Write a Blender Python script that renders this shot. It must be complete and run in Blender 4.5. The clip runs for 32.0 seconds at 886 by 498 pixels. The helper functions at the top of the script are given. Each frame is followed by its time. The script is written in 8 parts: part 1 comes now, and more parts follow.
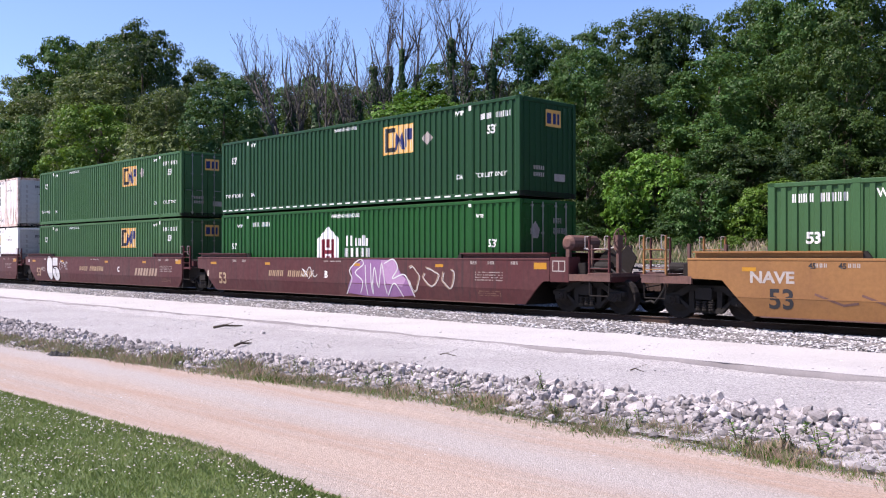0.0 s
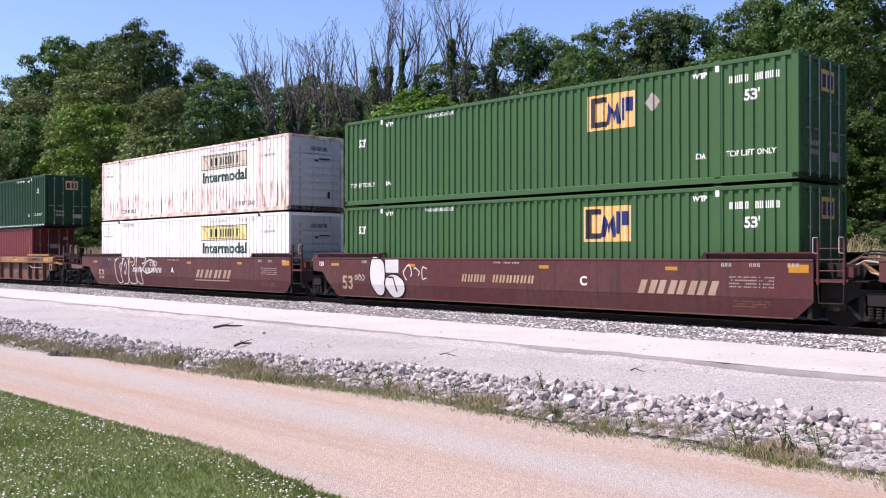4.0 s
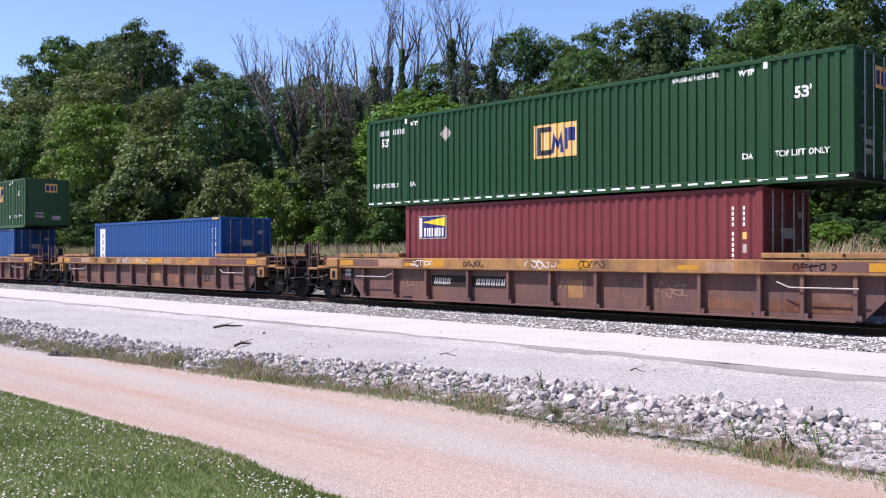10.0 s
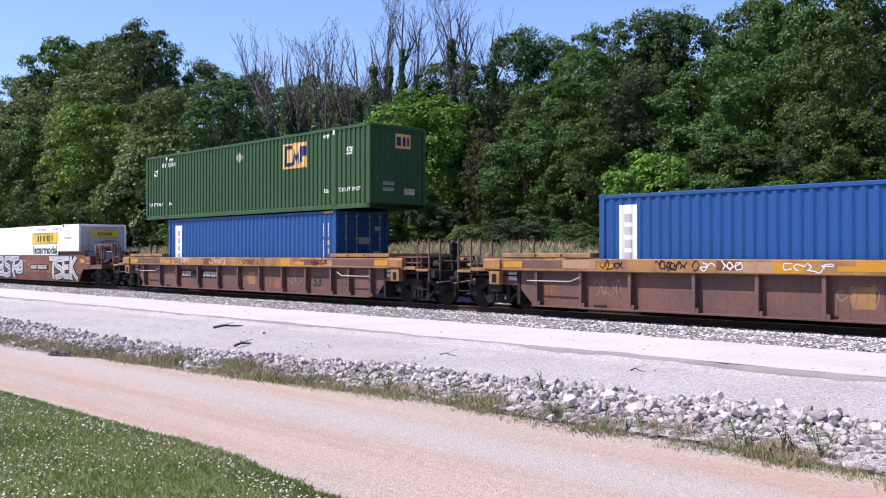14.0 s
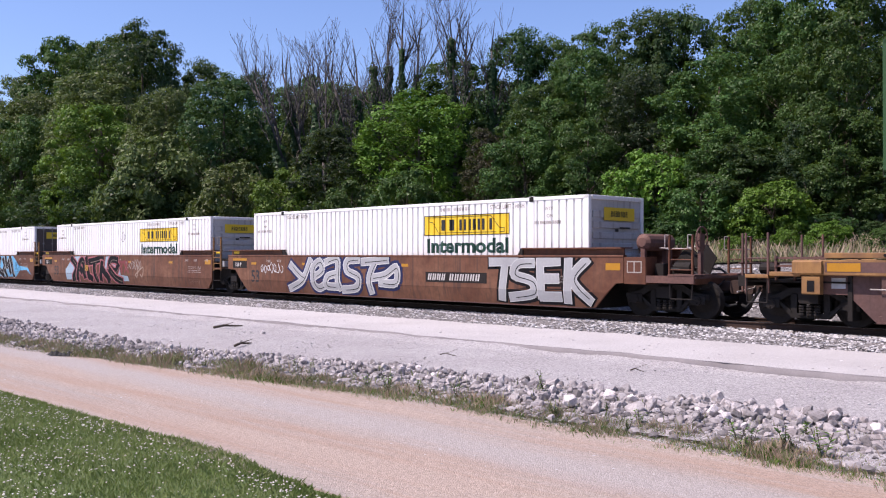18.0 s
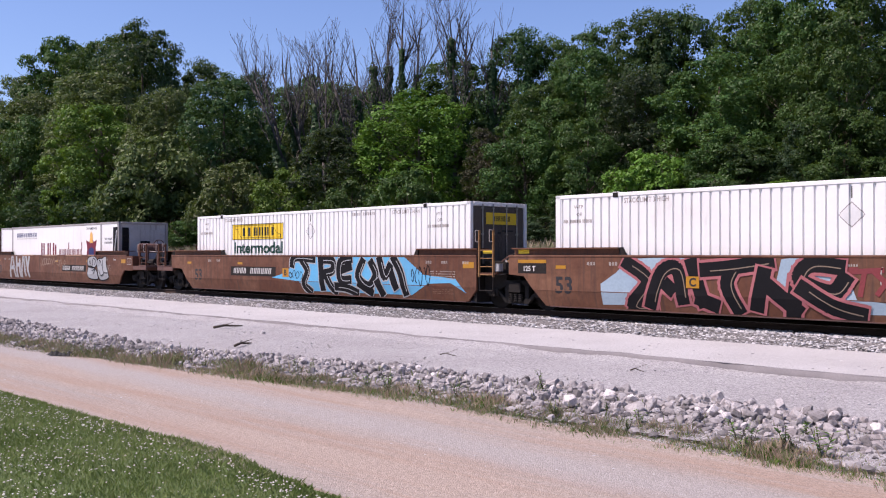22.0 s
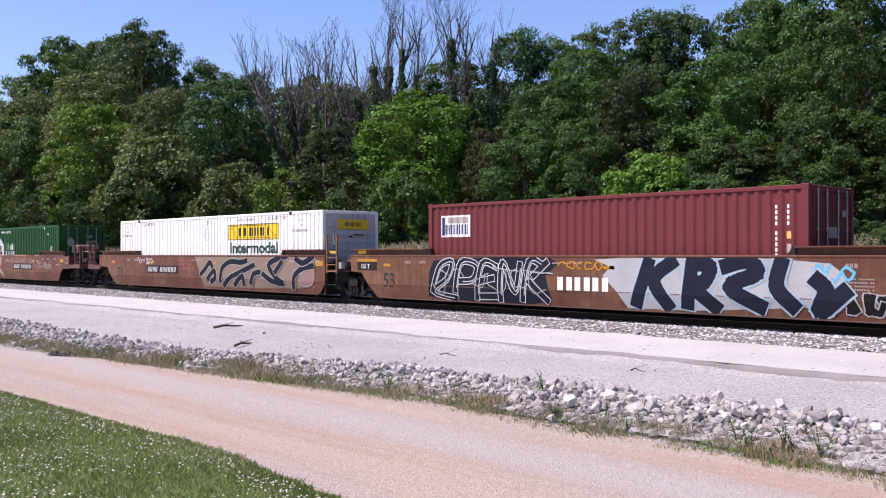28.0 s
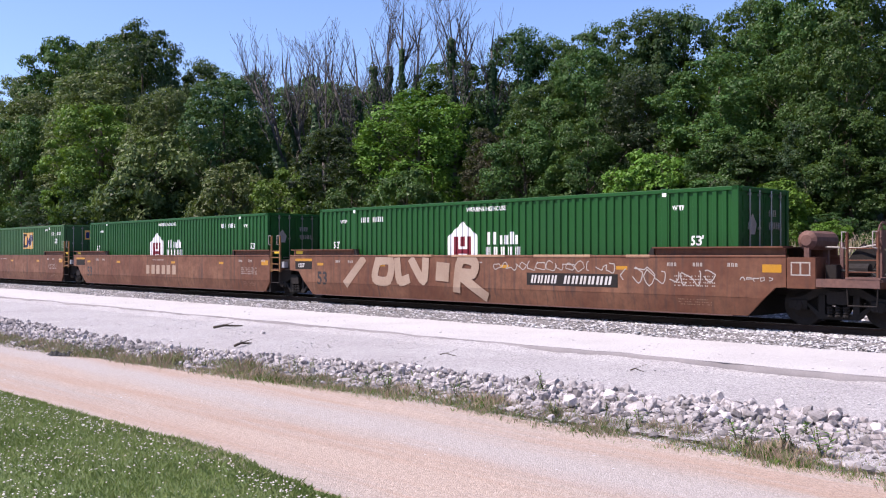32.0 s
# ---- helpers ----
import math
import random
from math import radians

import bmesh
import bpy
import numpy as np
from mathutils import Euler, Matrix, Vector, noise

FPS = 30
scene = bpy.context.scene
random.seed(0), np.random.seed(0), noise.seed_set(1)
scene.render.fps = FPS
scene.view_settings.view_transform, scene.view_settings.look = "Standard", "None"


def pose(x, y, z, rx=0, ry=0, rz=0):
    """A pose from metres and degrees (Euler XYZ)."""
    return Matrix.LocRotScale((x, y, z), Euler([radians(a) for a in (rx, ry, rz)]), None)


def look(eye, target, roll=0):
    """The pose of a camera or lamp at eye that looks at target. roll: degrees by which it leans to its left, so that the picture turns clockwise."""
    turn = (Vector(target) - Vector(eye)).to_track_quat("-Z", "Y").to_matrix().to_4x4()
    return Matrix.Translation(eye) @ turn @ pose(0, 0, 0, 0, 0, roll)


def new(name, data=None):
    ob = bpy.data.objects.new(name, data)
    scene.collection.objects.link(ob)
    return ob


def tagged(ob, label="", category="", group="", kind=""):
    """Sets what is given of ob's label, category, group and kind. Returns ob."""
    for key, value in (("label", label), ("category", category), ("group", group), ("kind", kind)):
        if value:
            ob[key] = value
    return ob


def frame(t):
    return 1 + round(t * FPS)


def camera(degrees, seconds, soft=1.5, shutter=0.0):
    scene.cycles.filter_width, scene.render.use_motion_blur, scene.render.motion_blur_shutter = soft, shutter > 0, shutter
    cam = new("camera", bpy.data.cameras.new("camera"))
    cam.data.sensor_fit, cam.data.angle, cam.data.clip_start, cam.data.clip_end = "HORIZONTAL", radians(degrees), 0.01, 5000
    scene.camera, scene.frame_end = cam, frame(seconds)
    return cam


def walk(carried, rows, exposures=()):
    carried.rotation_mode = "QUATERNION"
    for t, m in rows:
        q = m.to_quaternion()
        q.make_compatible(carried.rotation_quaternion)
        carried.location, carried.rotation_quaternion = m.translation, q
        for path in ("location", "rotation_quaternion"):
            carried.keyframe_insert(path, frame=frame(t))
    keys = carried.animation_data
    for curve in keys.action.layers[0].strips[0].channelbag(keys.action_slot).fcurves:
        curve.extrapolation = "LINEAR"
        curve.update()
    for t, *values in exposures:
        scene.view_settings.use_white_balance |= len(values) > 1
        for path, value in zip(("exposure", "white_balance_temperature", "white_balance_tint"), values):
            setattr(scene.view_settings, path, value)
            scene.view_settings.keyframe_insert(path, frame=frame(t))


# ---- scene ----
EYE = Vector((0.0, -21.06, 1.574))
YAW, PITCH = radians(45.77), radians(0.368)
AIM = EYE + 10 * Vector((-math.sin(YAW) * math.cos(PITCH), math.cos(YAW) * math.cos(PITCH), math.sin(PITCH)))
cam = camera(51.49, 32.0, soft=1.12)
walk(cam, [(0.0, look(EYE, AIM)), (32.0, look(EYE, AIM))],
     exposures=[(0.0, 0.64, 6780, 22), (2.0, 0.64, 7000, 22), (3.5, 0.63, 7050, 23), (4.4, 0.6, 6980, 24), (5.5, 0.16, 6950, 25), (6.0, 0.01, 6900, 24), (7.3, 0.02, 6900, 24), (8.0, 0.2, 6850, 23), (8.9, 0.56, 6700, 21), (9.5, 0.63, 6680, 21), (14.5, 0.63, 6680, 21), (17.0, 0.56, 6750, 22), (19.0, 0.22, 6950, 26), (23.0, 0.22, 6900, 25), (25.5, 0.38, 6880, 25), (28.0, 0.50, 6880, 24), (29.0, 0.50, 6850, 24), (30.0, 0.36, 6880, 24), (31.5, 0.58, 6800, 22), (32.0, 0.62, 6780, 22)])

# ---- daylight: sun from behind the left shoulder ----
SUN_FROM = Vector((-0.34, -0.52, 0.95)).normalized()
world = bpy.data.worlds.new("world")
scene.world = world
world.use_nodes = True
_nt = world.node_tree
_bg = _nt.nodes["Background"]
_sky = _nt.nodes.new("ShaderNodeTexSky")
_sky.sky_type, _sky.sun_disc = "NISHITA", False
_sky.sun_elevation = math.asin(SUN_FROM.z)
_sky.sun_rotation = math.atan2(SUN_FROM.x, SUN_FROM.y)
_sky.air_density, _sky.dust_density, _sky.ozone_density = 1.0, 0.6, 2.0
_deep = _nt.nodes.new("ShaderNodeMix")
_deep.data_type, _deep.blend_type = "RGBA", "MULTIPLY"
_deep.inputs[0].default_value = 1.0
_deep.inputs[7].default_value = (0.85, 1.0, 1.27, 1)
_nt.links.new(_sky.outputs["Color"], _deep.inputs[6])
_nt.links.new(_deep.outputs[2], _bg.inputs["Color"])
_bg.inputs["Strength"].default_value = 0.115
_sun = new("sun", bpy.data.lights.new("sun", "SUN"))
_sun.data.energy, _sun.data.angle, _sun.data.color = 4.8, radians(0.53), (1.0, 0.95, 0.88)
_sun.matrix_world = look(SUN_FROM * 60, (0, 0, 0))


# ---- materials ----
def nodes_of(name):
    m = bpy.data.materials.new(name)
    m.use_nodes = True
    nt = m.node_tree
    return m, nt, nt.nodes["Principled BSDF"]


def noise_node(nt, vec, scale, detail=4.0, rough=0.55):
    n = nt.nodes.new("ShaderNodeTexNoise")
    n.inputs["Scale"].default_value, n.inputs["Detail"].default_value, n.inputs["Roughness"].default_value = scale, detail, rough
    nt.links.new(vec, n.inputs["Vector"])
    return n.outputs["Fac"]


def ramp_node(nt, fac, lo, hi):
    n = nt.nodes.new("ShaderNodeMapRange")
    n.inputs["From Min"].default_value, n.inputs["From Max"].default_value = lo, hi
    nt.links.new(fac, n.inputs["Value"])
    return n.outputs["Result"]


def mix_node(nt, fac, a, b, mode="MIX"):
    n = nt.nodes.new("ShaderNodeMix")
    n.data_type, n.blend_type = "RGBA", mode
    for key, value in ((0, fac), (6, a), (7, b)):
        if hasattr(value, "links"):
            nt.links.new(value, n.inputs[key])
        else:
            n.inputs[key].default_value = value if key == 0 else (*value, 1)
    return n.outputs[2]


def scaled(nt, vec, sx, sy, sz):
    n = nt.nodes.new("ShaderNodeMapping")
    n.inputs["Scale"].default_value = (sx, sy, sz)
    nt.links.new(vec, n.inputs["Vector"])
    return n.outputs["Vector"]


def surface(name, colour, other=None, rough=0.6, metal=0.0, big=0.6, fine=14.0, amount=0.5, grain=0.25, bump=0.15,
            streak=None, streak_amount=0.5, random=0.0, bump_scale=None, run=None, spec=0.3, pebble=None, island=0.0, streak_from=0.52, streak_low=None, tracks=None, crown=None):
    """A surface with large patches towards the second colour, fine grain, vertical streaks and relief."""
    m, nt, bsdf = nodes_of(name)
    tc = nt.nodes.new("ShaderNodeTexCoord").outputs["Object"]
    other = other or tuple(c * 0.6 for c in colour)
    col = mix_node(nt, ramp_node(nt, noise_node(nt, scaled(nt, tc, *run) if run else tc, big), 0.42, 0.72 if not run else 0.6), colour, mix_node(nt, 1 - amount, other, colour))
    speck = noise_node(nt, tc, fine, 6.0, 0.65)
    col = mix_node(nt, ramp_node(nt, speck, 0.35, 0.75), col, mix_node(nt, grain, col, tuple(c * 0.35 for c in colour)))
    if streak:
        run_f = noise_node(nt, scaled(nt, tc, 7.0, 7.0, 0.35) if not streak_low else scaled(nt, tc, 9.0, 9.0, 1.1), 1.0, 6.0, 0.68)
        patch = noise_node(nt, tc, 0.45, 3.0)
        fac = nt.nodes.new("ShaderNodeMath")
        fac.operation = "MULTIPLY"
        nt.links.new(ramp_node(nt, run_f, streak_from, streak_from + 0.14), fac.inputs[0])
        nt.links.new(ramp_node(nt, patch, 0.62 - 0.35 * streak_amount, 0.75), fac.inputs[1])
        if streak_low:
            # scraped and rusted along the bottom of the sheets
            sep = nt.nodes.new("ShaderNodeSeparateXYZ")
            nt.links.new(tc, sep.inputs[0])
            wav = nt.nodes.new("ShaderNodeMath")
            wav.operation = "MULTIPLY_ADD"
            nt.links.new(patch, wav.inputs[0])
            wav.inputs[1].default_value = 1.6
            nt.links.new(ramp_node(nt, sep.outputs["Z"], *streak_low), wav.inputs[2])
            nt.links.new(ramp_node(nt, wav.outputs[0], 0.85, 1.35), fac.inputs[1])
        col = mix_node(nt, fac.outputs[0], col, streak)
    if tracks:
        band_f = noise_node(nt, scaled(nt, tc, 0.09, 1.7, 1.0), 1.0, 7.0, 0.68)
        col = mix_node(nt, ramp_node(nt, band_f, 0.47, 0.62), col, tracks)
    if crown:
        # a strip of another gravel along the lane, frayed at its edges
        sep = nt.nodes.new("ShaderNodeSeparateXYZ")
        nt.links.new(tc, sep.inputs[0])
        fray = noise_node(nt, scaled(nt, tc, 0.35, 1.6, 1.0), 1.0, 6.0, 0.65)
        chain = sep.outputs["Y"]
        for op, a, b in (("SUBTRACT", None, crown[0] - 0.35), ("ADD", None, fray), ("SUBTRACT", None, 0.85), ("ABSOLUTE", None, 0.0)):
            n = nt.nodes.new("ShaderNodeMath")
            n.operation = op
            nt.links.new(chain, n.inputs[0])
            if hasattr(b, "links"):
                nt.links.new(b, n.inputs[1])
            else:
                n.inputs[1].default_value = b
            chain = n.outputs[0]
        col = mix_node(nt, ramp_node(nt, chain, crown[1] * 1.5, crown[1] * 0.35), col, crown[2])
    stones = None
    if pebble:
        cells = nt.nodes.new("ShaderNodeTexVoronoi")
        cells.inputs["Scale"].default_value = pebble[0]
        nt.links.new(tc, cells.inputs["Vector"])
        stones = cells.outputs["Distance"]
        tone = nt.nodes.new("ShaderNodeSeparateColor")
        nt.links.new(cells.outputs["Color"], tone.inputs[0])
        mr = nt.nodes.new("ShaderNodeMapRange")
        mr.inputs["To Min"].default_value, mr.inputs["To Max"].default_value = 1 - pebble[1], 1 + pebble[1]
        nt.links.new(tone.outputs[0], mr.inputs["Value"])
        hsv = nt.nodes.new("ShaderNodeHueSaturation")
        nt.links.new(col, hsv.inputs["Color"])
        nt.links.new(mr.outputs["Result"], hsv.inputs["Value"])
        col = hsv.outputs["Color"]
    if island:
        geo = nt.nodes.new("ShaderNodeNewGeometry")
        mr = nt.nodes.new("ShaderNodeMapRange")
        mr.inputs["To Min"].default_value, mr.inputs["To Max"].default_value = 1 - island, 1 + island
        nt.links.new(geo.outputs["Random Per Island"], mr.inputs["Value"])
        hsv = nt.nodes.new("ShaderNodeHueSaturation")
        nt.links.new(col, hsv.inputs["Color"])
        nt.links.new(mr.outputs["Result"], hsv.inputs["Value"])
        col = hsv.outputs["Color"]
    if random:
        info = nt.nodes.new("ShaderNodeObjectInfo")
        hsv = nt.nodes.new("ShaderNodeHueSaturation")
        nt.links.new(col, hsv.inputs["Color"])
        mr = nt.nodes.new("ShaderNodeMapRange")
        mr.inputs["To Min"].default_value, mr.inputs["To Max"].default_value = 1 - random, 1 + random
        nt.links.new(info.outputs["Random"], mr.inputs["Value"])
        nt.links.new(mr.outputs["Result"], hsv.inputs["Value"])
        col = hsv.outputs["Color"]
    nt.links.new(col, bsdf.inputs["Base Color"])
    bsdf.inputs["Metallic"].default_value = metal
    bsdf.inputs["Specular IOR Level"].default_value = spec
    mr = nt.nodes.new("ShaderNodeMapRange")
    mr.inputs["To Min"].default_value, mr.inputs["To Max"].default_value = max(0.05, rough - 0.12), min(1, rough + 0.15)
    nt.links.new(speck, mr.inputs["Value"])
    nt.links.new(mr.outputs["Result"], bsdf.inputs["Roughness"])
    if bump:
        b = nt.nodes.new("ShaderNodeBump")
        b.inputs["Strength"].default_value, b.inputs["Distance"].default_value = bump, 0.02
        height = stones if stones is not None else (noise_node(nt, tc, bump_scale, 5.0) if bump_scale else speck)
        b.invert = stones is not None
        nt.links.new(height, b.inputs["Height"])
        nt.links.new(b.outputs["Normal"], bsdf.inputs["Normal"])
    return m


def leafy(name, colour, other, spread=0.25, shine=0.5):
    """Leaves: varied from leaf to leaf and from plant to plant, partly letting light through."""
    m, nt, bsdf = nodes_of(name)
    geo = nt.nodes.new("ShaderNodeNewGeometry")
    info = nt.nodes.new("ShaderNodeObjectInfo")
    col = mix_node(nt, geo.outputs["Random Per Island"], colour, other)
    tc = nt.nodes.new("ShaderNodeTexCoord").outputs["Object"]
    col = mix_node(nt, ramp_node(nt, noise_node(nt, tc, 0.45, 3.0), 0.4, 0.65), col, tuple(c * 0.72 for c in colour))
    hsv = nt.nodes.new("ShaderNodeHueSaturation")
    for key, lo, hi in (("Value", 1 - spread, 1 + spread), ("Hue", 0.485, 0.512)):
        mr = nt.nodes.new("ShaderNodeMapRange")
        mr.inputs["To Min"].default_value, mr.inputs["To Max"].default_value = lo, hi
        nt.links.new(info.outputs["Random"], mr.inputs["Value"])
        nt.links.new(mr.outputs["Result"], hsv.inputs[key])
    nt.links.new(col, hsv.inputs["Color"])
    nt.links.new(hsv.outputs["Color"], bsdf.inputs["Base Color"])
    bsdf.inputs["Roughness"].default_value = shine
    bsdf.inputs["Specular IOR Level"].default_value = 0.22
    tr = nt.nodes.new("ShaderNodeBsdfTranslucent")
    warm = mix_node(nt, 0.5, hsv.outputs["Color"], (0.14, 0.22, 0.02))
    nt.links.new(warm, tr.inputs["Color"])
    mx = nt.nodes.new("ShaderNodeMixShader")
    mx.inputs[0].default_value = 0.27
    nt.links.new(bsdf.outputs[0], mx.inputs[1])
    nt.links.new(tr.outputs[0], mx.inputs[2])
    nt.links.new(mx.outputs[0], nt.nodes["Material Output"].inputs["Surface"])
    return m


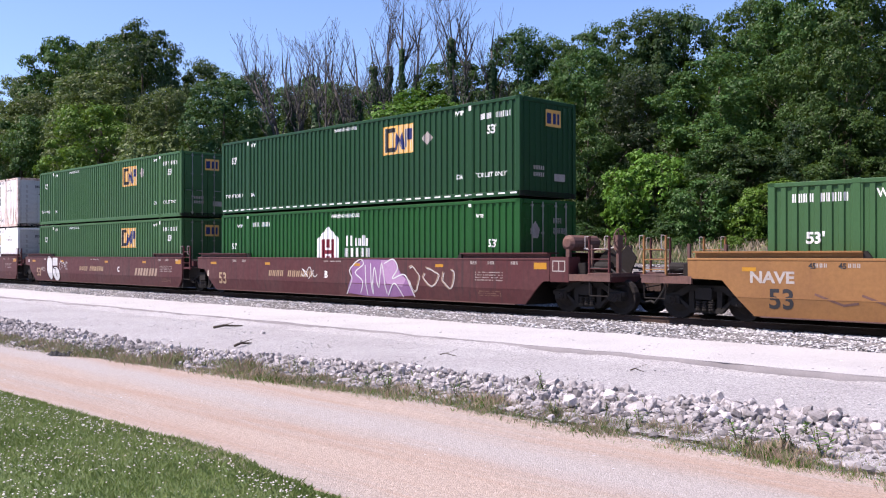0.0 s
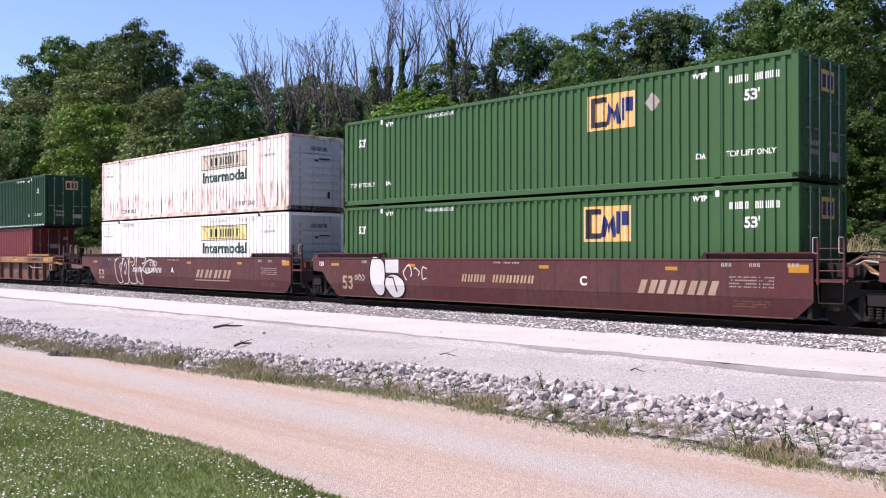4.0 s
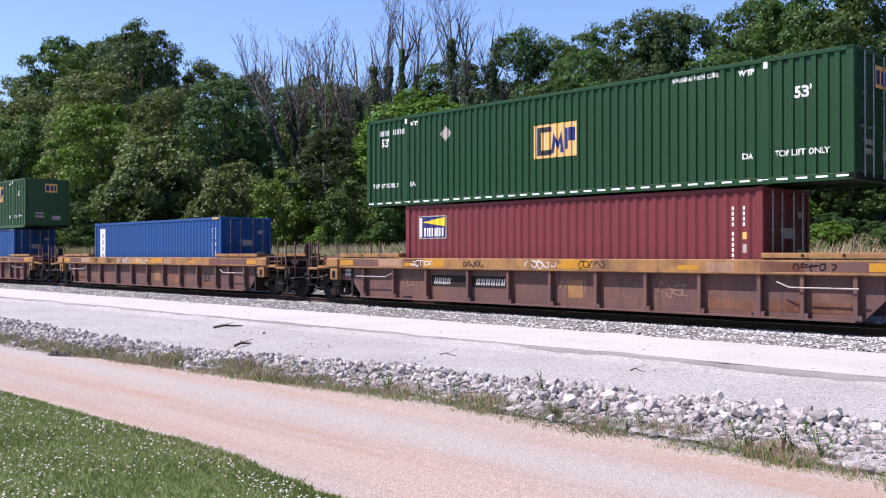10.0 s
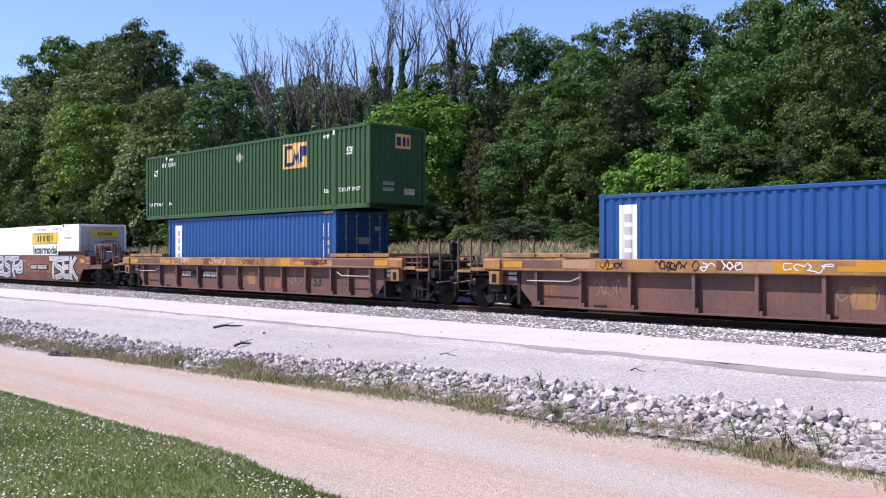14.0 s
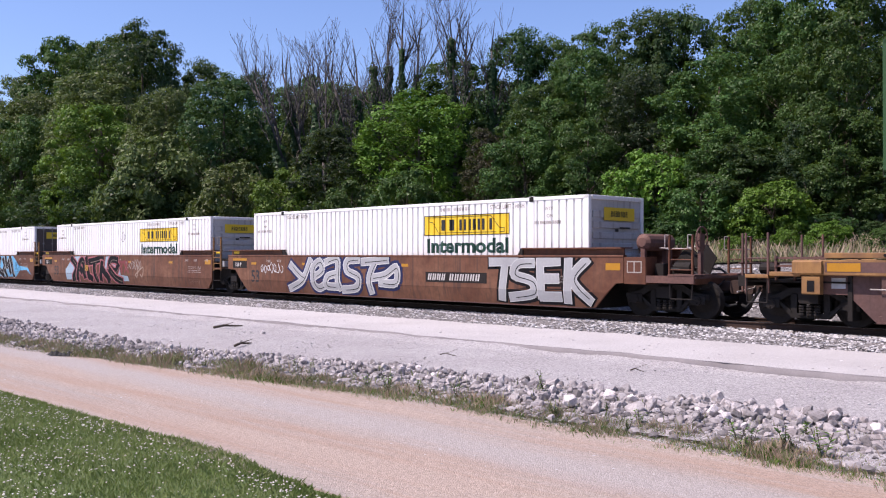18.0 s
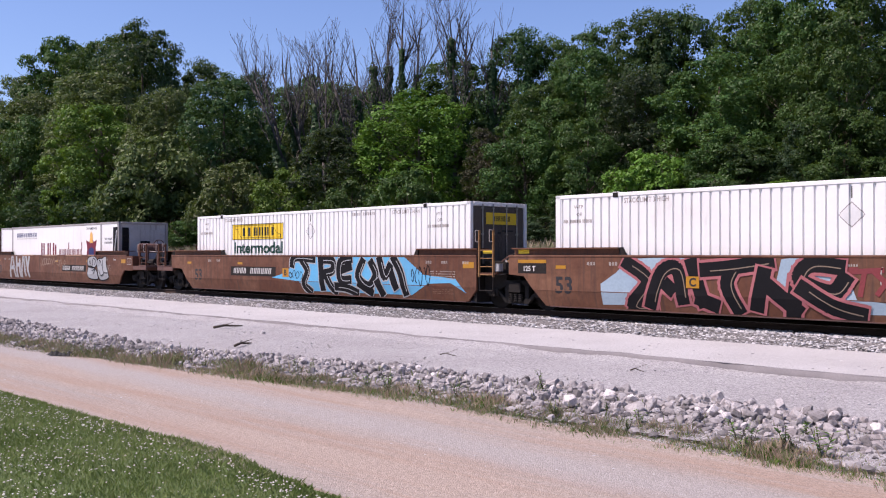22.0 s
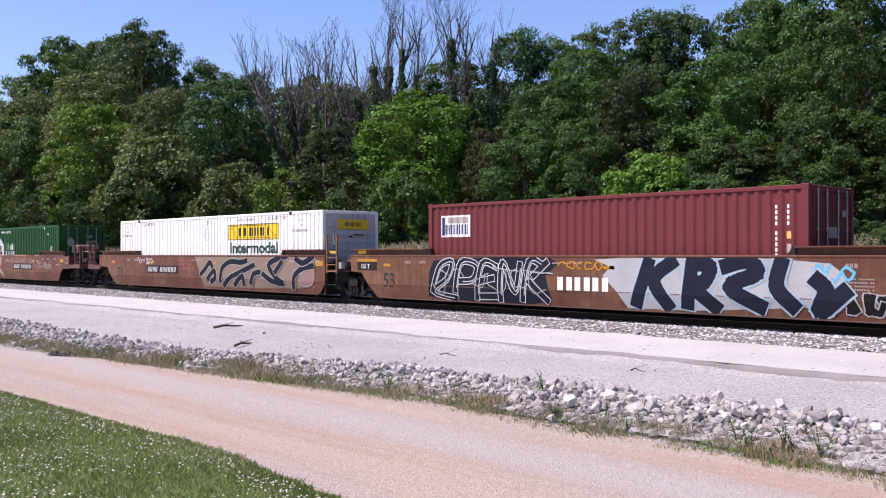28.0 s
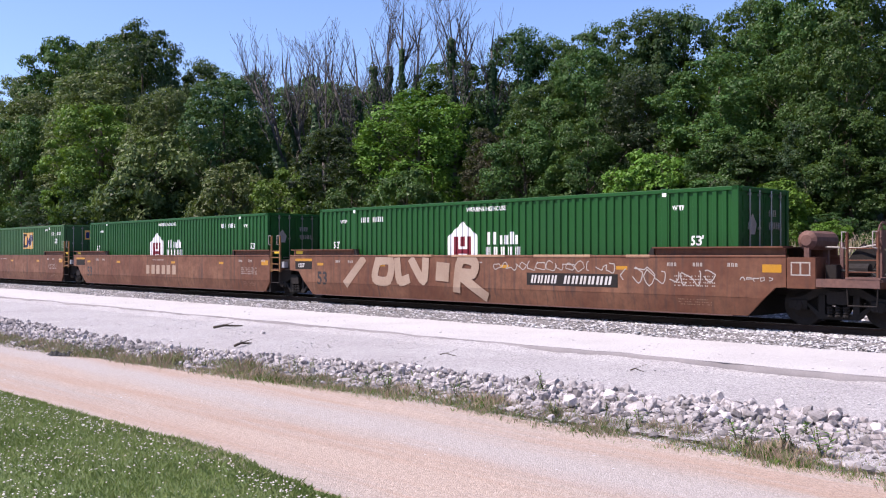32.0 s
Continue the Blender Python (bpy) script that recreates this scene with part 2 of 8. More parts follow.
M = dict(
    green=surface("green_paint", (0.006, 0.047, 0.013), (0.008, 0.042, 0.016), 0.5, big=0.35, fine=9, grain=0.12, bump=0.04),
    green_dull=surface("dull_green_paint", (0.026, 0.078, 0.026), (0.028, 0.064, 0.03), 0.55, big=0.35, fine=9, grain=0.15, bump=0.04),
    green_faded=surface("faded_green_paint", (0.036, 0.108, 0.036), (0.038, 0.09, 0.04), 0.55, big=0.35, fine=9, grain=0.15, bump=0.04),
    green_bright=surface("bright_green_paint", (0.0045, 0.0713, 0.0105), (0.006, 0.0562, 0.0135), 0.5, big=0.35, fine=9, grain=0.12, bump=0.04),
    white=surface("white_paint", (0.81, 0.81, 0.80), (0.70, 0.675, 0.65), 0.5, big=0.5, fine=10, grain=0.08, bump=0.04, streak=(0.42, 0.34, 0.28), streak_amount=0.25),
    rail_grey=surface("grey_worn_rail", (0.36, 0.34, 0.335), (0.22, 0.19, 0.18), 0.55, big=1.2, fine=10, grain=0.25, bump=0.05),
    door_brown=surface("grimy_door_paint", (0.105, 0.088, 0.08), (0.06, 0.05, 0.046), 0.6, big=1.2, fine=10, grain=0.3, bump=0.05),
    white_rusty=surface("rusty_white_paint", (0.85, 0.81, 0.79), (0.76, 0.66, 0.60), 0.55, big=0.7, fine=10, grain=0.1, bump=0.06, streak=(0.30, 0.125, 0.06), streak_amount=1.3, streak_from=0.495, streak_low=(1.25, 0.4)),
    rusty_frame=surface("rust_blotched_white_paint", (0.74, 0.64, 0.58), (0.30, 0.14, 0.09), 0.6, big=2.2, fine=12, amount=1.0, grain=0.25, bump=0.08, streak=(0.22, 0.10, 0.06), streak_amount=1.2),
    # white of the leading ends: dirt streaks, and shade put into the colour
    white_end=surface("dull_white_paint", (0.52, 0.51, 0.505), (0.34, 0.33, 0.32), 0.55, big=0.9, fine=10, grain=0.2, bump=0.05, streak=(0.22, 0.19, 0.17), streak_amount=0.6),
    maroon=surface("maroon_paint", (0.152, 0.028, 0.032), (0.12, 0.028, 0.028), 0.55, big=0.4, fine=10, grain=0.15, bump=0.05),
    blue=surface("blue_paint", (0.009, 0.066, 0.22), (0.014, 0.062, 0.18), 0.5, big=0.4, fine=10, grain=0.15, bump=0.05),
    oxide=surface("oxide_brown_paint", (0.086, 0.0228, 0.0238), (0.10, 0.042, 0.04), 0.6, big=0.5, fine=6, grain=0.4, amount=0.8, bump=0.06, streak=(0.042, 0.022, 0.022), streak_amount=1.0, streak_from=0.5),
    brown=surface("weathered_brown_paint", (0.125, 0.047, 0.026), (0.23, 0.112, 0.065), 0.65, big=0.55, fine=5, amount=0.9, grain=0.5, bump=0.07, streak=(0.066, 0.036, 0.028), streak_amount=1.1, streak_from=0.5),
    tan=surface("weathered_tan_paint", (0.29, 0.142, 0.05), (0.18, 0.085, 0.038), 0.65, big=0.6, fine=12, grain=0.3, bump=0.07, streak=(0.2, 0.09, 0.04), streak_amount=0.6),
    pad=surface("worn_tan_steel", (0.36, 0.22, 0.14), (0.22, 0.11, 0.07), 0.7, big=1.5, fine=12, amount=0.8, grain=0.35, bump=0.08),
    chord=surface("rusty_yellow_paint", (0.32, 0.168, 0.062), (0.13, 0.067, 0.044), 0.65, big=1.9, fine=12, amount=0.9, grain=0.35, bump=0.08, streak=(0.16, 0.08, 0.045), streak_amount=0.8),
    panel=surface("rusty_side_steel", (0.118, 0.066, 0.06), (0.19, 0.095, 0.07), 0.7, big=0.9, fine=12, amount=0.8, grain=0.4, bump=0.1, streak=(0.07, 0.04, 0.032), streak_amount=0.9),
    # grimy underframe and truck steel, darkened further for the shade around it
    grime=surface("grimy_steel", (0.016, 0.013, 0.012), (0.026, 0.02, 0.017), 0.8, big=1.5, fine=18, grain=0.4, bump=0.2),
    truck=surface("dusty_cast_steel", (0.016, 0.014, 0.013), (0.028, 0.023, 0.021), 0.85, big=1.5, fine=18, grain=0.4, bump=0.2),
    steel=surface("worn_steel", (0.34, 0.33, 0.33), (0.2, 0.17, 0.15), 0.35, 0.9, big=3, fine=30, grain=0.2, bump=0.02),
    rubber=surface("black_rubber", (0.02, 0.02, 0.02), rough=0.7, fine=30, bump=0.05),
    rust=surface("rust", (0.06, 0.036, 0.028), (0.04, 0.027, 0.022), 0.85, big=2, fine=25, grain=0.4, bump=0.2),
    ink_white=surface("white_lettering", (0.78, 0.78, 0.77), (0.6, 0.6, 0.6), 0.55, big=2, fine=18, grain=0.15, bump=0),
    ink_number=surface("weathered_number_paint", (0.55, 0.53, 0.51), (0.36, 0.33, 0.31), 0.6, big=2, fine=14, grain=0.3, bump=0),
    ink_dim=surface("worn_white_lettering", (0.42, 0.38, 0.35), (0.25, 0.2, 0.18), 0.6, big=3, fine=14, grain=0.4, bump=0),
    ink_worn=surface("worn_buff_lettering", (0.26, 0.16, 0.11), (0.16, 0.09, 0.065), 0.6, big=3, fine=14, grain=0.4, bump=0),
    ink_buff=surface("worn_cream_lettering", (0.40, 0.29, 0.18), (0.28, 0.18, 0.11), 0.6, big=3, fine=14, grain=0.3, bump=0),
    ink_dark=surface("dark_lettering", (0.022, 0.022, 0.025), (0.05, 0.05, 0.05), 0.55, big=2, fine=18, grain=0.1, bump=0),
    ink_green=surface("dark_green_lettering", (0.012, 0.055, 0.04), (0.03, 0.07, 0.05), 0.5, big=2, fine=18, grain=0.1, bump=0),
    ink_navy=surface("navy_lettering", (0.02, 0.03, 0.13), rough=0.5, big=2, fine=18, grain=0.1, bump=0),
    ink_red=surface("wine_red_lettering", (0.18, 0.015, 0.03), rough=0.5, big=2, fine=18, grain=0.1, bump=0),
    ink_yellow=surface("yellow_film", (0.80, 0.55, 0.03), (0.7, 0.5, 0.08), 0.5, big=1.5, fine=18, grain=0.1, bump=0),
    ink_pale=surface("pale_yellow_film", (0.72, 0.62, 0.27), (0.66, 0.58, 0.36), 0.55, big=1.5, fine=18, grain=0.12, bump=0),
    ink_faded=surface("faded_yellow_film", (0.60, 0.55, 0.42), (0.62, 0.58, 0.52), 0.6, big=1.5, fine=18, grain=0.2, bump=0),
    ink_orange=surface("orange_film", (0.78, 0.42, 0.10), (0.7, 0.45, 0.2), 0.5, big=2, fine=18, grain=0.1, bump=0),
    reflect=surface("amber_reflective_film", (0.46, 0.22, 0.02), (0.34, 0.16, 0.03), 0.4, big=4, fine=30, grain=0.2, bump=0),
    spray_white=surface("white_spray_paint", (0.62, 0.62, 0.62), (0.42, 0.41, 0.41), 0.55, big=1.2, fine=16, grain=0.25, bump=0),
    spray_silver=surface("silver_spray_paint", (0.40, 0.41, 0.42), (0.28, 0.28, 0.29), 0.5, big=1.2, fine=16, grain=0.25, bump=0),
    spray_black=surface("black_spray_paint", (0.009, 0.009, 0.011), (0.018, 0.016, 0.017), 0.7, big=1.2, fine=16, grain=0.2, bump=0, spec=0.12),
    spray_blue=surface("light_blue_spray_paint", (0.10, 0.42, 0.68), (0.12, 0.32, 0.52), 0.55, big=1.2, fine=16, grain=0.2, bump=0),
    spray_navy=surface("dark_blue_spray_paint", (0.012, 0.02, 0.085), (0.016, 0.022, 0.06), 0.6, big=1.2, fine=16, grain=0.2, bump=0),
    spray_violet=surface("violet_spray_paint", (0.25, 0.12, 0.27), (0.32, 0.18, 0.32), 0.55, big=1.2, fine=16, grain=0.3, bump=0),
    spray_sky=surface("pale_blue_spray_paint", (0.33, 0.44, 0.52), (0.24, 0.33, 0.42), 0.55, big=1.2, fine=16, grain=0.25, bump=0),
    spray_lilac=surface("lilac_spray_paint", (0.40, 0.24, 0.40), (0.34, 0.19, 0.34), 0.55, big=1.2, fine=16, grain=0.3, bump=0),
    spray_mauve=surface("mauve_spray_paint", (0.28, 0.17, 0.165), (0.22, 0.13, 0.12), 0.6, big=1.2, fine=16, grain=0.3, bump=0),
    spray_red=surface("dull_red_spray_paint", (0.24, 0.045, 0.05), (0.17, 0.04, 0.045), 0.55, big=1.2, fine=16, grain=0.3, bump=0),
    spray_pink=surface("pink_spray_paint", (0.40, 0.13, 0.14), (0.30, 0.09, 0.10), 0.6, big=1.2, fine=16, grain=0.25, bump=0),
    spray_grey=surface("greyish_buff_spray_paint", (0.24, 0.18, 0.135), (0.18, 0.12, 0.085), 0.6, big=0.9, fine=16, grain=0.3, bump=0),
    spray_ink=surface("blue_black_spray_paint", (0.012, 0.016, 0.028), (0.02, 0.024, 0.038), 0.7, big=1.2, fine=16, grain=0.2, bump=0, spec=0.12),
    spray_tan=surface("buff_spray_paint", (0.36, 0.265, 0.20), (0.24, 0.15, 0.10), 0.6, big=1.2, fine=16, grain=0.3, bump=0),
    ballast=surface("ballast_gravel", (0.19, 0.18, 0.18), (0.11, 0.105, 0.105), 0.9, big=0.8, fine=16, grain=0.8, bump=1.0, bump_scale=22, pebble=(26.0, 0.6)),
    # ballast under the train, with its shade put into the colour
    oily=surface("oily_ballast", (0.05, 0.045, 0.042), (0.03, 0.027, 0.025), 0.9, big=0.8, fine=16, grain=0.7, bump=1.0, bump_scale=22, pebble=(17.0, 0.5)),
    stone=surface("crushed_limestone", (0.468, 0.456, 0.46), (0.328, 0.312, 0.312), 0.9, big=1.2, fine=20, grain=0.35, bump=0.4, random=0.25, island=0.4),
    rock=surface("limestone_rock", (0.47, 0.44, 0.44), (0.25, 0.21, 0.215), 0.9, big=4.0, fine=22, grain=0.45, amount=0.8, bump=0.7, random=0.35, island=0.5),
    service=surface("pale_road_gravel", (0.47, 0.455, 0.455), (0.40, 0.38, 0.38), 0.95, big=0.5, fine=35, amount=0.8, grain=0.22, bump=0.4, pebble=(55.0, 0.16)),
    slope=surface("crushed_stone", (0.40, 0.385, 0.39), (0.33, 0.31, 0.315), 0.95, big=0.45, fine=24, amount=0.8, grain=0.4, bump=0.8, pebble=(42.0, 0.32)),
    lane=surface("red_clay_gravel", (0.405, 0.323, 0.273), (0.36, 0.316, 0.288), 0.95, big=1.0, fine=22, amount=1.0, grain=0.5, bump=0.4, run=(0.12, 0.9, 1.0), tracks=(0.325, 0.235, 0.188), crown=(-13.75, 0.4, (0.335, 0.303, 0.288)), pebble=(70.0, 0.2)),
    soil=surface("undergrowth_soil", (0.05, 0.065, 0.022), (0.06, 0.045, 0.028), 0.95, big=0.6, fine=14, grain=0.5, bump=0.6),
    turf=surface("turf", (0.12, 0.17, 0.065), (0.17, 0.16, 0.09), 0.95, big=0.5, fine=25, grain=0.5, bump=0.7),
    wood=surface("creosoted_timber", (0.10, 0.075, 0.06), (0.17, 0.14, 0.12), 0.9, big=2, fine=16, grain=0.4, bump=0.3, random=0.25),
    bark=surface("bark", (0.10, 0.08, 0.06), (0.15, 0.13, 0.11), 0.95, big=2.5, fine=14, grain=0.5, bump=0.8),
    deadwood=surface("grey_dead_wood", (0.11, 0.10, 0.095), (0.065, 0.058, 0.055), 0.95, big=2.0, fine=14, grain=0.4, bump=0.5),
    leaf=leafy("leaf_green", (0.039, 0.098, 0.021), (0.076, 0.14, 0.036)),
    leaf_light=leafy("leaf_light_green", (0.08, 0.182, 0.019), (0.128, 0.23, 0.036)),
    leaf_dark=leafy("leaf_dark_green", (0.0287, 0.0597, 0.027), (0.0451, 0.0802, 0.0357)),
    leaf_olive=leafy("leaf_olive_green", (0.098, 0.15, 0.045), (0.15, 0.195, 0.07)),
    leaf_brown=leafy("leaf_brownish_green", (0.045, 0.042, 0.024), (0.065, 0.06, 0.03)),
    # deep green of some trees, also a darker leaf for shaded ones
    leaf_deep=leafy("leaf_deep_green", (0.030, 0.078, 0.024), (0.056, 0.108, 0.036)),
    grass=leafy("grass_blade", (0.155, 0.225, 0.068), (0.245, 0.29, 0.12), shine=0.6),
    weed=leafy("weed_blade", (0.25, 0.30, 0.13), (0.40, 0.38, 0.24), shine=0.7),
    straw=leafy("dry_stalk", (0.52, 0.40, 0.31), (0.40, 0.27, 0.21), shine=0.8),
    # packed fines of the road's lip, darkened as the step's shadow line
    fines=surface("damp_packed_fines", (0.25, 0.232, 0.237), (0.15, 0.138, 0.142), 0.95, big=1.2, fine=40, amount=0.8, grain=0.3, bump=0.3),
    rill=surface("washed_gravel", (0.36, 0.335, 0.335), (0.24, 0.22, 0.22), 0.95, big=1.5, fine=22, grain=0.5, bump=0.8, pebble=(24.0, 0.5)),
    petal=surface("white_clover_flower", (0.70, 0.66, 0.62), (0.6, 0.5, 0.5), 0.8, big=8, fine=40, bump=0),
)


# ---- mesh helpers ----
def mesh_object(name, verts, faces, material, smooth=False):
    me = bpy.data.meshes.new(name)
    me.from_pydata([tuple(v) for v in verts], [], faces)
    me.materials.append(material)
    if smooth:
        me.polygons.foreach_set("use_smooth", [True] * len(me.polygons))
    return me


class Build:
    """Collects simple solids into one mesh."""

    def __init__(self):
        self.v, self.f = [], []

    def add(self, verts, faces):
        n = len(self.v)
        self.v += [tuple(p) for p in verts]
        self.f += [tuple(n + i for i in q) for q in faces]
        return self

    def box(self, x0, x1, y0, y1, z0, z1, c=0.0):
        """A box; c: chamfer of its edges that run along the longest side."""
        if c <= 0:
            v = [(x, y, z) for x in (x0, x1) for y in (y0, y1) for z in (z0, z1)]
            return self.add(v, [(0, 1, 3, 2), (4, 6, 7, 5), (0, 4, 5, 1), (2, 3, 7, 6), (0, 2, 6, 4), (1, 5, 7, 3)])
        size = (x1 - x0, y1 - y0, z1 - z0)
        k = size.index(max(size))
        lo, hi = (x0, y0, z0), (x1, y1, z1)
        a, b = [i for i in range(3) if i != k]
        ring = [(lo[a] + c, lo[b]), (hi[a] - c, lo[b]), (hi[a], lo[b] + c), (hi[a], hi[b] - c),
                (hi[a] - c, hi[b]), (lo[a] + c, hi[b]), (lo[a], hi[b] - c), (lo[a], lo[b] + c)]
        v = []
        for e in (lo[k], hi[k]):
            for p, q in ring:
                w = [0, 0, 0]
                w[k], w[a], w[b] = e, p, q
                v.append(w)
        f = [(i, (i + 1) % 8, 8 + (i + 1) % 8, 8 + i) for i in range(8)] + [tuple(range(7, -1, -1)), tuple(range(8, 16))]
        return self.add(v, f)

    def prism(self, pts, y0, y1):
        """An outline in x and z, drawn out from y0 to y1."""
        n = len(pts)
        v = [(x, y0, z) for x, z in pts] + [(x, y1, z) for x, z in pts]
        return self.add(v, [tuple(range(n)), tuple(range(2 * n - 1, n - 1, -1))] + [(i, n + i, n + (i + 1) % n, (i + 1) % n) for i in range(n)])

    def plate(self, pts, y):
        n = len(pts)
        return self.add([(x, y, z) for x, z in pts], [tuple(range(n))])

    def rod(self, a, b, r, r2=None, seg=8):
        a, b = Vector(a), Vector(b)
        r2 = r if r2 is None else r2
        d = (b - a).normalized()
        u = d.orthogonal().normalized()
        w = d.cross(u)
        v = []
        for p, q in ((a, r), (b, r2)):
            v += [p + q * (math.cos(2 * math.pi * i / seg) * u + math.sin(2 * math.pi * i / seg) * w) for i in range(seg)]
        f = [(i, (i + 1) % seg, seg + (i + 1) % seg, seg + i) for i in range(seg)]
        return self.add(v, f + [tuple(range(seg - 1, -1, -1)), tuple(range(seg, 2 * seg))])

    def path(self, pts, r, seg=6):
        for a, b in zip(pts, pts[1:]):
            self.rod(a, b, r, seg=seg)
        return self

    def stroke(self, pts, w, y, taper=False):
        """A flat painted line through points in x and z, facing the near side."""
        for a, b in zip(pts, pts[1:]):
            a, b = Vector(a), Vector(b)
            d = b - a
            if d.length < 1e-5:
                continue
            d.normalize()
            n = Vector((-d.y, d.x)) * w / 2
            a, b = a - d * w * 0.3, b + d * w * 0.3
            self.plate([(p.x, p.y) for p in (a - n, b - n, b + n, a + n)], y - 0.00002 * (len(self.f) % 40))
        return self

    def mesh(self, name, material, smooth=False):
        return mesh_object(name, self.v, self.f, material, smooth)


def part(name, data, material, parent, label="", smooth=False):
    """One mesh object under a thing or a part; data: a Build or a mesh."""
    me = data.mesh(name, material, smooth) if isinstance(data, Build) else data
    ob = new(name, me)
    ob.parent = parent
    if label:
        ob["label"] = label
    return ob


def thing(name, label, category, group="", at=None):
    ob = new(name)
    ob.empty_display_size = 0.3
    if at is not None:
        ob.matrix_basis = at
    return tagged(ob, label, category, group)


def text_mesh(words, size, material, bold=0.0, shear=0.0, squeeze=1.0, align="LEFT"):
    cu = bpy.data.curves.new("writing", "FONT")
    cu.body, cu.size, cu.offset, cu.shear, cu.align_x = words, size, bold, shear, align
    cu.resolution_u = 3
    ob = bpy.data.objects.new("writing", cu)
    me = bpy.data.meshes.new_from_object(ob)
    bpy.data.objects.remove(ob)
    for v in me.vertices:
        x, z = v.co.x * squeeze, v.co.y
        v.co = (x, 0.0, z)
    me.materials.clear()
    me.materials.append(material)
    return me


# ---- shipping containers ----
class Ribs:
    """The ribbed section of a container's side: how far it lies behind its outer face along x."""

    def __init__(self, spans, pitch, flat, slope, depth):
        self.pts = []
        for a, b in spans:
            n = max(1, round((b - a) / pitch))
            p = (b - a) / n
            self.pts.append((a, 0.0))
            for i in range(n):
                x = a + i * p + flat / 2 * p / pitch
                inner = p - (flat + 2 * slope) * p / pitch
                for dx, d in ((0, 0), (slope, depth), (slope + inner, depth), (2 * slope + inner, 0)):
                    self.pts.append((x + dx, d))
            self.pts.append((b, 0.0))
        self.xs, self.ds = [p[0] for p in self.pts], [p[1] for p in self.pts]

    def depth(self, x):
        return float(np.interp(x, self.xs, self.ds))


KINDS = dict(
    # length, width, spans between posts, rib pitch, flat, slope, depth
    smooth53=(16.154, 2.59, 0.252, 0.185, 0.012, 0.042),
    wave53=(16.154, 2.59, 0.252, 0.105, 0.026, 0.040),
    plain53=(16.154, 2.59, 0.61, 0.594, 0.004, 0.004),
    iso40=(12.192, 2.438, 0.278, 0.072, 0.068, 0.036),
)
HIGH = 2.896
_cache = {}


def section(kind):
    if kind not in _cache:
        L, W, pitch, flat, slope, depth = KINDS[kind]
        e = L / 2 - 0.11
        spans = [(-e, e)] if kind == "iso40" else [(-e, -6.17), (-6.03, 6.03), (6.17, e)]
        _cache[kind] = Ribs(spans, pitch, flat, slope, depth)
    return _cache[kind]


def face_y(kind):
    return -KINDS[kind][1] / 2 + 0.015


def cached(key, make):
    if key not in _cache:
        _cache[key] = make()
    return _cache[key]


def conform(me, kind, dx, dz, proud=0.004):
    """Lay a flat mesh in x and z onto the near side, following its ribs."""
    r = section(kind)
    bm = bmesh.new()
    bm.from_mesh(me)
    bmesh.ops.translate(bm, verts=bm.verts, vec=(dx, 0, dz))
    if not bm.verts:
        return me
    lo, hi = min(v.co.x for v in bm.verts), max(v.co.x for v in bm.verts)
    for x in r.xs:
        if lo < x < hi:
            bmesh.ops.bisect_plane(bm, geom=bm.verts[:] + bm.edges[:] + bm.faces[:], plane_co=(x, 0, 0), plane_no=(1, 0, 0), dist=1e-5)
    for v in bm.verts:
        v.co.y += face_y(kind) + r.depth(v.co.x) - proud
    bm.to_mesh(me)
    bm.free()
    return me


def writing(root, kind, words, x, z, size, material, bold=0.0, label="", squeeze=1.0, name="lettering", proud=0.004, width=None):
    me = text_mesh(words, size * 1.38, material, bold, squeeze=squeeze)
    if width:
        k = width / max(v.co.x for v in me.vertices)
        for v in me.vertices:
            v.co.x *= k
    me = conform(me, kind, x, z, proud)
    return part(name, me, material, root, label)


def shape(root, kind, polys, x, z, material, name="emblem", label="", proud=0.004):
    b = Build()
    for p in polys:
        b.plate(p, 0.0)
    ob = part(name, conform(b.mesh(name, material), kind, x, z, proud), material, root, label)
    if len(polys) > 1:
        ob["kind"] = "stuff"
    return ob


def rect(x0, x1, z0, z1):
    return [(x0, z0), (x1, z0), (x1, z1), (x0, z1)]


def bar_row(n, w, h, gap=0.35, skip=()):
    """Plain upright bars that stand for a row of marks."""
    p = w / n
    b = p * (1 - gap)
    if b < 0.06:
        return [rect(i * p, i * p + b, 0, h) for i in range(n) if i not in skip]
    # a wide mark is split into two uprights
    return [q for i in range(n) if i not in skip for q in (rect(i * p, i * p + 0.38 * b, 0, h), rect(i * p + 0.62 * b, i * p + b, 0, h))]


def hollow(x0, x1, z0, z1, t):
    return [rect(x0, x1, z0, z0 + t), rect(x0, x1, z1 - t, z1), rect(x0, x0 + t, z0 + t, z1 - t), rect(x1 - t, x1, z0 + t, z1 - t)]


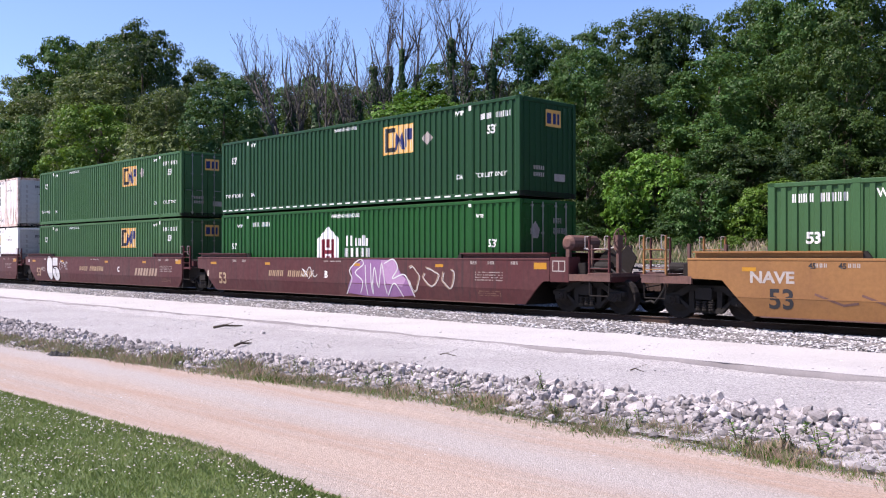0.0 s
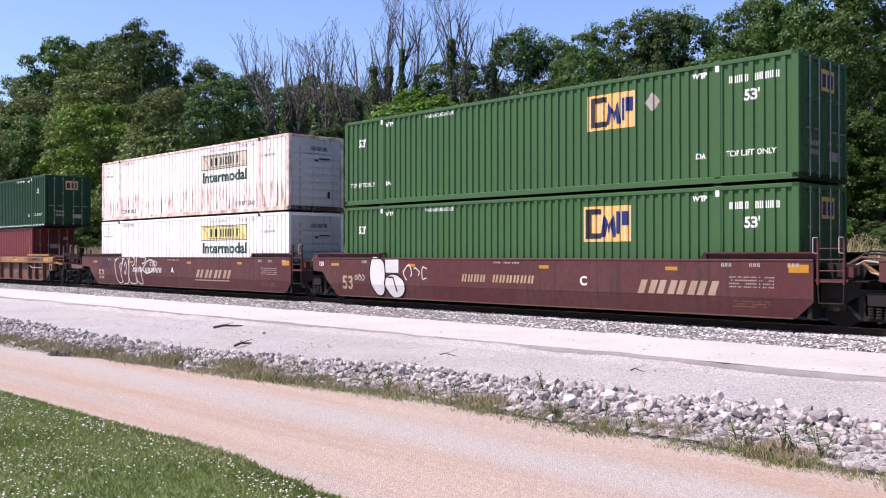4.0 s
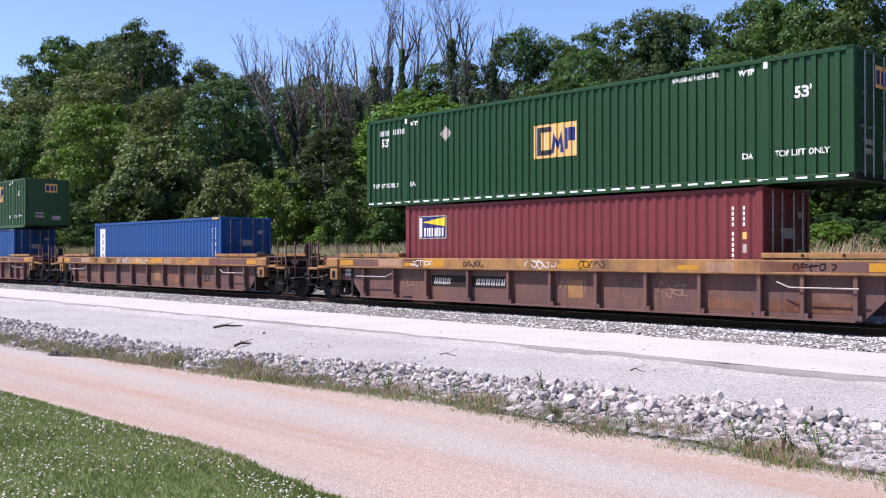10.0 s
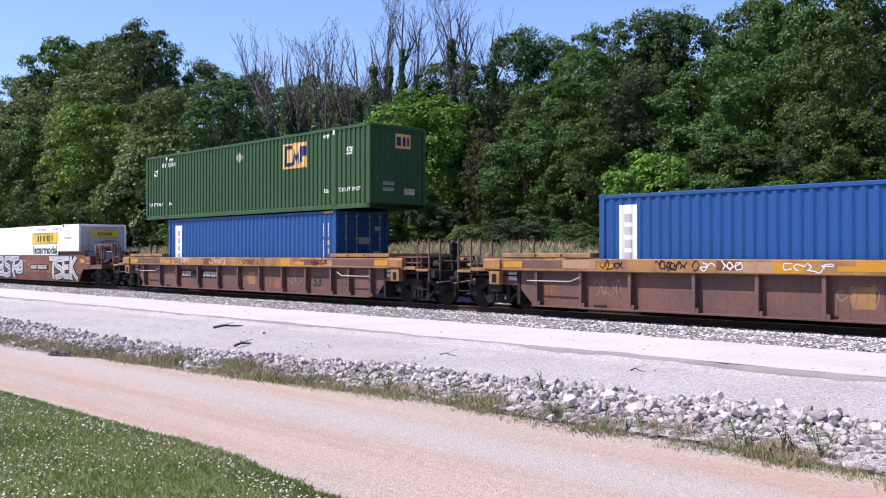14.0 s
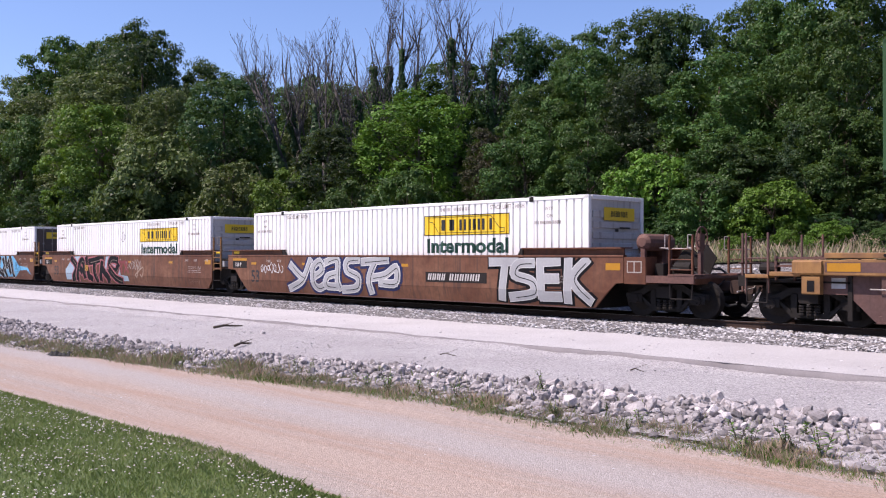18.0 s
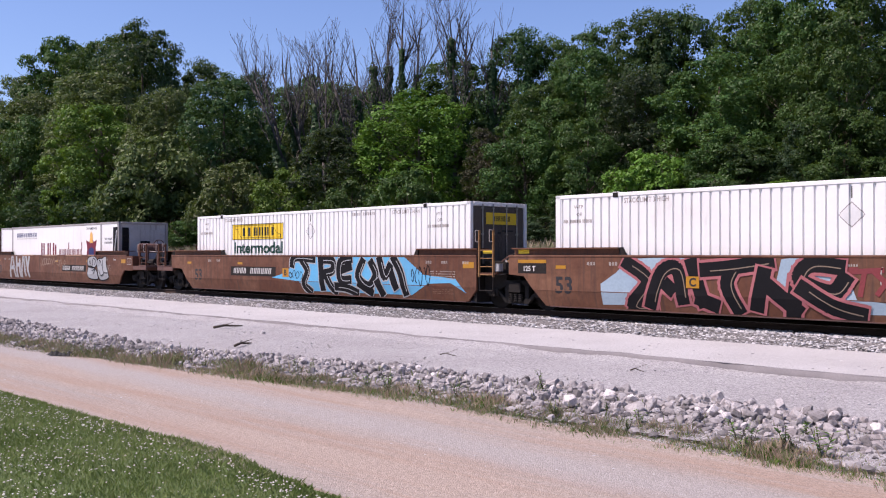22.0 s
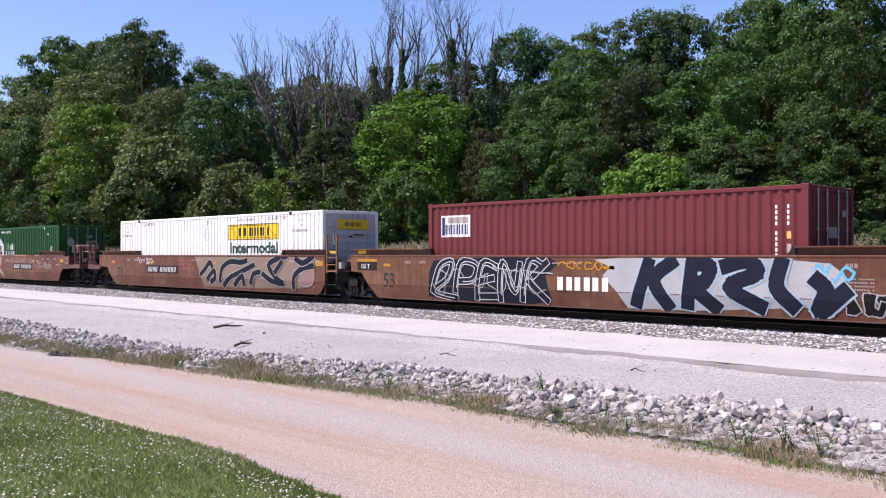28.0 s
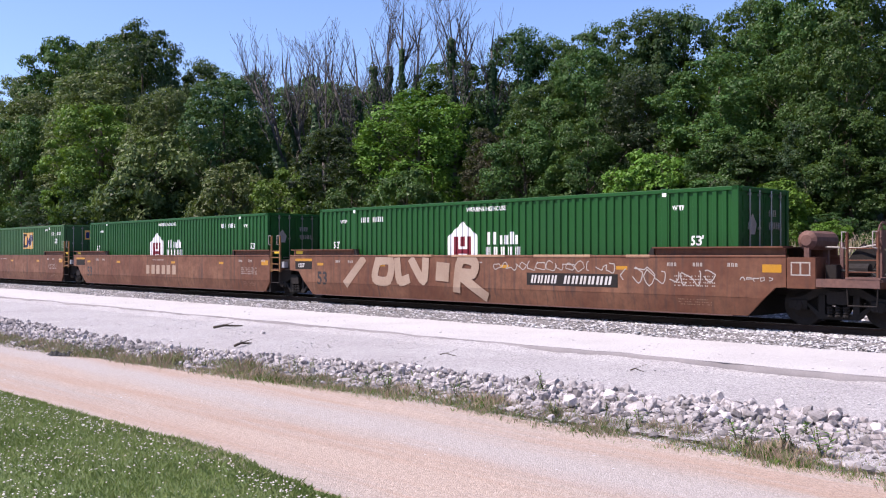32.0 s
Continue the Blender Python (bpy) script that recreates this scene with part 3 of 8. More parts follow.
def container_shell(kind, name, label, body, frame_mat, end, group, end_mat=None, dashes=False):
    L, W = KINDS[kind][:2]
    l, w, H = L / 2, W / 2, HIGH
    root = thing(name, label, "shipping container", group)
    r = section(kind)

    def wall():
        v, f = [], []
        for x, d in r.pts:
            v += [(x, face_y(kind) + d, 0.17), (x, face_y(kind) + d, H - 0.11)]
        for i in range(len(r.pts) - 1):
            f.append((2 * i, 2 * i + 2, 2 * i + 3, 2 * i + 1))
        return mesh_object("side_wall", v, f, body)

    wm = cached((kind, "wall", body.name), wall)
    part("side_wall", wm, body, root)
    far = part("side_wall", wm, body, root)
    far.matrix_basis = pose(0, 0, 0, 0, 0, 180)
    fm = frame_mat.name
    rail_t = cached((kind, "rt", fm), lambda: Build().box(-l + 0.02, l - 0.02, -w, -w + 0.07, H - 0.12, H - 0.02, 0.012).mesh("top_rail", frame_mat))
    rail_b = cached((kind, "rb", fm), lambda: Build().box(-l + 0.02, l - 0.02, -w, -w + 0.07, 0.02, 0.17, 0.012)
                    .box(-l + 0.02, l - 0.02, -w - 0.012, -w, 0.02, 0.05).mesh("bottom_rail", frame_mat))
    post = cached((kind, "post", fm), lambda: Build().box(-0.09, 0.09, -0.012, 0.12, 0.02, H - 0.02, 0.015).mesh("corner_post", frame_mat))
    cast = cached((kind, "cast", fm), lambda: Build().box(-0.09, 0.09, -0.02, 0.14, 0, 0.118, 0.012).box(-0.03, 0.03, -0.022, -0.018, 0.03, 0.09).mesh("corner_casting", frame_mat))
    for s in (0, 180):
        for me in (rail_t, rail_b):
            o = part(me.name.split(".")[0], me, frame_mat, root)
            o.matrix_basis = pose(0, 0, 0, 0, 0, s)
        turn = pose(0, 0, 0, 0, 0, s)
        xs = [-l + 0.09, l - 0.09]
        if kind != "iso40":
            xs += [-6.1, 6.1]
        for x in xs:
            o = part("corner_post" if abs(x) > 6.2 or kind == "iso40" else "lifting_post", post, frame_mat, root)
            o.matrix_basis = turn @ Matrix.Translation((x, -w + 0.012, 0))
        for x in ([-l + 0.09, l - 0.09] if kind == "iso40" else [-6.1, 6.1]):
            for z in (0.0, H - 0.118):
                o = part("corner_casting", cast, frame_mat, root)
                o.matrix_basis = turn @ Matrix.Translation((x, -w + 0.015, z))
    part("roof", cached((kind, "roof", fm), lambda: Build().box(-l + 0.03, l - 0.03, -w + 0.03, w - 0.03, H - 0.07, H - 0.03).mesh("roof", body)), body, root)
    part("floor", cached((kind, "floor"), lambda: Build().box(-l + 0.03, l - 0.03, -w + 0.05, w - 0.05, 0.12, 0.18).box(-l, -l + 0.1, -w, w, 0.02, 0.16).box(l - 0.1, l, -w, w, 0.02, 0.16)
         .mesh("floor", M["grime"])), M["grime"], root)
    em = end_mat or body

    def far_end():
        return Build().box(-l + 0.02, -l + 0.06, -w + 0.1, w - 0.1, 0.15, H - 0.1).mesh("end_wall", em)

    part("end_wall", cached((kind, "fe", em.name), far_end), em, root)
    part("end_header", cached((kind, "eh", fm), lambda: Build().box(l - 0.12, l, -w + 0.16, w - 0.16, H - 0.14, H - 0.02, 0.01).mesh("end_header", frame_mat)), frame_mat, root)
    part("end_sill", cached((kind, "es", fm), lambda: Build().box(l - 0.12, l, -w + 0.16, w - 0.16, 0.02, 0.16, 0.01).mesh("end_sill", frame_mat)), frame_mat, root)
    if end == "doors":
        for s in (-1, 1):
            def leaf(s=s):
                a, b = sorted((s * 0.015, s * (w - 0.17)))
                bd = Build().box(l - 0.07, l - 0.03, a, b, 0.17, H - 0.15)
                for k in range(5):
                    z = 0.3 + k * 0.5
                    bd.box(l - 0.03, l - 0.012, a + 0.08, b - 0.08, z, z + 0.36)
                return bd.mesh("door", em)
            d = part("door", cached((kind, "door", s, em.name), leaf), em, root)
            for q in (0.3, 0.78):
                y = s * q
                rod = Build().rod((l + 0.02, y, 0.1), (l + 0.02, y, H - 0.08), 0.02)
                for z in (0.2, 0.9, 1.9, 2.7):
                    rod.box(l - 0.012, l + 0.03, y - 0.05, y + 0.05, z - 0.03, z + 0.03)
                rod.box(l + 0.02, l + 0.05, y - 0.02, y + 0.3 * s, 1.15, 1.19) if s > 0 else rod.box(l + 0.02, l + 0.05, y - 0.3, y + 0.02, 1.15, 1.19)
                part("locking_bar", cached((kind, "lock", s, q), lambda rod=rod: rod.mesh("locking_bar", M["steel"])), M["steel"], d)
    else:
        def ribbed():
            return Build().box(l - 0.07, l - 0.04, -w + 0.16, w - 0.16, 0.15, H - 0.13).mesh("front_wall", em)
        fw = part("front_wall", cached((kind, "fw", end, em.name), ribbed), em, root)
        if end == "bands":
            band = cached((kind, "band", em.name), lambda: Build().box(l - 0.04, l - 0.012, -w + 0.2, w - 0.2, 0.25, 0.43, 0.01).mesh("rib", em))
            for k in range(8):
                part("rib", band, em, fw).location.z = 0.29 * k
        else:
            band = cached((kind, "upright", em.name), lambda: Build().box(l - 0.04, l - 0.015, -w + 0.2, -w + 0.34, 0.17, H - 0.15, 0.01).mesh("rib", em))
            for k in range(9):
                part("rib", band, em, fw).location.y = k * (2 * w - 0.54) / 8
    if dashes:
        n = 36
        tape = Build().plate(rect(-0.13, 0.13, 0.085, 0.13), -w - 0.004).mesh("tape_dash", M["ink_white"])
        for i in range(n):
            part("tape_dash", tape, M["ink_white"], root).location.x = -l + 0.25 + i * (L - 0.5) / (n - 1)
    return root


def end_sign(root, kind, polys, material, name, label=""):
    """Flat marks on the leading end, given across y and up z."""
    x = KINDS[kind][0] / 2 + 0.004
    b = Build()
    for p in polys:
        n = len(p)
        b.add([(x, y, z) for y, z in p], [tuple(range(n))])
    ob = part(name, b, material, root, label)
    if len(polys) > 1:
        ob["kind"] = "stuff"
    return ob


def stacking_marks(root, kind, ink, mirrored=False, dim=False):
    """The small standard markings beside the lifting posts."""
    w = writing
    w(root, kind, "WTP", 5.42, 2.55, 0.135, ink, 0.006)
    w(root, kind, "DA", 5.52, 0.62, 0.135, ink, 0.006)
    w(root, kind, "WTP", -5.95, 2.55, 0.135, ink, 0.006)
    w(root, kind, "DA", -5.95, 0.62, 0.135, ink, 0.006)
    w(root, kind, "TOP LIFT ONLY", 6.3, 0.62, 0.14, ink, 0.003, squeeze=0.92)
    w(root, kind, "TOP LIFT ONLY", -7.75, 0.62, 0.14, ink, 0.003, squeeze=0.92)
    for x in (-6.1, 6.1):
        b = Build().plate(rect(x - 0.05, x + 0.05, HIGH - 0.26, HIGH - 0.11), -KINDS[kind][1] / 2 - 0.004)
        part("lifting_mark", b, ink, root)


def green_container(at, body, logo_x, logo_top, number_x, dashes=False, hazard=None, cube=-0.59, end="doors", label="", name="shipping_container"):
    """A green 53-foot container with an orange square emblem."""
    k = "wave53"
    root = container_shell(k, name, label, body, body, end, "stacked containers", dashes=dashes)
    ink = M["ink_white"]
    stacking_marks(root, k, ink)
    writing(root, k, "53'", 6.75, 1.9, 0.25, ink, 0.012)
    writing(root, k, "53'", -7.35, 1.98, 0.25, ink, 0.012)
    if cube is not None:
        writing(root, k, "WARNING HIGH CUBE", cube, 2.62, 0.11, ink, 0.003, squeeze=0.8)
    shape(root, k, bar_row(10, 1.25, 0.17, skip=(4,)), number_x, 2.33, ink, "marking")
    x, z = logo_x, logo_top - 0.93
    shape(root, k, [rect(0, 1.5, 0, 0.93)], x, z, M["ink_orange"], "emblem", "orange square emblem with navy shapes")
    # pale bars painted for the light that catches on the ribs
    shape(root, k, [rect(0.06 + 0.14 * i, 0.09 + 0.14 * i, 0.03, 0.9) for i in range(11)], x, z, M["ink_faded"], "emblem_stripe", proud=0.008)
    shape(root, k, [rect(0.1, 0.26, 0.08, 0.86), rect(0.26, 0.6, 0.72, 0.86), rect(0.26, 0.6, 0.08, 0.22)], x, z, M["ink_dark"], "emblem_figure", proud=0.012)
    shape(root, k, [[(0.58, 0.12), (0.7, 0.12), (0.78, 0.42), (0.84, 0.2), (0.9, 0.42), (0.95, 0.12), (1.06, 0.12), (0.98, 0.7), (0.84, 0.45), (0.68, 0.7)], rect(1.08, 1.18, 0.2, 0.78), rect(1.22, 1.44, 0.42, 0.78)], x, z, M["ink_navy"], "emblem_figure", proud=0.012)
    if hazard:
        hx, hz = hazard
        shape(root, k, [[(0, -0.24), (0.24, 0), (0, 0.24), (-0.24, 0)]], hx, hz, M["ink_dim"], "placard", "tilted square grey placard holder")
    end_sign(root, k, [rect(-0.15, 0.55, 2.1, 2.6)], M["ink_orange"], "end_emblem", "small orange square emblem")
    end_sign(root, k, [rect(-0.1, 0.1, 2.18, 2.5), rect(0.18, 0.32, 2.18, 2.5), rect(0.38, 0.48, 2.18, 2.5)], M["ink_navy"], "end_emblem_figure").location.x += 0.004
    end_sign(root, k, [rect(0.25, 0.75, 0.5, 0.72)], M["ink_dim"], "end_plate")
    end_sign(root, k, bar_row(6, 0.5, 0.12) + [[(y, z + 0.2) for y, z in p] for p in bar_row(6, 0.5, 0.12)], M["ink_dim"], "end_marking").location = (0, -0.7, 0.6)
    root.matrix_basis = at
    return root


def house_container(at, label, number_x=-5.75):
    """A bright green 53-foot container with a white house-shaped emblem."""
    k = "wave53"
    g = M["green_bright"]
    root = container_shell(k, "shipping_container", label, g, g, "doors", "stacked containers")
    ink = M["ink_white"]
    writing(root, k, "WTP", 6.3, 2.36, 0.115, ink, 0.005)
    writing(root, k, "WTP", -6.9, 2.36, 0.115, ink, 0.005)
    writing(root, k, "53'", 6.8, 1.5, 0.23, ink, 0.008)
    writing(root, k, "53'", -7.3, 1.5, 0.23, ink, 0.008)
    writing(root, k, "WARNING HIGH CUBE", -0.75, 2.56, 0.13, ink, 0.004, squeeze=0.85)
    shape(root, k, bar_row(8, 1.15, 0.17, skip=(3,)), number_x, 2.36, ink, "marking")
    shape(root, k, [[(0, 0), (1.26, 0), (1.26, 1.0), (0.63, 1.45), (0, 1.0)]], -1.55, 0.82, ink, "emblem", "white house-shaped emblem with red bars")
    shape(root, k, [rect(0.27, 0.42, 0.1, 1.0), rect(0.84, 0.99, 0.1, 1.0), rect(0.42, 0.84, 0.48, 0.62), rect(0.55, 0.7, 0.1, 0.4), rect(0.55, 0.7, 0.7, 1.0)], -1.55, 0.82, M["ink_red"], "emblem_bar", proud=0.008)
    shape(root, k, [rect(0.0, 0.14, 0, 0.36), rect(0.24, 0.38, 0, 0.36), rect(0.5, 0.62, 0, 0.26), rect(0.7, 0.82, 0, 0.26), rect(0.92, 1.04, 0, 0.36), rect(1.1, 1.22, 0, 0.26)], 0.08, 1.57, ink, "emblem_bar")
    shape(root, k, bar_row(5, 1.4, 0.3, 0.35), 0.05, 1.2, ink, "emblem_bar")
    end_sign(root, k, [[(-0.75, 1.75), (-0.5, 1.75), (-0.42, 2.0), (-0.62, 2.25), (-0.85, 2.0)]], M["ink_dim"], "end_emblem", "small pale end emblem")
    end_sign(root, k, bar_row(4, 0.4, 0.16) + [[(y, z - 0.3) for y, z in p] for p in bar_row(5, 0.6, 0.16)], M["ink_dim"], "end_marking").location = (0, 0.2, 2.2)
    for x in (-6.1, 6.1):
        part("lifting_mark", Build().plate(rect(x - 0.06, x + 0.06, HIGH - 0.2, HIGH - 0.1), -1.299), ink, root)
    root.matrix_basis = at
    return root


def white_container(at, label, logo_x=1.65, rusty=False, faded=False, hazard=None, pale=False, door_end=False):
    """A white 53-foot container with a lettered panel."""
    k = "smooth53"
    body = M["white_rusty"] if rusty else M["white"]
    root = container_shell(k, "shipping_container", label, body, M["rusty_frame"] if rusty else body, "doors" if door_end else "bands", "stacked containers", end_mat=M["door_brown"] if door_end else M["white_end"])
    dim, dark = M["ink_dim"], M["ink_dark"]
    film = M["ink_faded"] if faded else M["ink_pale"] if pale else M["ink_yellow"]
    x, z = logo_x, 1.86
    shape(root, k, [rect(0, 3.58, 0, 0.62)], x, z, film, "name_panel", "pale worn name panel" if faded else "yellow name panel")
    shape(root, k, hollow(0, 3.58, 0, 0.62, 0.025), x, z, dark, "panel_border", proud=0.008)
    rule = Build()
    for poly in ([(0.2, 0.52), (0.25, 0.42), (0.38, 0.42), (0.65, 0.08), (3.05, 0.08)], [(0.2, 0.52), (0.25, 0.56), (2.85, 0.56), (3.2, 0.2), (3.38, 0.2), (3.38, 0.08), (3.2, 0.08)]):
        rule.stroke(poly, 0.018, 0.0)
    part("panel_rule", conform(rule.mesh("panel_rule", dark), k, x, z, 0.008), dark, root)
    shape(root, k, [rect(0.78, 0.93, 0.15, 0.48), rect(1.13, 1.33, 0.15, 0.48)] + [rect(a, a + 0.1, 0.15, 0.48) for a in (1.56, 1.74, 1.94, 2.12, 2.32, 2.5, 2.8)], x, z, dark, "name_bar", proud=0.012)
    writing(root, k, "Intermodal", x + 0.1, 1.345, 0.43, M["ink_green"], 0.02, "large dark green lettering", width=3.44)
    for xx in (6.55, -7.45):
        writing(root, k, "WTP", xx, 2.5, 0.1, dim, 0.001)
        writing(root, k, "OR", xx + 0.08, 2.3, 0.1, dim, 0.001)
        shape(root, k, bar_row(24, 0.95, 0.09, skip=(4, 15)), xx - 0.35, 2.12, dim, "marking")
    writing(root, k, "STACK LIMIT 3 HIGH", 4.5, 2.6, 0.13, dim, 0.002, squeeze=0.8)
    writing(root, k, "STACK LIMIT 3 HIGH", -5.85, 2.6, 0.13, dim, 0.002, squeeze=0.8)
    if rusty:
        writing(root, k, "TOP LIFT ONLY", 4.4, 0.3, 0.17, dark, 0.003, squeeze=0.85)
        writing(root, k, "TOP LIFT ONLY", -5.8, 0.3, 0.17, dark, 0.003, squeeze=0.85)
    shape(root, k, bar_row(11, 1.3, 0.1, skip=(4,)), 2.4, 2.6, dim, "marking")
    if hazard is not None:
        shape(root, k, [[(0, -0.29), (0.29, 0), (0, 0.29), (-0.29, 0)]], hazard, 2.12, M["rail_grey"], "placard_frame", proud=0.002)
        shape(root, k, [[(0, -0.26), (0.26, 0), (0, 0.26), (-0.26, 0)]], hazard, 2.12, M["ink_white"], "placard", "tilted square white placard holder")
        shape(root, k, [rect(-0.02, 0.02, 0.35, 0.6)], hazard, 2.12, dark, "placard_slot")
    for xx in (-6.1, 6.1):
        part("lifting_lug", Build().box(xx - 0.07, xx + 0.07, -1.315, -1.28, HIGH - 0.14, HIGH - 0.01, 0.01), M["grime"], root)
    panel = rect(-0.62, 0.82, 2.2, 2.56)
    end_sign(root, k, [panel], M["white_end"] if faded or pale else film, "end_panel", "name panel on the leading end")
    end_sign(root, k, bar_row(7, 0.8, 0.16, 0.3), dark, "end_name_bar").location = (0.004, -0.3, 2.3)
    end_sign(root, k, [rect(0.1, 0.62, 1.98, 2.03), rect(-0.1, 0.05, 1.9, 1.97), rect(0.5, 0.62, 0.5, 0.75)], dark, "end_plate")
    root.matrix_basis = at
    return root


def sea_container(at, body, label, design):
    """A 40-foot ribbed sea container."""
    k = "iso40"
    root = container_shell(k, "shipping_container", label, body, body, "doors", "stacked containers")
    ink = M["ink_white"]
    col = lambda n, h: [rect(0, 0.06, -i * h, -i * h + h * 0.68) for i in range(n)]
    shape(root, k, col(4, 0.125) + [[(x, z - 0.6) for x, z in p] for p in col(7, 0.125)], 5.3, 2.36, ink, "marking", "column of white marks")
    shape(root, k, col(4, 0.125), 5.58, 2.36, ink, "marking")
    shape(root, k, [rect(0, 0.12, 0, 0.16)], 5.57, 1.68, M["ink_orange"], "marking", "small orange label")
    shape(root, k, [rect(0, 0.12, 0, 0.2)], 5.57, 1.36, M["ink_dim"], "marking")
    if design == "ray":
        shape(root, k, [rect(0, 1.26, 0, 0.72)], -5.5, 1.82, M["ink_navy"], "emblem", "navy emblem with a yellow ray and white bars")
        shape(root, k, hollow(0, 1.26, 0, 0.72, 0.03), -5.5, 1.82, M["ink_dim"], "emblem_border", proud=0.008)
        shape(root, k, [[(0.16, 0.52), (1.2, 0.38), (1.2, 0.67)]], -5.5, 1.82, M["ink_yellow"], "emblem_ray", proud=0.008)
        shape(root, k, [rect(0.06, 0.16, 0.05, 0.66)] + [[(x + 0.24, z + 0.07) for x, z in p] for p in bar_row(6, 0.96, 0.27, 0.3)], -5.5, 1.82, ink, "emblem_bar", proud=0.012)
    elif design == "sign":
        shape(root, k, [rect(0, 1.28, 0, 0.66)], -5.55, 1.86, M["ink_white"], "emblem", "white emblem panel with navy bars")
        shape(root, k, [[(x + 0.2, z + 0.08) for x, z in p] for p in bar_row(6, 1.0, 0.3, 0.3)] + [rect(0.06, 0.18, 0.05, 0.6)], -5.55, 1.86, M["ink_navy"], "emblem_bar", proud=0.008)
        shape(root, k, [rect(0.3, 1.2, 0.42, 0.6)], -5.55, 1.86, M["ink_dim"], "emblem_bar", proud=0.008)
    else:
        shape(root, k, [rect(0, 0.52, 0, 2.35)], -5.46, 0.25, ink, "emblem", "tall white panel with upright marks")
        shape(root, k, [rect(0.14, 0.38, 0.25 + i * 0.33, 0.47 + i * 0.33) for i in range(6)], -5.46, 0.25, M["spray_silver"], "emblem_bar", proud=0.008)
        b = Build()
        for i in range(6):
            x = 5.4 + i * 0.11
            b.add([(x, -1.224, 2.79), (x + 0.055, -1.224, 2.79), (x + 0.085, -1.224, 2.87), (x + 0.03, -1.224, 2.87)], [(0, 1, 2, 3)])
        part("hazard_stripe", b, M["ink_yellow"], root, "black and yellow height stripes")
    end_sign(root, k, [rect(-0.2, 0.3, 1.7, 1.95)], M["ink_dim"], "end_plate")
    end_sign(root, k, [rect(0.5, 0.9, 1.2, 1.45), rect(0.55, 0.85, 2.2, 2.35)], M["ink_dim"], "end_plate")
    root.matrix_basis = at
    return root


def cooled_container(at, label):
    """A white insulated 53-foot container with a cooling unit on its leading end."""
    k = "plain53"
    w = M["white"]
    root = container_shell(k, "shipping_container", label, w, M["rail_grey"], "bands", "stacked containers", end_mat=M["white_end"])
    red, dark = M["ink_red"], M["ink_dark"]
    shape(root, k, [[(a * 1.0 + 0.0, b) for a, b in p] for p in bar_row(9, 3.1, 0.24, 0.3)], -5.4, 2.28, M["ink_navy"], "name_bar", "row of blue-grey name bars")
    shape(root, k, bar_row(28, 3.1, 0.05, 0.4), -5.4, 2.17, M["ink_dim"], "marking")
    shape(root, k, [rect(0.0, 0.2, 0.0, 0.8), rect(0.32, 0.5, 0.1, 0.8), rect(0.9, 1.1, 0.0, 0.8), rect(1.2, 1.38, 0.1, 0.8), rect(1.65, 1.85, 0.0, 0.8), rect(1.95, 2.15, 0.1, 0.7)], -1.7, 1.12, red, "name_bar", "wine red name bars")
    shape(root, k, bar_row(9, 3.0, 0.45, 0.3), 0.85, 1.12, red, "name_bar")
    shape(root, k, [rect(2.05, 2.15, 0.45, 0.8), rect(3.72, 3.82, 0.4, 0.8)], 0.0, 1.12, red, "name_bar")
    shape(root, k, [[(0.1, 0.0), (1.3, 0.0), (1.2, 0.5), (1.35, 0.9), (0.95, 0.8), (0.7, 1.25), (0.45, 0.8), (0.05, 0.9), (0.2, 0.5)]], 4.25, 1.12, red, "crest", "coat of arms in red, gold and blue")
    shape(root, k, [[(0.4, 0.1), (1.0, 0.1), (1.0, 0.45), (0.7, 0.55), (0.4, 0.45)]], 4.25, 1.12, M["ink_navy"], "crest_shield", proud=0.008)
    shape(root, k, [[(0.5, 0.75), (0.9, 0.75), (0.85, 1.2), (0.7, 1.35), (0.55, 1.2)], rect(0.3, 1.1, 0.02, 0.09)], 4.25, 1.12, M["ink_orange"], "crest_figure", proud=0.012)
    writing(root, k, "STACK LIMIT 3 HIGH", 4.35, 2.55, 0.12, dark, 0.002, squeeze=0.8)
    writing(root, k, "TARE WEIGHT", 6.5, 2.0, 0.12, dark, 0.002, squeeze=0.85)
    shape(root, k, bar_row(8, 0.9, 0.1, 0.3), 6.5, 1.82, dark, "marking")
    l = 8.077
    # black plate in place of the shaded opening beside the unit
    bay = part("unit_bay", Build().box(7.45, 7.97, -1.299, -1.2, 0.4, 2.62), M["spray_black"], root, "black plate painted for the shaded bay beside the cooling unit")
    part("bay_brace", Build().rod((7.48, -1.31, 0.5), (7.92, -1.31, 2.45), 0.03), M["ink_white"], bay)
    part("bay_rail", Build().box(7.44, 7.98, -1.315, -1.295, 2.62, 2.68).box(7.44, 7.5, -1.315, -1.295, 0.4, 2.62), w, bay)
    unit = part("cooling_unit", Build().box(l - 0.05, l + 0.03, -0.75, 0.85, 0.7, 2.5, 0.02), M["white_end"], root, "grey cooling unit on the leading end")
    part("grille", Build().box(l - 0.04, l + 0.01, -1.1, -0.78, 0.7, 2.6), M["spray_black"], unit, "black air grille")
    for k2 in range(6):
        part("grille_slat", Build().box(l + 0.01, l + 0.03, -1.1, -0.78, 0.85 + k2 * 0.27, 0.89 + k2 * 0.27), M["grime"], unit)
    part("unit_badge", Build().box(l + 0.03, l + 0.04, -0.2, 0.3, 1.5, 1.95), M["spray_black"], unit)
    part("badge_mark", Build().box(l + 0.04, l + 0.045, -0.1, 0.2, 1.6, 1.85), M["spray_silver"], unit)
    root.matrix_basis = at
    return root


# ---- well cars ----
SIDE = -1.48
WHEEL_R = 0.457
wheelsets = []


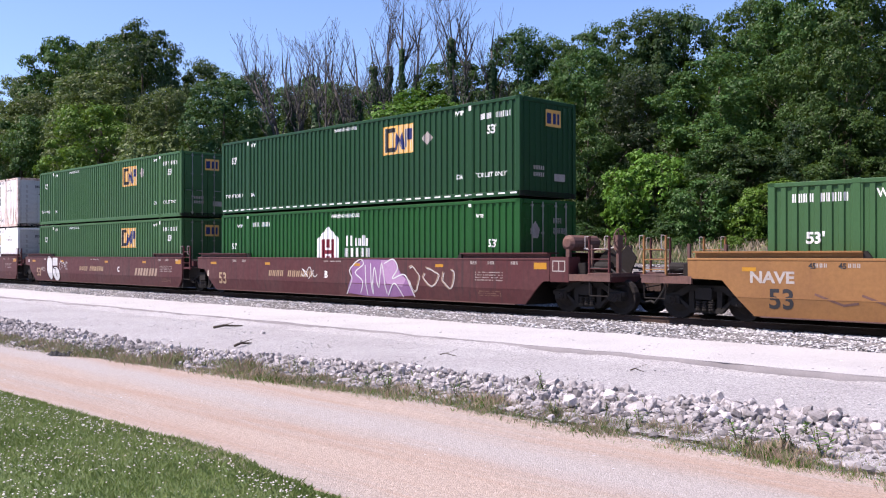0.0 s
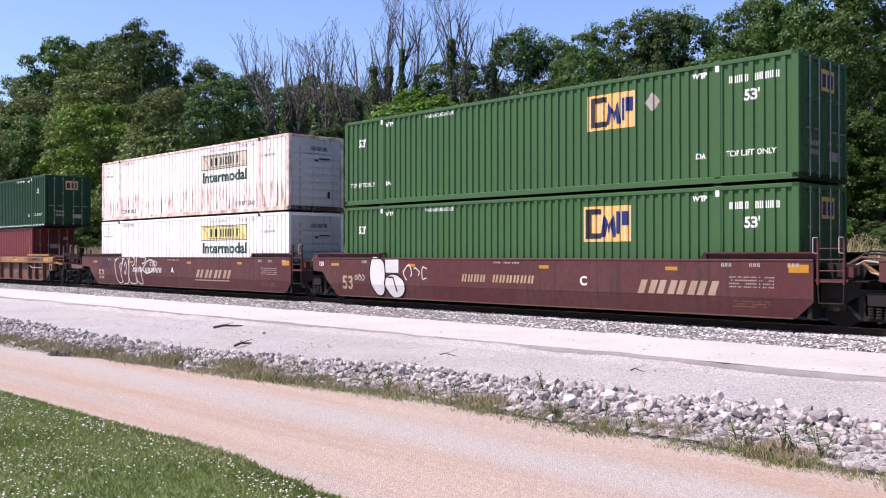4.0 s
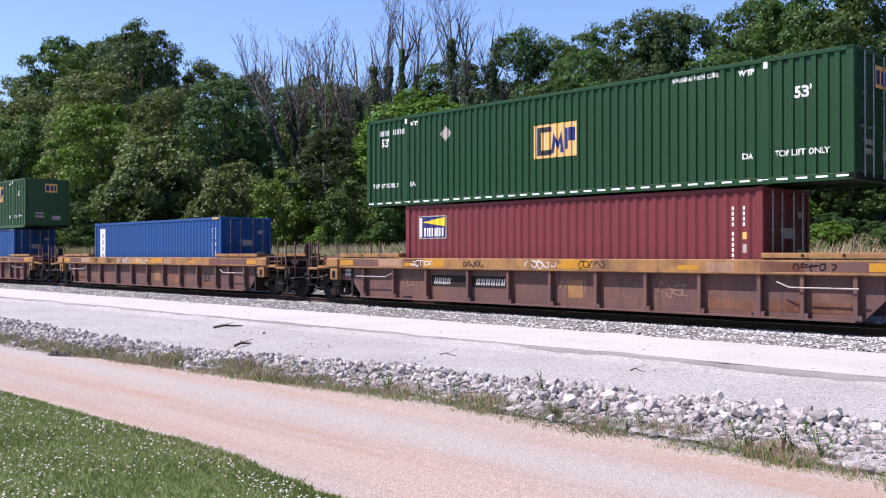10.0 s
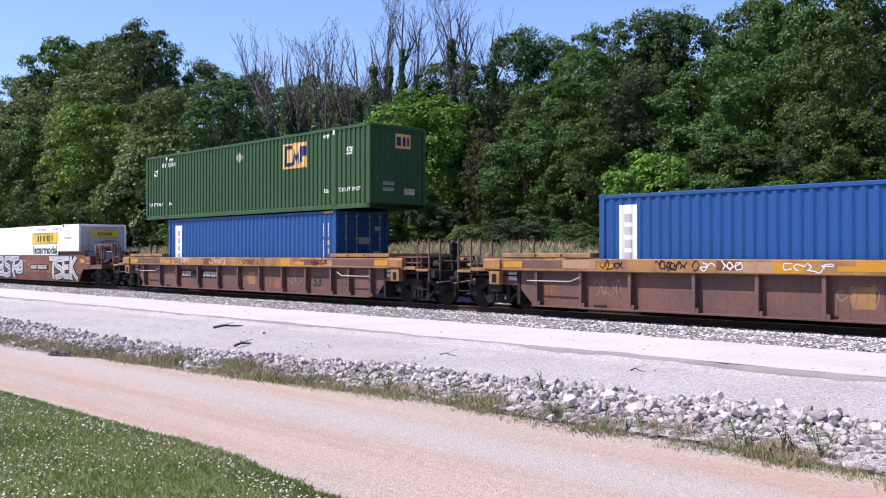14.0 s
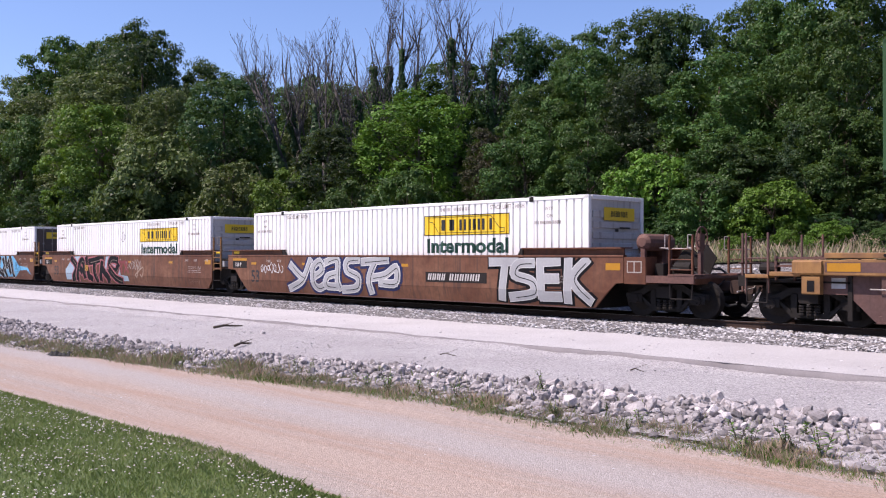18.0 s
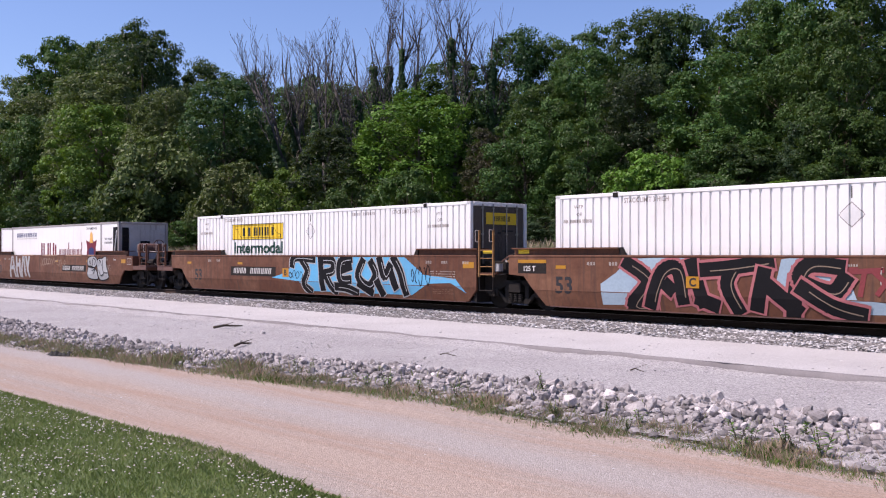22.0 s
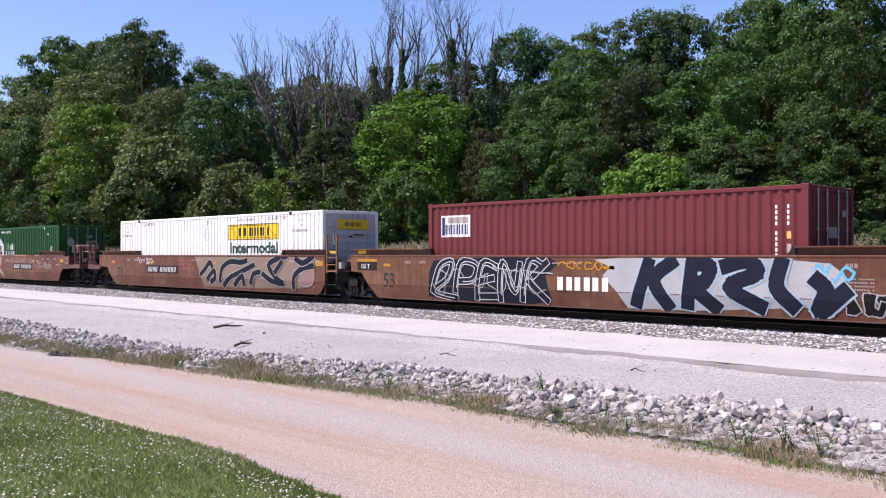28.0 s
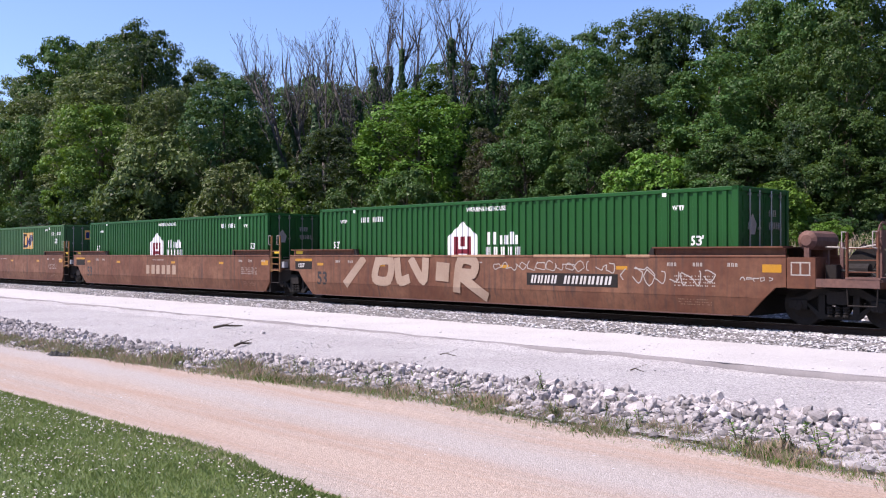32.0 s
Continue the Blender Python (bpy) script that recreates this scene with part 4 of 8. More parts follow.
def wheelset_mesh():
    b = Build()
    for s in (-1, 1):
        y = 0.75 * s
        prof = [(0.12, 0.12), (0.12, 0.10), (0.30, 0.05), (0.385, 0.065), (0.385, 0.07), (WHEEL_R, 0.07), (WHEEL_R + 0.028, -0.05), (WHEEL_R + 0.028, -0.07), (0.38, -0.07), (0.36, -0.03), (0.12, -0.06)]
        n = 20
        v = []
        for r, d in prof:
            v += [(r * math.cos(2 * math.pi * i / n), y + s * d, r * math.sin(2 * math.pi * i / n)) for i in range(n)]
        f = []
        for j in range(len(prof) - 1):
            f += [(j * n + i, j * n + (i + 1) % n, (j + 1) * n + (i + 1) % n, (j + 1) * n + i) for i in range(n)]
        b.add(v, f)
    b.rod((0, -1.0, 0), (0, 1.0, 0), 0.085, seg=10)
    for i in range(3):
        a = 2 * math.pi * i / 3
        b.rod((0.06 * math.cos(a), -1.19, 0.06 * math.sin(a)), (0.06 * math.cos(a), -1.16, 0.06 * math.sin(a)), 0.018, seg=6)
    b.rod((0, -1.16, 0), (0, -0.98, 0), 0.11, seg=10)
    return b.mesh("wheelset", M["grime"])


def truck(parent, x):
    """A two-axle truck under a car end."""
    out = [(-1.18, 0.40), (-1.18, 0.60), (-0.80, 0.66), (-0.48, 0.84), (0.48, 0.84), (0.80, 0.66), (1.18, 0.60), (1.18, 0.40), (0.72, 0.44), (0.42, 0.20), (-0.42, 0.20), (-0.72, 0.44)]

    def frame_mesh():
        b = Build()
        for q in ([(-1.18, 0.48), (-1.18, 0.60), (-0.80, 0.66), (-0.48, 0.84), (0.48, 0.84), (0.80, 0.66), (1.18, 0.60), (1.18, 0.48), (0.75, 0.52), (0.42, 0.70), (-0.42, 0.70), (-0.75, 0.52)],
                  [(-0.78, 0.54), (-0.66, 0.50), (-0.38, 0.28), (0.38, 0.28), (0.66, 0.50), (0.78, 0.54), (0.42, 0.17), (-0.42, 0.17)],
                  [(-0.44, 0.28), (-0.30, 0.28), (-0.30, 0.72), (-0.44, 0.72)], [(0.30, 0.28), (0.44, 0.28), (0.44, 0.72), (0.30, 0.72)]):
            b.prism(q, -0.06, 0.06)
        for s in (-0.89, 0.89):
            b.box(s - 0.2, s + 0.2, -0.09, 0.09, 0.36, 0.6, 0.03)
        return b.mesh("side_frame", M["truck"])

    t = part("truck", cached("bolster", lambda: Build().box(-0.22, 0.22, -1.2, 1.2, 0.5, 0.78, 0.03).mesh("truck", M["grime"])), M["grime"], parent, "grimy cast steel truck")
    t.location.x = x
    for y in (-1.04, 1.04):
        part("side_frame", cached("side_frame", frame_mesh), M["truck"], t).location.y = y

    def springs():
        prof = [(0.07, 0.23)]
        for j in range(4):
            prof += [(0.075, 0.245 + j * 0.06), (0.075, 0.27 + j * 0.06), (0.05, 0.285 + j * 0.06)]
        v = [(r * math.cos(2 * math.pi * i / 8), r * math.sin(2 * math.pi * i / 8), z) for r, z in prof for i in range(8)]
        f = [(j * 8 + i, j * 8 + (i + 1) % 8, j * 8 + 8 + (i + 1) % 8, j * 8 + 8 + i) for j in range(len(prof) - 1) for i in range(8)]
        return Build().add(v, f).mesh("spring", M["truck"])

    for y in (-1.12, 1.12):
        for k in range(3):
            part("spring", cached("springs", springs), M["truck"], t).location = (-0.17 + 0.17 * k, y, 0)
    for s in (-0.89, 0.89):
        w = part("wheelset", cached("wheelset", wheelset_mesh), M["grime"], t)
        w.location = (s, 0, WHEEL_R)
        wheelsets.append(w)
    return t


def ladder(parent, x0, x1, z0, z1, mat, y=SIDE, rungs=4, name="ladder"):
    b = Build()
    for x in (x0, x1):
        b.box(x - 0.025, x + 0.025, y, y + 0.07, z0, z1, 0.008)
    for i in range(rungs):
        z = z0 + 0.06 + i * (min(z1, 1.75) - z0 - 0.1) / (rungs - 1)
        b.rod((x0, y + 0.03, z), (x1, y + 0.03, z), 0.014, seg=6)
    lad = part(name, b, mat, parent)
    for x in (x0, x1):
        part("handhold", Build().path([(x, y - 0.005, z1 - 0.35), (x - 0.07, y - 0.06, z1 - 0.33), (x - 0.07, y - 0.06, z1), (x, y - 0.005, z1 - 0.01)], 0.012), M["ink_dim"], lad, "pale bent-rod handhold")
    part("stirrup", Build().path([(x0, y + 0.03, z0), (x0 + 0.02, y + 0.03, z0 - 0.4), (x1 - 0.02, y + 0.03, z0 - 0.4), (x1, y + 0.03, z0)], 0.016), M["grime"], lad)
    return lad


def coupler_end(car, s, mat, tall, box=True):
    """What stands at a coupled end; s: +1 leading, -1 trailing."""
    X = lambda a, b: tuple(sorted((s * a, s * b)))
    x0, x1 = X(8.3, 11.2)
    part("draft_sill", Build().box(x0, x1, -0.42, 0.42, 0.62, 1.0, 0.03), M["grime"], car)
    x0, x1 = X(9.2, 11.35)
    # deck and skirt drawn out to the sides to shade the truck
    part("end_deck", Build().box(x0, x1, -1.46, 1.46, 1.0, 1.05).box(*X(9.9, 11.3), -1.49, -1.42, 0.88, 1.06), M["panel"], car)
    x0, x1 = X(11.15, 11.3)
    sill = part("end_sill", Build().box(x0, x1, -1.4, 1.4, 0.86, 1.08, 0.02), mat, car)
    for y in (-1.5, 0.6):
        part("walkway", Build().box(*X(10.6, 11.32), y, y + 0.9, 1.06, 1.10), M["panel"], car, "worn rusty step grating")
    part("coupler", Build().box(*X(11.1, 11.6), -0.12, 0.12, 0.68, 0.92, 0.02).box(*X(11.55, 11.78), -0.2, 0.14, 0.62, 0.95, 0.04), M["rust"], car, "rusty knuckle coupler")
    part("air_hose", Build().path([(s * 11.2, -0.5, 0.8), (s * 11.4, -0.48, 0.5), (s * 11.6, -0.42, 0.32), (s * 11.78, -0.3, 0.36)], 0.035, 8), M["rubber"], car)
    l0, l1 = X(10.62, 11.25)
    ladder(car, l0, l1, 0.9, 2.06, mat)
    ladder(car, l0, l1, 0.9, 2.06, mat, y=1.41)
    part("cut_lever", Build().path([(s * 11.35, -1.3, 0.75), (s * 11.38, -0.5, 0.8), (s * 11.4, -0.2, 0.95)], 0.015), M["grime"], car)
    if tall:
        tank = part("air_tank", Build().rod((s * 9.55, -0.95, 1.9), (s * 9.55, 0.2, 1.9), 0.22, seg=14).rod((s * 9.55, -1.03, 1.9), (s * 9.55, -0.95, 1.9), 0.12, 0.22, 14), M["panel"], car, "round air tank")
        for y in (-1.0, 0.0):
            part("tank_bracket", Build().box(s * 9.55 - 0.06, s * 9.55 + 0.06, y, y + 0.1, 1.05, 1.8), M["panel"], tank)
        for y in (-0.5, 0.3):
            part("end_post", Build().prism([(s * 10.0, 1.05), (s * 10.7, 1.05), (s * 10.9, 1.5), (s * 10.6, 1.85), (s * 10.35, 1.6)], y, y + 0.05), M["grime"], car)
        wheel = Build()
        for i in range(14):
            a, b = 2 * math.pi * i / 14, 2 * math.pi * (i + 1) / 14
            wheel.rod((s * 11.1, -0.75 + 0.27 * math.cos(a), 2.0 + 0.27 * math.sin(a)), (s * 11.1, -0.75 + 0.27 * math.cos(b), 2.0 + 0.27 * math.sin(b)), 0.02, seg=6)
        for i in range(4):
            a = math.pi * i / 2 + 0.4
            wheel.rod((s * 11.1, -0.75, 2.0), (s * 11.1, -0.75 + 0.27 * math.cos(a), 2.0 + 0.27 * math.sin(a)), 0.014, seg=6)
        wheel.box(s * 11.1 - 0.12, s * 11.1 + 0.02, -0.87, -0.63, 1.7, 2.1, 0.02)
        hb = part("hand_brake", wheel, M["panel"], car, "hand brake wheel and gear box")
        part("brake_stand", Build().box(s * 11.1 - 0.08, s * 11.1, -0.82, -0.68, 1.05, 1.75), M["panel"], hb)
        part("brake_pipe", Build().path([(s * 9.8, -0.6, 1.75), (s * 10.5, -0.55, 1.72), (s * 11.0, -0.7, 1.8)], 0.02), M["ink_dim"], car)
    for y, z, r in ((-0.95, 1.14, 0.03), (-0.6, 1.2, 0.022), (0.45, 1.16, 0.03)):
        part("brake_line", Build().path([(s * 9.4, y, z), (s * 10.2, y - 0.06, z + 0.1), (s * 10.9, y + 0.1, z + 0.04), (s * 11.25, y + 0.1, z - 0.2)], r), M["rubber"], car)
    part("brake_cylinder", Build().rod((s * 10.4, -0.8, 1.25), (s * 10.85, -0.8, 1.25), 0.14, seg=12), M["grime"], car)
    part("valve_box", Build().box(*X(10.05, 10.3), -1.2, -0.95, 1.06, 1.36, 0.02), M["grime"], car)
    # plate added over the truck to block sky light
    part("shear_plate", Build().box(*X(9.9, 11.1), -1.35, 1.35, 0.96, 0.99), M["grime"], car)
    for y in (-0.9, 0.9):
        part("end_stanchion", Build().box(s * 10.3 - 0.04, s * 10.3 + 0.04, y - 0.04, y + 0.04, 1.05, 1.85, 0.01), M["panel"], car)
    if box:
        x0, x1 = X(9.32, 9.98)
        bx = part("control_box", Build().box(x0, x1, -1.5, -1.0, 0.84, 1.52, 0.02), mat, car)
        part("box_label", Build().plate(rect(x0 + 0.1, x1 - 0.12, 1.12, 1.42), -1.504), M["ink_dim"], bx, "framed white stencil panel")
        part("box_marking", Build().plate(rect(x0 + 0.13, x1 - 0.36, 1.15, 1.39), -1.508).plate(rect(x0 + 0.34, x1 - 0.15, 1.15, 1.39), -1.508), mat, bx)
    truck(car, 10.3 if s > 0 else -9.75)


def well_car(center, mat, label, left, right, chord=1.57, plat=1.77, group="well cars"):
    """A well car unit with plate sides. left, right: 'coupler' or 'joint'."""
    car = thing("well_car", label, "railway car", group)
    XL = -10.0 if left == "coupler" else -9.65
    XR = 9.3 if right == "coupler" else 8.47
    pts = [(XL, 1.02), (-9.1, 0.98), (-8.35, 0.18), (8.35, 0.18) if right == "coupler" else (8.05, 0.18), (9.05, 0.84) if right == "coupler" else (8.47, 0.55)]
    if right == "coupler":
        pts.append((XR, 0.86))
    pts += [(XR, chord - 0.06), (XL, chord - 0.06)]
    for s in (1, -1):
        tag = "side_sill"
        a, b = (SIDE, SIDE + 0.06) if s == 1 else (-SIDE - 0.06, -SIDE)
        me = Build().prism(pts, a, b).mesh(tag, mat)
        bm = bmesh.new()
        bm.from_mesh(me)
        bmesh.ops.bisect_plane(bm, geom=bm.verts[:] + bm.edges[:] + bm.faces[:], plane_co=(0, 0, 0.60), plane_no=(0, 0, 1), dist=1e-5)
        for v in bm.verts:
            if v.co.z < 0.60:
                v.co.y += s * (0.60 - v.co.z) * 0.2
        bm.to_mesh(me)
        bm.free()
        side = part(tag, me, mat, car)
        part("top_chord", Build().box(XL, XR, *sorted((s * (SIDE - 0.012), s * (SIDE + 0.14))), chord - 0.06, chord, 0.012), mat, side)
        part("bottom_flange", Build().box(-8.2, 8.0, *sorted((s * (SIDE + 0.05), s * (SIDE + 0.28))), 0.16, 0.185), M["panel"] if s == 1 else mat, side, "rusty bottom flange")
        if s == 1:
            part("seam", Build().box(-8.75, min(XR, 8.4), SIDE - 0.006, SIDE + 0.0, 0.605, 0.625), mat, side)
            for x, w in ((-8.6 if chord < 1.5 or left == "coupler" else -7.95, 0.45 if chord < 1.5 else 0.34), (-4.6, 0.34), (0.8, 0.34), (4.8, 0.34)):
                part("reflector", Build().plate(rect(x, x + w, 1.2, 1.29), SIDE - 0.004), M["reflect"], side, "amber reflective strip")
            part("end_reflector", Build().plate(rect(XR - 0.55, XR - 0.1, 1.18, 1.36), SIDE - 0.004), M["reflect"], side, "amber reflective strip")
        for e in (-1, 1):
            lim = abs(XL) - 0.15 if e == -1 else min(XR + 0.05, 9.25)
            x0, x1 = sorted((e * 5.9, e * lim))
            y0, y1 = sorted((s * -1.40, s * -1.34))
            part("end_fascia", Build().box(x0, x1, y0, y1, chord, plat - 0.03), mat, car)
            y0, y1 = sorted((s * -1.53, s * -1.0))
            plate = part("end_plate", Build().box(x0, x1, y0, y1, plat - 0.035, plat), mat, car)
            part("plate_bracket", Build().prism([(e * 5.72, chord), (e * 5.9, chord), (e * 5.9, plat), (e * 5.84, plat)], *sorted((s * -1.46, s * -1.36))), M["grime"], plate)
    # plate added under the well to keep the underside dark
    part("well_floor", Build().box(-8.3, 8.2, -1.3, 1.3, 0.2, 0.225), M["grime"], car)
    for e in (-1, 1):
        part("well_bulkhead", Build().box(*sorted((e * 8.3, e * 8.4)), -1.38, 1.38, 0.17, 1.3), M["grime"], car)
        # plate added at each end to block sky light from above
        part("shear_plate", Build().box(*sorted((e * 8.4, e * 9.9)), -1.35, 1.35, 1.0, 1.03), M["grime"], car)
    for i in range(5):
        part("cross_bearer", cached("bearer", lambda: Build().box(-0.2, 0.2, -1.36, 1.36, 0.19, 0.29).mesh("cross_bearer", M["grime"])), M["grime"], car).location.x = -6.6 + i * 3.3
    if right == "joint":
        ladder(car, 8.56, 9.12, 0.93, 2.3 if chord > 1.5 else 1.95, M["chord"] if chord > 1.5 else mat)
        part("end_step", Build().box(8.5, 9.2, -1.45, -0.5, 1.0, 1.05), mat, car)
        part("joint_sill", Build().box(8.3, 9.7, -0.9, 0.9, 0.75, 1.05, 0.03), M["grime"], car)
        # hopper and casting kept near-black, to carry the shade at the joint
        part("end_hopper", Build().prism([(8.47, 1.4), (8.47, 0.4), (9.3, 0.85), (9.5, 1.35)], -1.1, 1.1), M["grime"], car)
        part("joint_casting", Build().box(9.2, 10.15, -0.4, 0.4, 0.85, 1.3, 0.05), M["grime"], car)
        for k, (yy, dz) in enumerate(((-0.95, 0.0), (-0.7, 0.08), (-0.45, 0.14))):
            part("cable", Build().path([(8.9, yy, 1.3 + dz), (9.3, yy - 0.05, 1.52 + dz), (9.7, yy, 1.5 + dz), (10.2, yy + 0.05, 1.36 + dz)], 0.025), M["rubber"] if k else M["panel"], car)
        part("brake_hose", Build().path([(9.0, -1.0, 1.25), (9.4, -1.05, 1.45), (9.75, -1.05, 1.4), (9.9, -1.0, 1.15), (9.6, -1.0, 1.0)], 0.022), M["ink_dim"], car)
        if chord > 1.5:
            part("tip_strip", Build().plate(rect(8.68, 9.05, plat - 0.16, plat - 0.05), -1.406), M["ink_yellow"], car, "bright yellow tip marking")
        part("valve_box", Build().box(9.12, 9.3, -1.4, -1.2, 1.1, 1.32, 0.02), M["spray_silver"] if chord > 1.5 else mat, car, "small bolted bracket box")
        part("slack_rod", Build().rod((9.35, -1.1, 1.42), (9.85, -1.0, 1.0), 0.03, 0.06), M["chord"], car, "rusty yellow rod")
        truck(car, 9.72)
    else:
        coupler_end(car, 1, mat, True)
    if left == "joint":
        part("joint_sill", Build().box(-9.7, -8.3, -0.5, 0.5, 0.7, 1.05, 0.03), M["grime"], car)
        part("end_deck", Build().box(-9.6, -8.4, -1.42, 1.42, 1.38, 1.44), mat, car)
        if chord > 1.5:
            part("stencil_panel", Build().box(-9.3, -8.28, SIDE - 0.004, SIDE, 1.06, 1.34), M["grime"], car, "dark grey stencil panel")
            part("plate_strip", Build().plate(rect(-9.3, -8.28, 1.35, 1.44), SIDE - 0.004), M["reflect"], car, "amber reflective strip")
            part("tip_strip", Build().plate(rect(-9.35, -8.95, plat - 0.16, plat - 0.05), -1.406), M["ink_yellow"], car, "bright yellow tip marking")
        for yy, dz, mm in ((-1.05, 0.0, "ink_dim"), (-0.8, -0.08, "rubber"), (-0.3, 0.1, "chord")):
            part("brake_hose", Build().path([(-9.3, yy, 1.3 + dz), (-9.65, yy - 0.08, 1.12 + dz), (-9.95, yy - 0.02, 1.2 + dz), (-10.15, yy, 1.42 + dz)], 0.022), M[mm], car)
        part("end_box", Build().box(-9.65, -9.42, -1.45, -1.1, 1.05, 1.45, 0.02), mat, car)
    else:
        coupler_end(car, -1, mat, False, box=False)
    car.matrix_basis = Matrix.Translation((center, 0, 0))
    return car


def posted_end(car, s):
    """The low coupled end of a posted car, with side steps, shelf and tall stanchions; s: +1 leading, -1 trailing."""
    X = lambda a, b: tuple(sorted((s * a, s * b)))
    pan, gr = M["panel"], M["grime"]
    part("draft_sill", Build().box(*X(8.3, 11.2), -0.42, 0.42, 0.62, 1.0, 0.03), gr, car)
    # wide plate added to block sky light over the truck
    part("shear_plate", Build().box(*X(8.8, 11.1), -1.3, 1.3, 0.96, 1.0), gr, car)
    part("end_sill", Build().box(*X(11.1, 11.3), -1.4, 1.4, 0.86, 1.1, 0.02), gr, car)
    for y in (-1.5, 0.95):
        part("side_step", Build().box(*X(9.8, 10.5), y, y + 0.55, 1.1, 1.2, 0.015), M["chord"], car, "worn yellow step")
        part("end_step", Build().box(*X(10.53, 11.08), y, y + 0.55, 1.05, 1.13, 0.015), M["chord"], car, "worn yellow step")
    for z in (1.3, 1.48):
        part("end_shelf", Build().box(*X(9.3, 10.5), -1.25, 1.25, z, z + 0.05), pan, car)
    for x in (9.55, 10.02, 10.46):
        for y in (-1.22, 1.18):
            part("shelf_post", Build().box(*X(x, x + 0.05), y, y + 0.05, 1.0, 1.56), pan, car)
    for x, y in ((10.53, -1.46), (11.06, -1.46), (11.28, -1.2), (10.53, 1.42), (11.06, 1.42)):
        part("stanchion", Build().box(*X(x, x + 0.05), y, y + 0.05, 0.72, 2.08, 0.01), pan, car)
    part("cross_rail", Build().rod((s * 11.3, -1.35, 1.38), (s * 11.3, 1.35, 1.38), 0.022).rod((s * 10.55, -1.44, 1.5), (s * 11.08, -1.44, 1.5), 0.016), pan, car)
    part("stirrup", Build().path([(s * 10.55, -1.45, 1.06), (s * 10.57, -1.46, 0.5), (s * 11.05, -1.46, 0.5), (s * 11.07, -1.45, 1.06)], 0.016), gr, car)
    part("coupler", Build().box(*X(11.1, 11.6), -0.12, 0.12, 0.68, 0.92, 0.02).box(*X(11.55, 11.78), -0.2, 0.14, 0.62, 0.95, 0.04), M["rust"], car, "rusty knuckle coupler")
    part("air_hose", Build().path([(s * 11.2, -0.5, 0.8), (s * 11.4, -0.48, 0.5), (s * 11.6, -0.42, 0.32), (s * 11.78, -0.3, 0.36)], 0.035, 8), M["rubber"], car)
    part("cut_lever", Build().path([(s * 11.35, -1.35, 0.72), (s * 11.38, -0.5, 0.78), (s * 11.4, -0.2, 0.95)], 0.018), M["ink_dim"], car, "pale worn uncoupling lever")
    for y, z, r in ((-0.95, 1.05, 0.03), (-0.7, 1.12, 0.022), (0.4, 1.08, 0.03)):
        part("brake_line", Build().path([(s * 9.6, y, z), (s * 10.4, y - 0.05, z + 0.06), (s * 11.0, y + 0.1, z + 0.02), (s * 11.3, y + 0.1, z - 0.2)], r), M["rubber"], car)
    part("brake_cylinder", Build().rod((s * 10.65, -0.75, 1.26), (s * 11.05, -0.75, 1.26), 0.13, seg=12), gr, car)
    if s > 0:
        b = Build()
        for i in range(14):
            a, c = 2 * math.pi * i / 14, 2 * math.pi * (i + 1) / 14
            b.rod((11.38, -0.55 + 0.25 * math.cos(a), 1.78 + 0.25 * math.sin(a)), (11.38, -0.55 + 0.25 * math.cos(c), 1.78 + 0.25 * math.sin(c)), 0.018, seg=6)
        for i in range(4):
            a = math.pi * i / 2 + 0.3
            b.rod((11.38, -0.55, 1.78), (11.38, -0.55 + 0.25 * math.cos(a), 1.78 + 0.25 * math.sin(a)), 0.014, seg=6)
        hb = part("hand_brake", b.box(11.2, 11.34, -0.68, -0.42, 1.55, 1.95, 0.02), gr, car, "grimy hand brake wheel and gear box")
        part("brake_stand", Build().box(11.22, 11.3, -0.6, -0.5, 1.05, 1.6), gr, hb)
    truck(car, 10.3 if s > 0 else -9.75)


